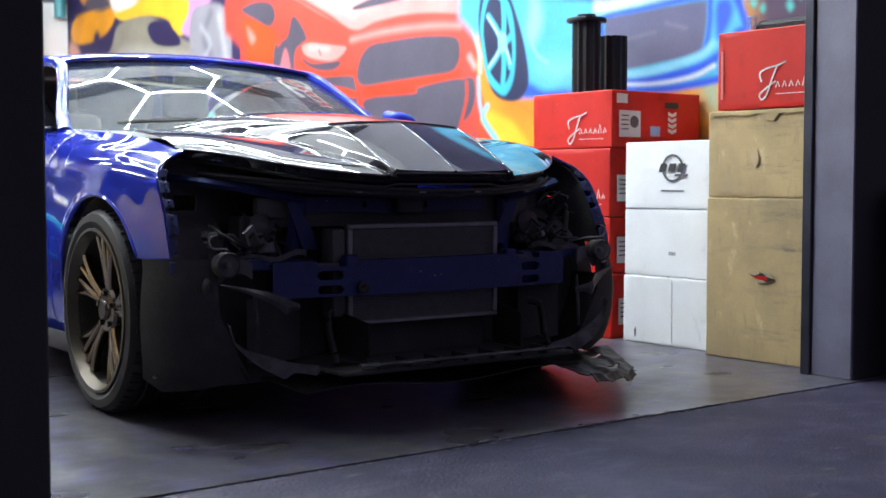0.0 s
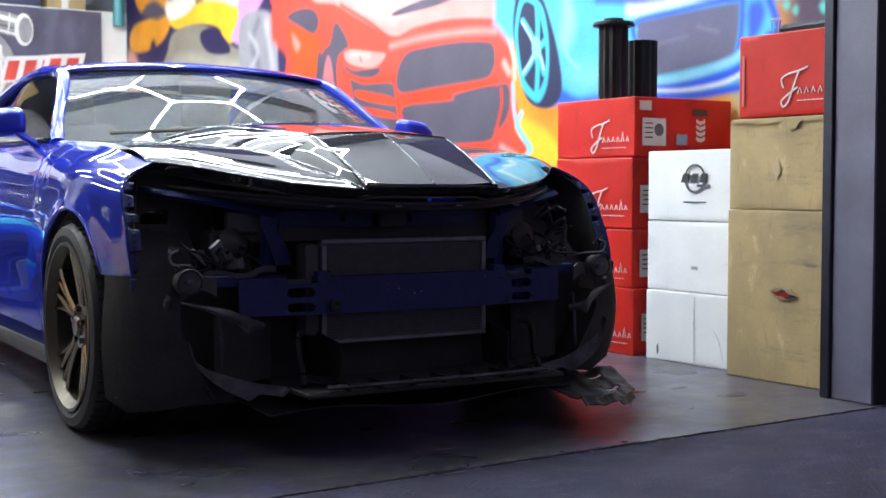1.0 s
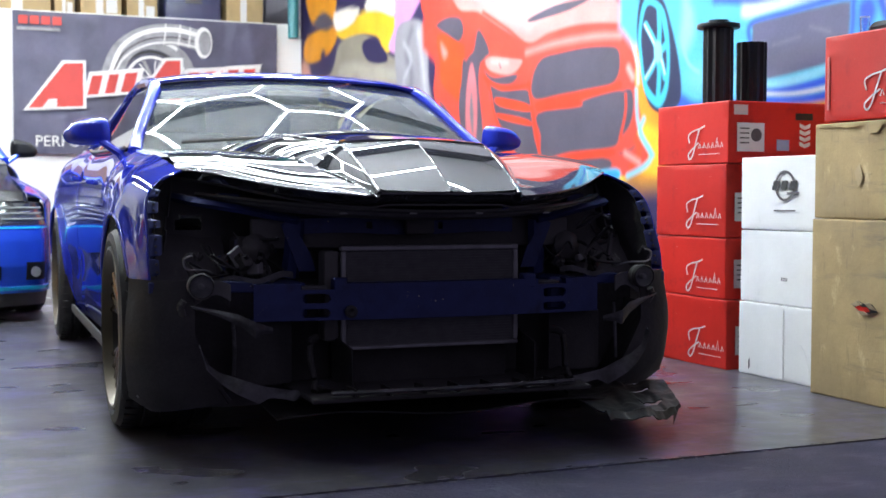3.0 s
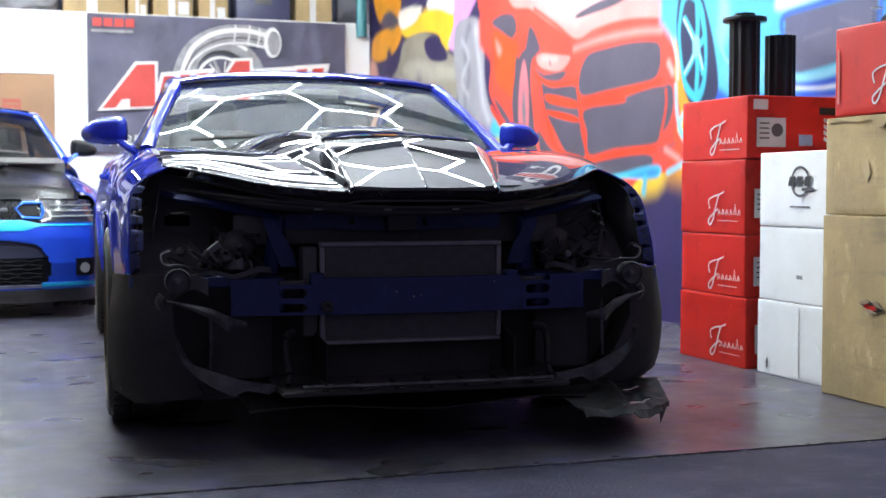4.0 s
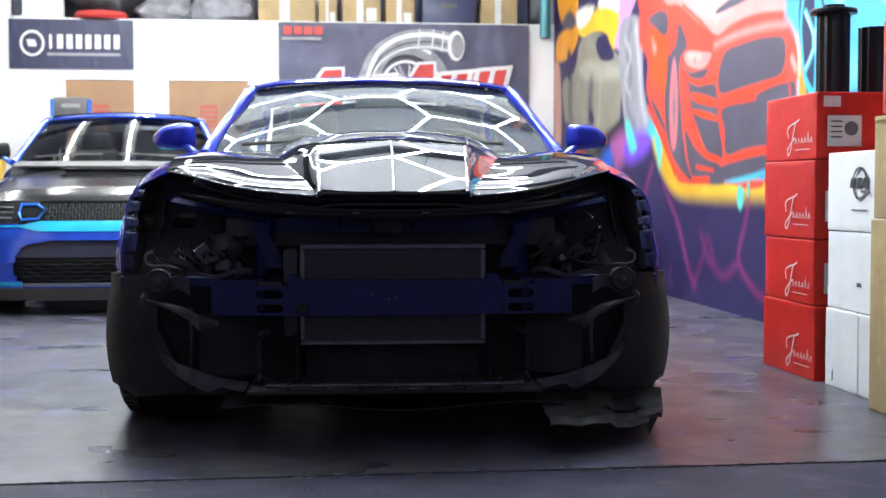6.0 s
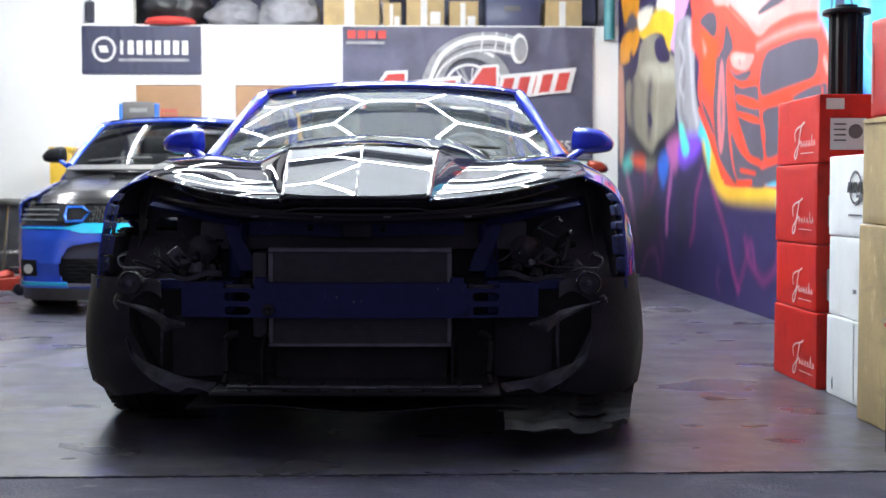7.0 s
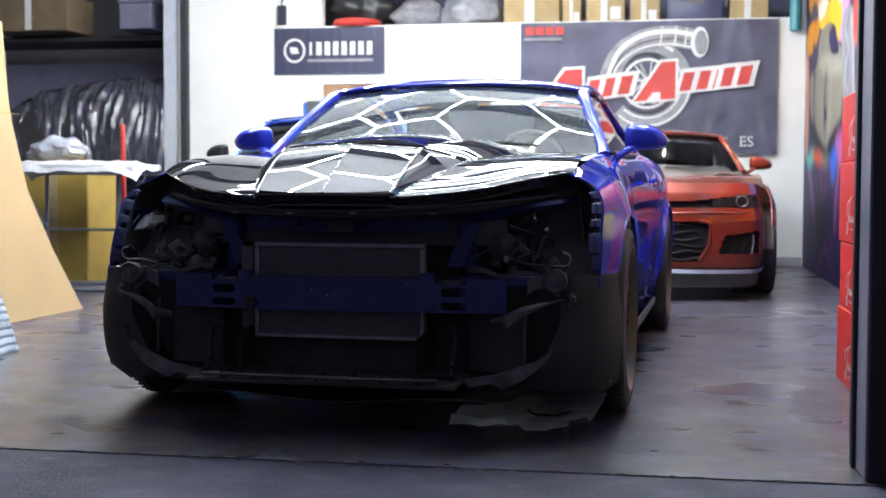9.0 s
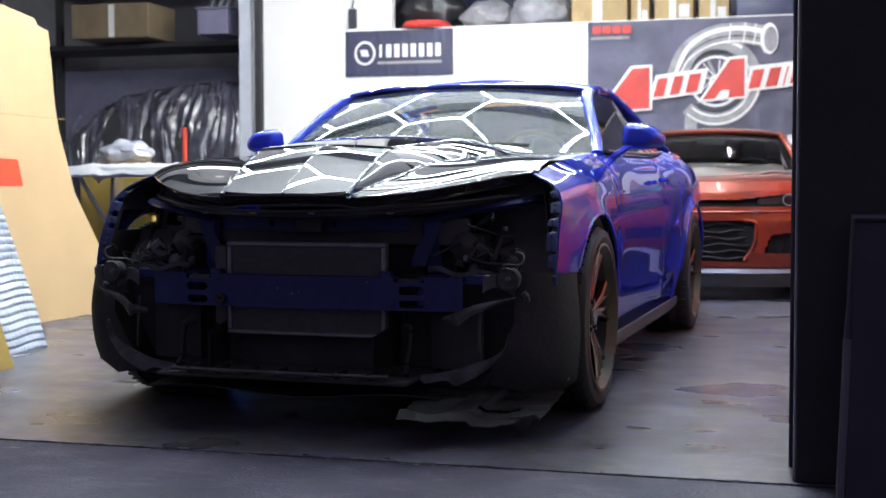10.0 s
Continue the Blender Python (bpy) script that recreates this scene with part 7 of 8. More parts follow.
B2 = thing("wall_banner", "small navy banner with a white ring and plain white bars", "banner", pose(0, 0, 0))
part("vinyl", cloth(-3.33, -2.04, 2.12, 2.64, 0.006, BACK_Y - 0.02), mat("navy_vinyl", (0.03, 0.032, 0.075), 0.5, vary=0.2), B2)
mark(B2, "ring_mark", ribbon([(-3.09 + 0.115 * math.cos(a), 2.385 + 0.125 * math.sin(a)) for a in np.linspace(0, 2 * math.pi, 30)], 0.028), on_back(0, 0, BACK_Y - 0.032), M_PRINTW)
mark(B2, "ring_bar", [(-3.13, 2.35), (-3.04, 2.35), (-3.06, 2.425), (-3.15, 2.425)], on_back(0, 0, BACK_Y - 0.032), M_PRINTW)
for k in range(8):
    mark(B2, "print_bar", rect(0.062 if k else 0.028, 0.15, -2.90 + 0.098 * k, 2.405), on_back(0, 0, BACK_Y - 0.032), M_PRINTW)
mark(B2, "print_bar", rect(0.76, 0.03, -2.555, 2.27), on_back(0, 0, BACK_Y - 0.032), M_BGREY)

# goods on the deck
rnd = random.Random(21)
def deck_box(x0, x1, y0, h):
    t = thing("storage_box", "taped brown shipping box on the storage deck", "box", pose((x0 + x1) / 2, y0 + 0.2, 2.658), "deck boxes")
    w = (x1 - x0) / 2
    part("body", box(-w, w, -0.2, 0.2, 0, h, 0.006), M_BBOX, t)
    part("tape_strip", box(-w * 0.25, w * 0.1, -0.204, -0.2005, 0.02, h - 0.02), M_LABEL, t)
    if rnd.random() > 0.3:
        part("paper_label", box(w * 0.25, w * 0.8, -0.204, -0.2005, h * 0.1, h * 0.45), M_LABEL, t, "white label")
for x0, x1, h in ((-0.72, -0.10, 0.46), (-0.06, 0.14, 0.28), (0.20, 0.62, 0.40), (0.68, 1.00, 0.30), (1.75, 2.16, 0.32)):
    deck_box(x0, x1, 9.99, h)
deck_box(-0.55, 0.0, 10.45, 0.8)
def bag(name, x, y, rx, ry, h, material, label, seed):
    b = bmesh.new()
    bmesh.ops.create_icosphere(b, subdivisions=4, radius=1.0)
    for v in b.verts:
        n = noise.noise(v.co * 1.6 + Vector((seed, 0, 0))) + 0.5 * noise.noise(v.co * 4 + Vector((0, seed, 0)))
        v.co *= 1 + 0.22 * n
        v.co = Vector((v.co.x * rx, v.co.y * ry, max(0, (v.co.z + 0.75)) / 1.75 * h))
    solo(name, b, material, label, "bag", m=pose(x, y, 2.657))
M_BAGK = mat("black_bin_liner", (0.015, 0.015, 0.018), 0.3, vary=0.3, bump=0.4, bscale=12)
M_BAGG = mat("grey_plastic_film", (0.34, 0.34, 0.37), 0.3, vary=0.4, bump=0.5, bscale=10)
bag("plastic_bag", -2.45, 10.25, 0.42, 0.28, 0.62, M_BAGK, "crumpled black plastic bag on the storage deck", 2)
bag("plastic_bag", -1.72, 10.2, 0.30, 0.25, 0.34, M_BAGG, "crumpled grey plastic bag on the storage deck", 5)
bag("plastic_bag", -1.12, 10.2, 0.36, 0.25, 0.40, M_BAGG, "crumpled grey plastic bag on the storage deck", 9)
solo("red_cap", lathe([(0.0, 0.0), (0.27, 0.0), (0.29, 0.03), (0.26, 0.08), (0.0, 0.10)], 28, "z"), M_BRED, "round red cap lying before a black bag", "cap", m=pose(-2.40, 9.965, 2.657))
for x, w, h in ((1.38, 0.30, 0.34),):
    t = thing("plastic_crate", "slate blue plastic crate on the storage deck", "crate", pose(x, 10.15, 2.657))
    mc = mat("slate_plastic", (0.05, 0.055, 0.12), 0.4, vary=0.2)
    part("body", box(-w, w, -0.2, 0.2, 0, h, 0.02, 2), mc, t)
    part("rim", box(-w - 0.015, w + 0.015, -0.215, 0.215, h - 0.002, h + 0.03, 0.01), mc, t)
    part("grip", box(-0.09, 0.09, -0.206, -0.2005, h * 0.55, h * 0.72, 0.002), M_BLACK, t, "dark hand grip")
solo("deck_sheet", sheet(lambda a, b: (-2.7 + 5.2 * a, 11.2 + 0.12 * noise.noise(Vector((a * 9, 0, b))), 2.66 + 1.3 * b), 30, 6, 0.01), mat("dark_blue_tarpaulin", (0.04, 0.042, 0.09), 0.5, vary=0.3, bump=0.3, bscale=8), "dark blue tarpaulin hung behind the stored goods", "tarpaulin")
solo("pipe", sweep([(2.42, 9.70, 2.5), (2.42, 9.70, CEIL_Z)], 0.06, 12), mat("teal_pipe", (0.05, 0.26, 0.30), 0.4), "teal painted pipe rising in the corner", "pipe")
w = thing("wall_fitting", "small dark cable fitting high on the white wall", "fitting", pose(-3.24, BACK_Y - 0.001, 2.78))
part("body", box(-0.05, 0.05, -0.05, 0, -0.10, 0.12, 0.008), M_STEEL, w)
part("cable", sweep(spline([(0, -0.03, 0.12), (0.03, -0.04, 0.4), (-0.01, -0.03, 0.8)], 6), 0.010, 6), M_WIRE, w)
# portable case on a pedestal behind the sedan
t = thing("portable_speaker", "black and blue portable case standing on a stool", "speaker", pose(-2.585, 9.2, 1.51))
part("case", box(-0.18, 0.18, -0.12, 0.12, 0.0, 0.26, 0.03, 3), M_BLACK, t)
part("side_trim", box(-0.20, -0.165, -0.125, -0.02, 0.0, 0.24, 0.01), mat("bright_blue_trim", (0.03, 0.16, 0.60), 0.4), t, "bright blue side trim")
part("side_trim", box(0.165, 0.20, -0.125, -0.02, 0.0, 0.24, 0.01), bpy.data.materials["bright_blue_trim"], t, "bright blue side trim")
part("badge_plate", box(-0.09, 0.09, -0.126, -0.121, 0.15, 0.19, 0.002), M_GREYP, t)
s_ = thing("work_pedestal", "plain grey pedestal under a portable case", "pedestal", pose(-2.585, 9.2, 0))
part("top", box(-0.22, 0.22, -0.2, 0.2, 1.48, 1.508, 0.004), M_GREYP, s_)
for sx in (-0.19, 0.19):
    for sy in (-0.17, 0.17):
        part("leg", box(sx - 0.015, sx + 0.015, sy - 0.015, sy + 0.015, 0, 1.48), M_STEEL, s_)

yb = thing("yellow_bin", "tall yellow plastic bin standing near the office wall", "bin", pose(-3.39, 9.2, 0))
part("body", box(-0.115, 0.115, -0.12, 0.12, 0.0, 1.24, 0.012, 2), mat("yellow_plastic", (0.62, 0.40, 0.04), 0.45, vary=0.2), yb)
part("lid", box(-0.125, 0.125, -0.13, 0.13, 1.242, 1.30, 0.012, 2), bpy.data.materials["yellow_plastic"], yb)

# ---- cars parked at the back ----
def nose(x, z, front, sweep_back, width, stretch=1.0):
    """Front fascia: distance forward of the axle at half-width x and height z."""
    k = abs(x) / width
    return -front + sweep_back * k ** 2.6 + 0.10 * max(0, (z - 0.45) / 0.4) ** 2 + 0.06 * max(0, (0.30 - z) / 0.2)


M_RED = mat("copper_red_paint", (0.27, 0.034, 0.012), 0.30, 0.5, vary=0.15, coat=1.0)
M_DARKLAMP = mat("smoked_lamp", (0.012, 0.012, 0.014), 0.30, vary=0.3, spec=0.25)
M_HOODG = mat("weathered_dark_hood", (0.17, 0.17, 0.155), 0.30, vary=0.35, scale=3, coat=0.6)
M_GRILLE = mat("black_mesh_grille", (0.012, 0.012, 0.014), 0.6, vary=0.3, spec=0.2)
M_DARKWHEEL = mat("black_wheel_metal", (0.03, 0.03, 0.032), 0.35, 0.7, vary=0.2)
M_SATIN = mat("satin_black_wrap", (0.010, 0.010, 0.012), 0.20, vary=0.3, scale=3, spec=0.3)
M_SILV = mat("grey_splitter", (0.22, 0.23, 0.30), 0.4, 0.3, vary=0.2)
M_CHGB = mat("electric_blue_wrap", (0.028, 0.105, 0.74), 0.26, 0.35, vary=0.15, coat=1.0)
M_FANG = mat("azure_wrap", (0.03, 0.22, 0.90), 0.28, 0.2, vary=0.4, scale=3, coat=1.0)
M_CYAN = mat("turquoise_wrap", (0.03, 0.60, 0.95), 0.25, 0.15, vary=0.25, scale=2, coat=1.0)


def plain_hood(parent, material, front, z0, z1, w=0.76, bulge=0.03, label=""):
    def f(a, b):
        x = (2 * a - 1) * w
        v = -front + 0.34 * (abs(x) / w) ** 2.6 + (0.60 + front - 0.34 * (abs(x) / w) ** 2.6) * b
        ax = abs(x) / w
        return (x, v, z0 + (z1 - z0) * b ** 0.75 + 0.02 * (1 - b) * ax ** 2 + bulge * math.exp(-(ax / 0.42) ** 4) * min(1, b * 3) + 0.02 * math.exp(-((ax - 0.85) / 0.12) ** 2))
    return part("hood", sheet(f, 36, 20, 0.006), material, parent, label, 30)


# copper red coupe
RC = thing("sports_coupe", "copper red two-door coupe with a dark hood, parked", "car", pose(0.99, 6.12, 0, 0, 0, 1.0))
coupe_body(RC, M_RED, M_DARKWHEEL, 0.95, M_SIDEGLASS)
P = (0.93, 0.42, 0.90)


def coupe_front(u, z, back=0.0):
    """The rounded front: u runs round the nose from side to side."""
    x = 0.89 * math.sin(u * 1.42) / math.sin(1.42) * (1 - 0.09 * max(0, z - 0.60) / 0.27 - 0.03 * max(0, 0.4 - z) / 0.15)
    y = nose(0.86 * u, min(z, 0.80) * 0.86, *P) + 0.48 * max(0, abs(u) - 0.70) ** 1.5 / 0.3 ** 1.5 + 0.5 * max(0, z - 0.80)
    return (x * (1 - 0.1 * back), y + back, z)


Z0, Z1 = 0.250, 0.868
def coupe_openings(a, b):
    u, z = 2 * a - 1, Z0 + (Z1 - Z0) * b
    x = abs(coupe_front(u, z)[0])
    if 0.690 < z < 0.742 + 0.11 * max(0, x - 0.30) and x < 0.80:
        return True
    if 0.290 < z < 0.585 and x < 0.42 - 0.55 * max(0, 0.41 - z) - 0.35 * max(0, z - 0.53):
        return True
    return 0.345 < z < 0.470 + 0.16 * max(0, x - 0.45) and 0.470 + 0.40 * (z - 0.345) < x < 0.79


cover = part("bumper_cover", sheet(lambda a, b: coupe_front(2 * a - 1, Z0 + (Z1 - Z0) * b), 120, 62, 0.010, None, coupe_openings), M_RED, RC)
part("grille_backing", sheet(lambda a, b: coupe_front(0.96 * (2 * a - 1), 0.26 + 0.51 * b, 0.045), 40, 12, 0.008), M_GRILLE, RC, "black grille backing")
for k in range(6):
    z = 0.315 + 0.048 * k
    part("grille_bar", sweep([(x, nose(x, z, *P) + 0.022 + 0.010 * math.sin(30 * x + k), z + 0.010 * math.sin(22 * x + 2 * k)) for x in np.linspace(-0.38, 0.38, 26)], 0.010, 6), M_GRILLE, RC)
part("hood_nose", sheet(lambda a, b: (0.84 * (2 * a - 1), coupe_front(0.90 * (2 * a - 1), Z1)[1] + 0.004 + 0.42 * b, Z1 - 0.002 + 0.072 * b ** 0.7 + 0.012 * math.sin(b * 3.1) * abs(2 * a - 1)), 30, 10, 0.008), M_RED, RC)
plain_hood(RC, M_HOODG, 0.62, 0.915, 1.005, 0.62, 0.030, "dark weathered hood panel")
for s in (-1, 1):
    part("hood_vent", sheet(lambda a, b: (s * (0.10 + 0.20 * a), -0.20 + 0.17 * b + 0.05 * a, 1.002 + 0.010 * b), 6, 4, 0.008), M_HOODG, RC)
    lamp = part("headlight", sheet(lambda a, b: coupe_front(s * (0.37 + 0.34 * a), 0.692 + (0.050 + 0.045 * a) * b, 0.008), 12, 4, 0.006), M_DARKLAMP, RC, "dark slim headlight")
    part("light_ring", lathe([(0.034, 0), (0.040, -0.006), (0.045, 0.004)], 24, "z", None, pose(s * 0.645, coupe_front(0.55, 0.73)[1] - 0.004, 0.737, -90)), M_FIN, lamp, "dim grey light ring")
    part("light_brow", sweep([coupe_front(s * (0.37 + 0.34 * k / 6), 0.705 + 0.014 * k / 6, -0.002) for k in range(7)], 0.004, 6), M_DARKLAMP, lamp)
    part("intake_trim", sweep([coupe_front(s * 0.665, 0.355, 0.006), coupe_front(s * 0.672, 0.43, 0.004), coupe_front(s * 0.668, 0.49, 0.006)], 0.006, 6), M_SILV, RC, "pale vertical trim")
    for k in range(3):
        part("intake_bar", sweep([coupe_front(s * (0.42 + 0.08 * k), 0.35, 0.03), coupe_front(s * (0.45 + 0.08 * k), 0.48, 0.03)], 0.006, 6), M_GRILLE, RC)
part("splitter", sheet(lambda a, b: (lambda p: (p[0] * 1.01, p[1] - 0.03 + 0.02 * b, p[2]))(coupe_front(0.98 * (2 * a - 1), 0.208 + 0.030 * b)), 50, 3, 0.012), M_SILV, RC, "grey front splitter")
part("under_lip", sheet(lambda a, b: coupe_front(0.90 * (2 * a - 1), 0.10 + 0.115 * b, 0.05), 30, 3, 0.01), M_BLACK, RC)
part("bumper_fold", sweep([coupe_front(u, 0.648 + 0.012 * abs(u), 0.004) for u in np.linspace(-0.62, 0.62, 30)], 0.016, 8, flat=0.6), M_RED, RC)
for s in (-1, 1):
    part("grille_frame", sweep(spline([coupe_front(s * 0.27, 0.592, 0.004), coupe_front(s * 0.335, 0.575, 0.004), coupe_front(s * 0.338, 0.50, 0.004), coupe_front(s * 0.325, 0.40, 0.004), coupe_front(s * 0.275, 0.300, 0.004)], 5), 0.013, 8), M_RED, RC)
part("nose_core", box(-0.74, 0.74, -0.42, -0.36, 0.15, 0.74), M_BLACK, RC)

# blue sedan with a black hood
SD = thing("muscle_sedan", "blue sedan with black hood and turquoise front band, parked", "car", pose(-1.62, 5.24, 0, 0, 0, 3.0))
SD.scale = (0.985, 1.04, 1.06)
coupe_body(SD, M_CHGB, M_DARKWHEEL, 0.95, M_SIDEGLASS)
# the sedan's cabin sits further forward than the coupe's, with black mirrors
for ob in SD.children:
    if ob.name.split(".")[0] in ("windscreen", "roof_panel", "pillar_rail", "side_window", "window_trim", "mirror", "wiper", "cowl_panel", "dashboard", "steering_wheel", "inspection_mirror", "firewall"):
        ob.location.y -= 0.40
        if ob.name.startswith("mirror"):
            ob.data.materials[0] = M_GRILLE
            ob["label"] = "black door mirror"
for ob in list(SD.children):
    if ob.name.split(".")[0] == "fender":
        bpy.data.objects.remove(ob)
SK = Vector((1 / 0.985, 1 / 1.04, 1 / 1.06))


def on_sedan(x, y, z):
    """Metres from the front axle to the sedan's own scale."""
    return (x * SK.x, y * SK.y, z * SK.z)


def sedan_front(u, z, back=0.0):
    """The rounded front: u runs round the nose from arch to arch."""
    k = abs(u)
    x = 0.93 * math.sin(u * 1.40) / math.sin(1.40)
    y = -1.03 + 0.26 * abs(x / 0.93) ** 3 + 0.36 * max(0, k - 0.72) ** 1.5 / 0.28 ** 1.5 + 0.09 * max(0, (z - 0.50) / 0.25) ** 1.5 + 0.05 * max(0, 0.35 - z) / 0.15
    return Vector((x * (1 - 0.04 * max(0, z - 0.6) / 0.15), y + back, z))


def u_of(x):
    return math.asin(max(-1, min(1, x / 0.93 * math.sin(1.40)))) / 1.40


def front_patch(name, x0, x1, low, high, material, proud=0.0, label="", parent=None, nu=24, nv=8, thick=0.006, skip=None):
    """A skin on the sedan's front between two heights, each a number or a function of x."""
    def f(a, b):
        x = x0 + (x1 - x0) * a
        lo, hi = (low(x) if callable(low) else low), (high(x) if callable(high) else high)
        return on_sedan(*sedan_front(u_of(x), lo + (hi - lo) * b, -proud))
    return part(name, sheet(f, nu, nv, thick, None, skip), material, parent or SD, label)


def ease(x, x0, x1):
    t = min(1, max(0, (abs(x) - x0) / (x1 - x0)))
    return t * t * (3 - 2 * t)


def mouth(a, b):
    x, z = abs(sedan_front(2 * a - 1, 0.3).x), 0.185 + 0.405 * b
    wide = curve([(0.18, 0.49), (0.26, 0.545), (0.34, 0.55), (0.42, 0.51), (0.48, 0.44), (0.512, 0.30)], z)
    return 0.215 < z < 0.512 and x < wide


def cover_top(x):
    return 0.552 + 0.028 * ease(x, 0.38, 0.52)


part("bumper_cover", sheet(lambda a, b: on_sedan(*sedan_front(2 * a - 1, 0.185 + (cover_top(sedan_front(2 * a - 1, 0.3).x) + 0.02 - 0.185) * b)), 120, 56, 0.008, None, mouth), M_CHGB, SD)
front_patch("bumper_band", -0.88, 0.88, lambda x: cover_top(x) + 0.002, lambda x: cover_top(x) + 0.068 - 0.056 * ease(x, 0.38, 0.52), M_CYAN, 0.008, "bright turquoise bumper band", nu=80)
front_patch("upper_grille", -0.46, 0.46, 0.60, 0.748, M_GRILLE, -0.012, "black honeycomb grille", nu=30)
for r in range(4):
    for k in range(17):
        x, z = -0.335 + 0.042 * k + 0.021 * (r % 2), 0.638 + 0.026 * r
        p = sedan_front(u_of(x), z, -0.006)
        part("grille_cell", lathe([(0.010, -0.006), (0.014, -0.006), (0.014, 0.004)], 6, "z", None, pose(*on_sedan(*p), -90)), M_BLACK, SD)
p = sedan_front(u_of(0.23), 0.682)
part("grille_badge", box(0.16 * SK.x, 0.30 * SK.x, (p.y - 0.03) * SK.y, (p.y - 0.018) * SK.y, 0.670 * SK.z, 0.694 * SK.z, 0.003), M_GREYP, SD, "pale bar badge")
front_patch("bumper_skin", -0.57, 0.57, 0.385, 0.53, mat("matt_navy_skin", (0.03, 0.032, 0.06), 0.5, vary=0.2), -0.02)
front_patch("lower_grille", -0.57, 0.57, 0.20, 0.39, M_GRILLE, -0.035, "black lower grille")
for k in range(6):
    z = 0.235 + 0.026 * k
    part("grille_bar", sweep([on_sedan(*sedan_front(u_of(x), z + 0.006 * math.sin(50 * x + 3 * k), 0.026)) for x in np.linspace(-0.5, 0.5, 40)], 0.004, 5), M_GRILLE, SD)
front_patch("splitter", -0.60, 0.60, 0.196, 0.216, M_SILV, 0.012, "thin grey splitter edge", nu=30, nv=3)
front_patch("under_lip", -0.86, 0.86, 0.10, 0.195, M_BLACK, -0.04, nu=40)
part("nose_core", box(-0.80, 0.80, -0.66, -0.58, 0.14, 0.66), M_BLACK, SD)


def hood_height(x, y):
    return float(np.interp(y, (-1.02, -0.95, -0.84, -0.30, 0.20, 0.46), (0.748, 0.790, 0.838, 0.918, 0.975, 1.0))) - 0.045 * min(1, abs(x) / 0.74) ** 4 + 0.014 * math.exp(-(x / 0.36) ** 4) * min(1, max(0, (y + 0.9) / 0.4))


def hood_skin(a, b):
    x = 0.74 * (2 * a - 1)
    y0 = sedan_front(u_of(x), 0.745).y
    y = y0 + (0.46 - y0) * b ** 1.2
    rise = 0.045 * (abs(x) / 0.74) ** 4 * math.exp(-(y - y0) / 0.08)
    return on_sedan(x, y, max(0.748, hood_height(x, y - (y0 + 1.02) * (1 - b)) + rise * 0.5))


part("hood", sheet(hood_skin, 40, 40, 0.006), M_SATIN, SD, "satin black hood with a scoop", 30)
part("roof_wrap", sheet(lambda a, b: ((2 * a - 1) * 0.57, 0.96 + 0.95 * b, 1.362 - 0.034 * (2 * a - 1) ** 2 - 0.03 * (b - 0.3) ** 2), 16, 8, 0.003), M_SATIN, SD, "black roof wrap")
sc = part("hood_scoop", sheet(lambda a, b: on_sedan((2 * a - 1) * (0.24 + 0.10 * b), -0.42 + 0.16 * b, 0.905 + 0.020 * b), 10, 6, 0.008), M_SATIN, SD, "raised scoop ramp")
part("scoop_mouth", sheet(lambda a, b: on_sedan((2 * a - 1) * (0.33 - 0.05 * (1 - b)), -0.262 + 0.02 * b, 0.925 + 0.042 * b), 8, 2, 0.006), M_GRILLE, sc, "dark scoop mouth")
part("scoop_roof", sheet(lambda a, b: on_sedan((2 * a - 1) * (0.35 - 0.07 * b), -0.268 + 0.42 * b, 0.968 + 0.012 * b + 0.006 * math.sin(b * 3.1)), 12, 6, 0.008), M_SATIN, sc)
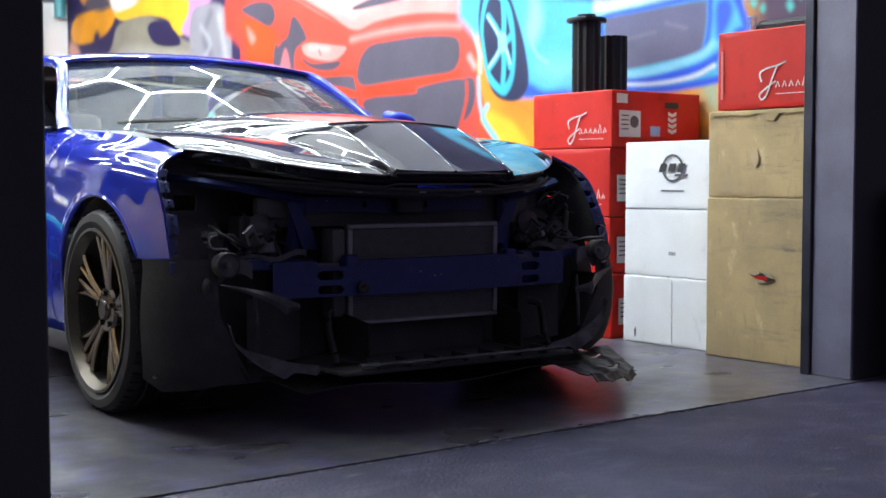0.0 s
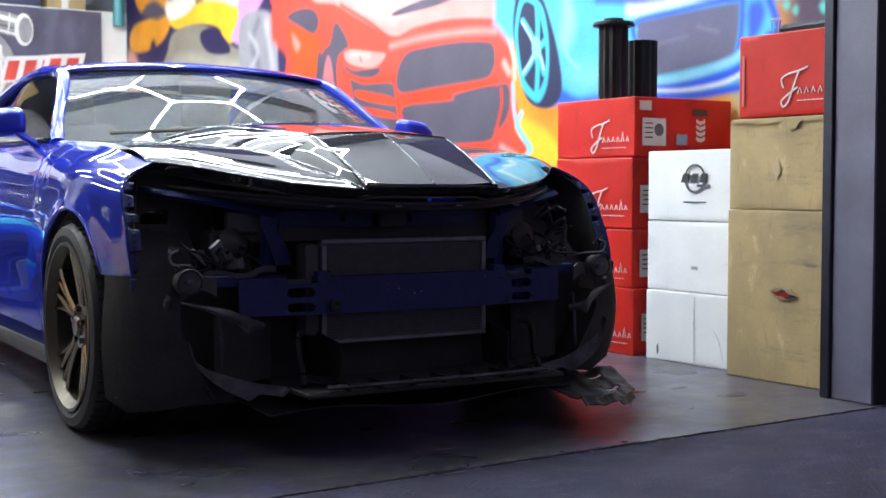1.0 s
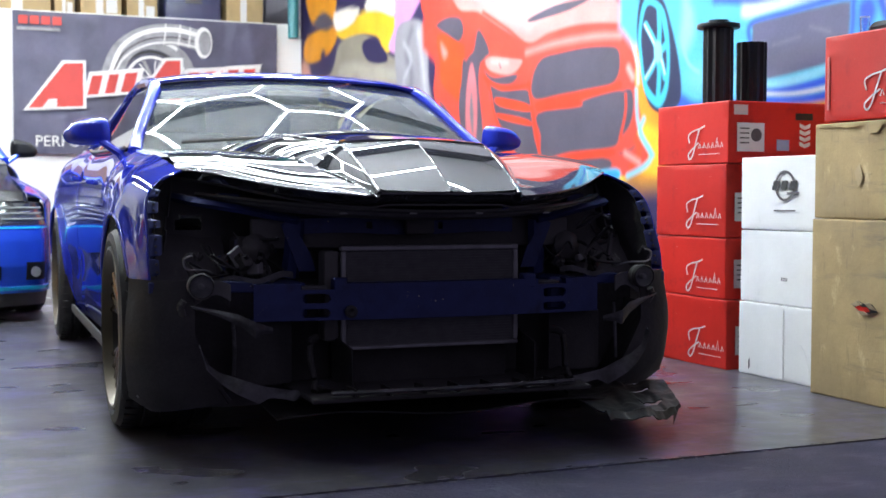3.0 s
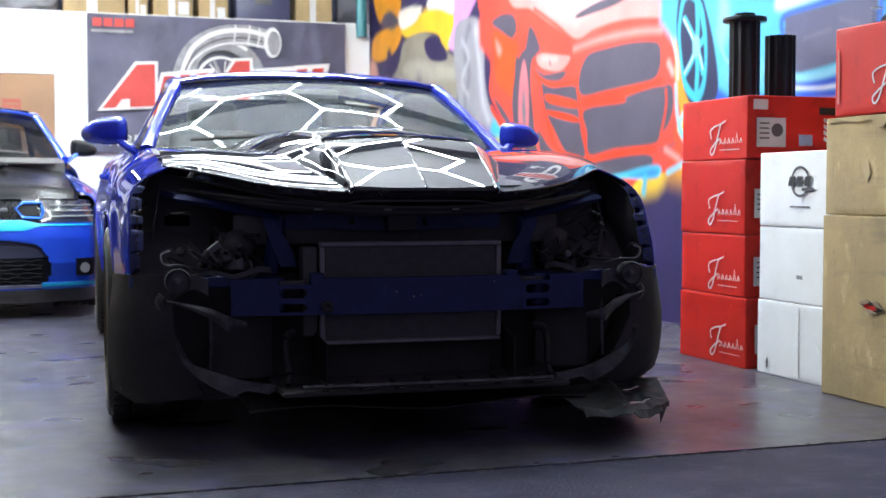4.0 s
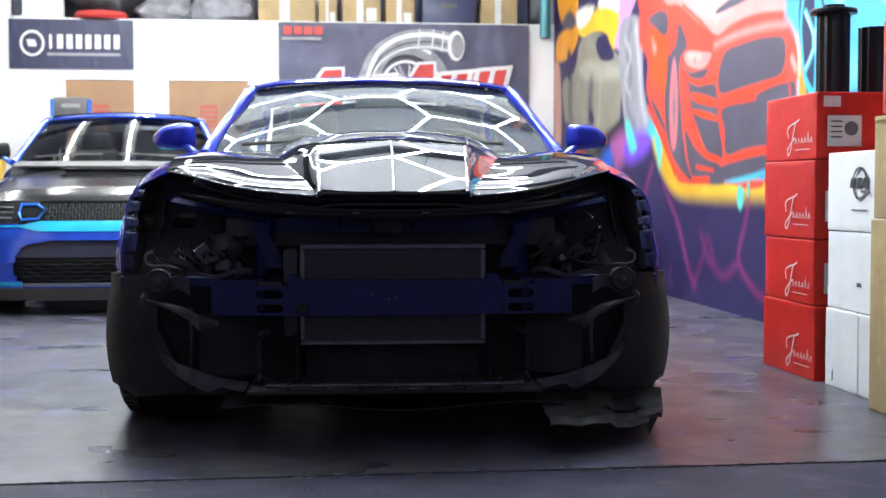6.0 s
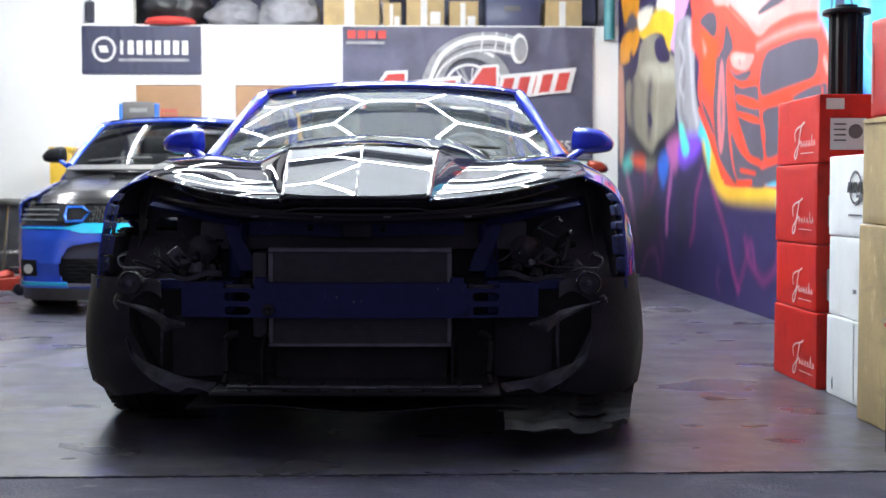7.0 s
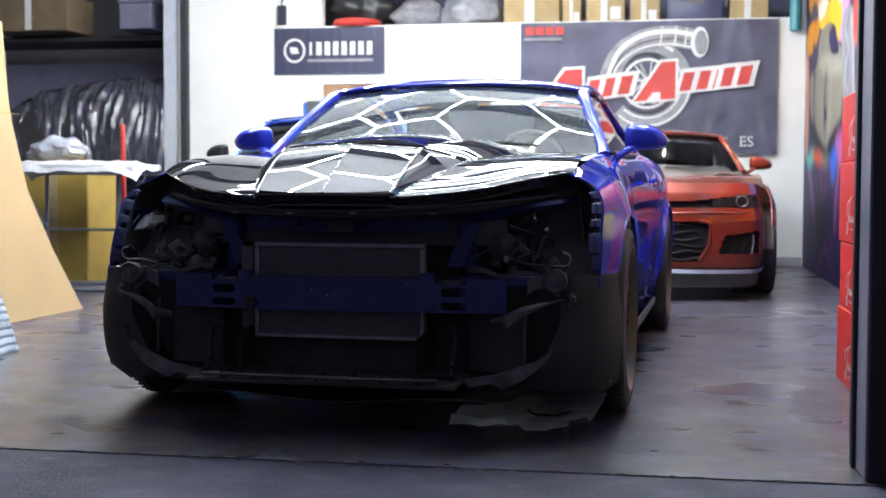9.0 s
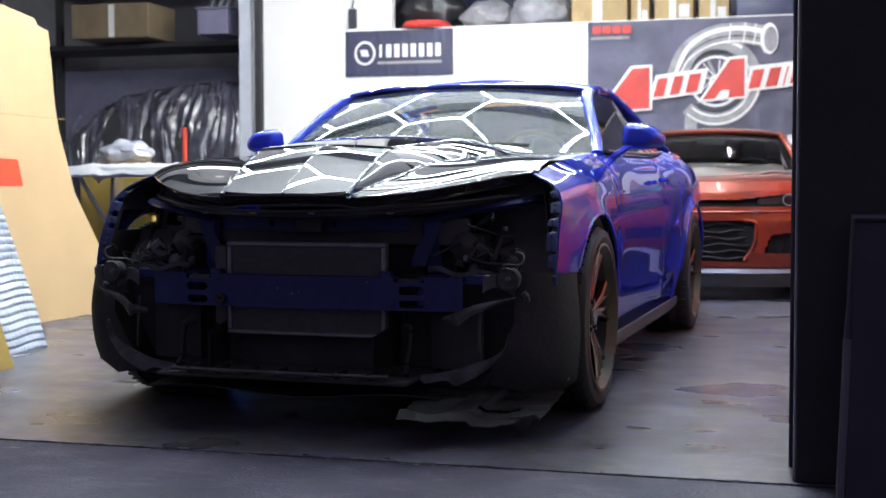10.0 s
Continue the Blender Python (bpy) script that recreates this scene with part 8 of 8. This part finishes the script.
for s in (-1, 1):
    hl = front_patch("headlight", s * 0.40, s * 0.885, lambda x: cover_top(x) + 0.024, lambda x: 0.750 - 0.012 * ease(x, 0.7, 0.9), M_LENS, 0.004, "dark headlight with a blue lamp frame")
    for k in range(3):
        part("lamp_bar", sweep([on_sedan(*sedan_front(u_of(s * x), 0.640 + 0.034 * k, -0.012)) for x in np.linspace(0.57, 0.84, 9)], 0.006, 6), M_GREYP, hl)
    ringp = [on_sedan(*sedan_front(u_of(s * (0.44 + x)), 0.680 + z, -0.022)) for x, z in ((0.075, 0.046), (-0.035, 0.046), (-0.085, 0.010), (-0.045, -0.046), (0.060, -0.050), (0.080, -0.01))]
    part("light_frame", sweep(ringp, 0.010, 6, closed=True), M_FANG, hl, "blue lamp frame")
    part("lamp_opening", sheet(lambda a, b: on_sedan(*sedan_front(u_of(s * (0.385 + 0.11 * a)), 0.645 + 0.07 * b, -0.014)), 4, 4, 0.004), M_GRILLE, hl, "dark lamp opening")
    front_patch("corner_lip", s * 0.50, s * 0.92, 0.186, 0.228, M_FANG, 0.014, "azure lip", nu=30, nv=4)
    front_patch("lip_edge", s * 0.50, s * 0.90, 0.204, 0.224, M_CYAN, 0.024, "turquoise lip edge", nu=30, nv=3)
    fr = front_patch("fog_recess", s * 0.71, s * 0.83, 0.265, 0.375, M_GRILLE, 0.006, "dark fog lamp recess", nu=8)
    part("fog_lens", cyl(0.030, 0.02, 20, pose(*on_sedan(*sedan_front(u_of(s * 0.765), 0.315, -0.014)), 90)), M_GREYP, fr, "grey fog lamp")

    def wing(a, b):
        """Fender: round the corner beside the lamp, then back to the door."""
        if a < 0.35:
            u, y = 0.80 + 0.20 * a / 0.35, None
            x, y = sedan_front(u, 0.60).x, sedan_front(u, 0.60).y
        else:
            x, y = 0.93 + 0.025 * math.exp(-((a - 0.55) / 0.2) ** 2), sedan_front(1, 0.60).y + (0.66 - sedan_front(1, 0.60).y) * (a - 0.35) / 0.65
        d = 0.405 ** 2 - y * y
        low = max(0.572 if y < -0.38 else 0.20, 0.36 + math.sqrt(d) if d > 0 else 0)
        top = hood_height(0.74, min(0.46, max(-0.9, y)))
        z = low + (top - low) * b
        t = max(0, (z - 0.70) / max(0.05, top - 0.70)) if top > 0.72 else b
        inset = (x - 0.735) * t ** 3
        return on_sedan(s * (x - inset), y + 0.10 * t ** 2 * max(0, 0.35 - a), z)
    part("fender", sheet(wing, 60, 20, 0.006), M_CHGB, SD)

# ---- the dim storage bay and work stands on the open side ----
M_CARD = mat("pale_cardboard", (0.56, 0.38, 0.19), 0.8, vary=0.12, scale=1.5, bump=0.1, bscale=50)
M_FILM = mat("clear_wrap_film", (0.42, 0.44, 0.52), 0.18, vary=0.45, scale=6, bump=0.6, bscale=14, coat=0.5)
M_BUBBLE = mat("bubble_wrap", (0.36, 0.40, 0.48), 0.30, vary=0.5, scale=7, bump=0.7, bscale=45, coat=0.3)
# wrap film again, its colour darkened for the dimness of the bay
M_FILMD = mat("shaded_wrap_film", (0.075, 0.075, 0.105), 0.25, vary=0.7, scale=5, bump=0.9, bscale=11, coat=0.4)
M_PAD = mat("white_foam_wrap", (0.52, 0.52, 0.55), 0.5, vary=0.2, scale=8, bump=0.4, bscale=25)
M_GALV = mat("galvanised_tube", (0.32, 0.33, 0.37), 0.35, 0.7, vary=0.25)
M_YBIN = mat("dull_yellow_board", (0.42, 0.28, 0.06), 0.6, vary=0.3, scale=4)
M_JACK = mat("red_jack_paint", (0.55, 0.05, 0.025), 0.4, vary=0.2)
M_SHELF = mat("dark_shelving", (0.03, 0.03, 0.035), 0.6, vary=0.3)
M_PANEL = mat("grey_lilac_panel", (0.16, 0.155, 0.24), 0.6, vary=0.2)

# big leaning cardboard sheet
out = [(1.0, 0.0), (3.79, 0.0), (3.42, 0.42), (3.14, 0.80), (3.0, 1.20), (2.97, 1.35), (2.95, 1.82), (2.83, 1.84), (2.81, 1.88), (1.9, 1.99), (1.0, 2.02)]
card = thing("cardboard_sheet", "large pale cardboard sheet propped upright, cut to a sweep", "cardboard", pose(-2.78, 0, 0.002, 0, -3))
part("board", plate(out, 0.008, Matrix(((0, 0, 1, 0), (1, 0, 0, 0), (0, 1, 0, 0), (0, 0, 0, 1)))), M_CARD, card, angle=0)
part("red_sticker", plate([(1.90, 0.84), (2.57, 0.84), (2.53, 1.00), (1.90, 1.02)], 0.002, Matrix(((0, 0, 1, 0.009), (1, 0, 0, 0), (0, 1, 0, 0), (0, 0, 0, 1)))), mat("orange_red_sticker", (0.68, 0.07, 0.02), 0.5), card, "orange red sticker", 0)
part("fold_line", box(0.0085, 0.0095, 1.0, 3.09, 1.268, 1.272), M_YBIN, card, angle=0)
prop = thing("support_frame", "dark steel frame behind the cardboard sheet", "frame", pose(-2.95, 0, 0))
for y in (1.6, 2.7):
    part("post", box(-0.02, 0.02, y - 0.02, y + 0.02, 0, 1.6), M_STEEL, prop)
part("foot", box(-0.45, 0.02, 1.58, 2.72, 0, 0.03), M_STEEL, prop)

# wrapped bumper covers standing on end
w = thing("wrapped_bumper", "bumper covers in cloudy bubble wrap standing on end", "bumper", pose(-2.28, 1.36, 0))
for k in range(3):
    def f(a, b):
        z = 0.99 * b - 0.06 * k * b
        bow = 0.16 * math.sin(min(1, b * 1.05) * math.pi * 0.55)
        return (0.20 - 0.10 * k - bow - 0.20 * b ** 2 + 0.004 * math.sin(163 * b), -0.35 + 0.62 * a + 0.05 * k, z + 0.008 * math.sin(9 * a))
    part("wrapped_cover", sheet(f, 14, 130, 0.02), M_BUBBLE, w)
part("wrap_tail", sheet(lambda a, b: (0.08 + 0.03 * math.sin(5 * b + 2 * a), -0.1 + 0.3 * a, 0.08 * b + 0.01), 8, 5, 0.004), M_BUBBLE, w)
solo("board_offcut", plate([(0, 0), (0.55, 0), (0.50, 0.30), (0.30, 0.48), (0, 0.55)], 0.012, Matrix(((0, 0, 1, 0), (1, 0, 0, 0), (0, 1, 0, 0), (0, 0, 0, 1)))), M_YBIN, "torn brown board offcut leaning by the wrapped covers", "cardboard", m=pose(-1.78, 0.36, 0.002, 0, -12), angle=0)

# padded panel stand with crossed legs
def panel_stand(x, y, turn):
    t = thing("panel_stand", "folding steel stand with white padded top bars", "work stand", pose(x, y, 0, 0, 0, turn), "panel stands")
    for s in (-1, 1):
        pad = sweep([(-0.55, s * 0.30, 0.965 + 0.008 * math.sin(3)), (-0.2, s * 0.30, 0.972), (0.2, s * 0.30, 0.968), (0.55, s * 0.30, 0.966)], 0.045, 12)
        part("padded_bar", pad, M_PAD, t, "white foam wrapped bar")
        for q in (-1, 1):
            part("leg", sweep([(q * 0.42, s * 0.30, 0.93), (q * 0.30, 0.0, 0.48), (q * 0.42, -s * 0.34, 0.015)], 0.018, 8), M_GALV, t)
        part("foot_bar", sweep([(-0.46, s * 0.34, 0.018), (0.46, s * 0.34, 0.018)], 0.018, 8), M_GALV, t)
    part("hinge_bar", sweep([(-0.32, 0, 0.48), (0.32, 0, 0.48)], 0.012, 8), M_GALV, t)
    def sheet_over(a, b):
        end, edge = abs(2 * a - 1), abs(2 * b - 1)
        puff = 0.030 * noise.noise(Vector((a * 7, b * 5, 2))) + 0.018 * abs(noise.noise(Vector((a * 15, b * 9, 5))))
        return (-0.60 + 1.20 * a, -0.385 + 0.77 * b - 0.02 * math.sin(9 * a) * edge ** 3, 1.025 + puff - 0.085 * edge ** 5 - 0.07 * end ** 9)
    part("cover_sheet", sheet(sheet_over, 44, 30, 0.006), M_PAD, t, "rumpled white plastic sheet")
    return t
panel_stand(-3.57, 5.42, 4)

t = thing("yellow_carton", "tall dull yellow carton standing behind the work stand", "box", pose(-4.10, 6.30, 0))
part("body", box(-0.42, 0.30, -0.3, 0.3, 0, 1.02, 0.01), M_YBIN, t)
part("tape_strip", box(-0.06, 0.02, -0.305, -0.3005, 0.02, 1.0), M_BBOX, t)
part("top_flap", box(-0.42, 0.30, -0.33, -0.30, 0.98, 1.04, 0.006), M_YBIN, t)
b = bmesh.new()
bmesh.ops.create_icosphere(b, subdivisions=4, radius=1)
for v in b.verts:
    v.co *= 1 + 0.18 * noise.noise(v.co * 2.1) + 0.08 * noise.noise(v.co * 6)
    v.co = Vector((v.co.x * 0.26, v.co.y * 0.2, (v.co.z + 0.85) * 0.135))
solo("film_roll", b, M_FILM, "crumpled heap of clear plastic film lying on a yellow carton", "plastic film", m=pose(-4.22, 6.30, 1.022))

# red trolley jack with its handle upright
j = thing("trolley_jack", "red trolley jack with upright handle on the floor", "jack", pose(-3.23, 6.06, 0, 0, 0, 203))
for s in (-1, 1):
    part("side_plate", box(-0.33, 0.33, s * 0.12 - 0.012, s * 0.12 + 0.012, 0.04, 0.14, 0.006), M_JACK, j)
    for x in (-0.28, 0.28):
        part("wheel", cyl(0.05, 0.04, 18, pose(x, s * 0.155, 0.05, 90), bev=0.006), M_STEEL, j)
part("lift_arm", sweep([(0.1, 0, 0.10), (-0.25, 0, 0.17)], 0.04, 8), M_JACK, j)
part("saddle", cyl(0.06, 0.03, 20, pose(-0.27, 0, 0.205), bev=0.004), M_STEEL, j)
part("crossmember", box(0.05, 0.20, -0.11, 0.11, 0.06, 0.16, 0.01), M_JACK, j)
part("pump_handle", sweep([(0.22, 0, 0.15), (0.24, 0, 0.6), (0.25, 0, 1.36)], 0.021, 10), M_JACK, j, "long red handle")

# bar stools
def stool(x, y):
    t = thing("bar_stool", "chrome bar stool with a black padded seat", "stool", pose(x, y, 0, 0, 0, 20), "bar stools")
    part("seat", cyl(0.19, 0.06, 28, pose(0, 0, 0.74), bev=0.02), M_BLACK, t)
    part("foot_ring", sweep([(0.17 * math.cos(a), 0.17 * math.sin(a), 0.28) for a in np.linspace(0, 2 * math.pi, 25)[:-1]], 0.010, 8, closed=True), M_RIM, t)
    for k in range(4):
        a = math.pi / 4 + k * math.pi / 2
        part("leg", sweep([(0.11 * math.cos(a), 0.11 * math.sin(a), 0.72), (0.20 * math.cos(a), 0.20 * math.sin(a), 0.01)], 0.012, 8), M_RIM, t)
for x, y in ((-3.66, 7.25), (-3.36, 7.5)):
    stool(x, y)

ct = thing("black_counter", "black counter desk standing by the office wall", "counter", pose(-3.98, 9.05, 0))
part("carcass", box(-0.44, 0.44, -0.28, 0.30, 0.06, 0.70, 0.008), M_SHELF, ct)
part("worktop", box(-0.48, 0.48, -0.33, 0.33, 0.701, 0.75, 0.008), M_SHELF, ct)
part("plinth", box(-0.40, 0.40, -0.22, 0.28, 0, 0.059), M_SHELF, ct)

# wrapped body shell on a rack
rack = thing("storage_rack", "dark steel storage rack in the unlit bay", "rack", pose(-6.0, 10.2, 0))
for x in (-1.9, 1.62):
    for y in (-0.5, 0.9):
        part("upright", box(x - 0.04, x + 0.04, y - 0.04, y + 0.04, 0, 4.2), M_SHELF, rack)
for z in (0.95, 2.60, 3.6):
    part("shelf", box(-1.95, 1.66, -0.55 if z < 2 else 0.1, 0.95, z, z + 0.06, 0.006), M_SHELF, rack)


def ridge(x, y, z):
    """Sharp folds, as in shrunk film."""
    p = Vector((x, y, z))
    return (1 - abs(noise.noise(p))) ** 3 + 0.5 * (1 - abs(noise.noise(p * 2.3))) ** 3


def shell(a, b):
    x = -1.22 + 2.5 * a
    top = curve([(-1.22, 0.30), (-1.0, 0.56), (-0.6, 0.84), (-0.1, 1.00), (0.5, 1.08), (1.28, 1.10)], x)
    ang = b * math.pi * 0.62
    fold = 0.055 * ridge(3.2 * x, 1.2 * b, 4) + 0.03 * ridge(9 * x, 2.4 * b, 8)
    return (x + 0.03 * math.sin(9 * b + 5 * x), -0.48 * math.cos(ang) ** 0.8 - fold if ang < 1.5707 else -0.48 * math.cos(ang) - fold, top * min(1.0, math.sin(ang) * 1.02) + 0.3 * fold)
SH = thing("wrapped_car_shell", "car shell shrink-wrapped in cloudy plastic, shade in its colour, on a rack", "car shell", pose(-5.95, 10.25, 1.012))
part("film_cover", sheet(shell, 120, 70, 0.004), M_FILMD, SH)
# dark sheets laid over the film paint the shade of window openings
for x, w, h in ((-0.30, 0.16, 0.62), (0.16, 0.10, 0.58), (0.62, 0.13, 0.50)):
    part("dark_opening", sheet(lambda a, b: (x + w * (2 * a - 1) * math.sin(b * math.pi) ** 0.7 - 0.10 * b, shell((x + 1.22) / 2.5, 0.06 + 0.40 * b)[1] - 0.012, 0.14 + h * b), 8, 14, 0.004), M_SHELF, SH, "dark sheet on the film painting the shade of a window opening")
for k in range(9):
    x = -0.95 + 0.26 * k
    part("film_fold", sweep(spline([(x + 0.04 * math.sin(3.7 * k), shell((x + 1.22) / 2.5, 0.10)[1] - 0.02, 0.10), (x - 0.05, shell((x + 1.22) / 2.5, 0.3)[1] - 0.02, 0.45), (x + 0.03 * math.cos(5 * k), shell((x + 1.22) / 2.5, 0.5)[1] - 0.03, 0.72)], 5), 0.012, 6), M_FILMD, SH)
solo("panel_board", box(-8.2, -5.0, 11.45, 11.5, 0.0, 2.45, 0.004), M_PANEL, "grey lilac board standing behind the rack", "board", angle=0)
t = thing("storage_box", "brown shipping box on the dark rack", "box", pose(-6.4, 10.2, 2.682))
# brown board in a darker tone: the shade of the bay is in the colour
part("body", box(-0.55, 0.5, -0.35, 0.35, 0, 0.42, 0.008), mat("shaded_board", (0.17, 0.125, 0.075), 0.85, vary=0.3, scale=5), t)
part("tape_strip", box(-0.04, 0.04, -0.354, -0.3505, 0.01, 0.41), M_LABEL, t)
t = thing("plastic_crate", "grey crate standing at the end of the dark rack", "crate", pose(-5.05, 10.15, 2.682))
part("body", box(-0.2, 0.2, -0.3, 0.3, 0, 0.30, 0.01), M_PANEL, t)
part("rim", box(-0.22, 0.22, -0.32, 0.32, 0.301, 0.33, 0.008), M_PANEL, t)
rnd = random.Random(8)
for k in range(4):
    solo("steel_tube", sweep([(-5.25 + 0.1 * k, 9.95, 2.70), (-5.05 + 0.12 * k, 10.3, 3.58)], 0.03, 8), M_GALV, "galvanised tube leaning on the upper rack shelf", "tube", group="leaning tubes")
# low wrapped panels in front of the rack
for k, (x, y) in enumerate(((-5.3, 8.4), (-4.95, 8.0))):
    b = sheet(lambda a, c: (0.8 * a, 0.10 * math.sin(3 * a + k) + 0.06 * noise.noise(Vector((7 * a, 5 * c, k))), 0.75 * c), 24, 16, 0.02)
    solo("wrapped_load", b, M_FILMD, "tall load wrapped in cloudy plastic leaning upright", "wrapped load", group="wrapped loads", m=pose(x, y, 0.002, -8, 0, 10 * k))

# ---- outside, by the opening ----
M_STEELW = mat("worn_steel_edge", (0.12, 0.12, 0.15), 0.4, 0.5, vary=0.3)
t = thing("bin_trolley", "dark folded steel frame leaning at the outer wall", "frame", pose(1.79, -0.72, 0))
part("panel", sheet(lambda a, b: (0.03 * b + 0.72 * a, 0.17 * b - 0.012 * math.sin(3.1 * b), 0.005 + 0.735 * b), 8, 10, 0.02), M_STEEL, t)
part("rim_bar", sweep([(0, 0, 0.01), (0.018, 0.09, 0.42), (0.03, 0.165, 0.74), (0.75, 0.165, 0.745)], 0.012, 8), M_STEELW, t, "worn paler steel rim")
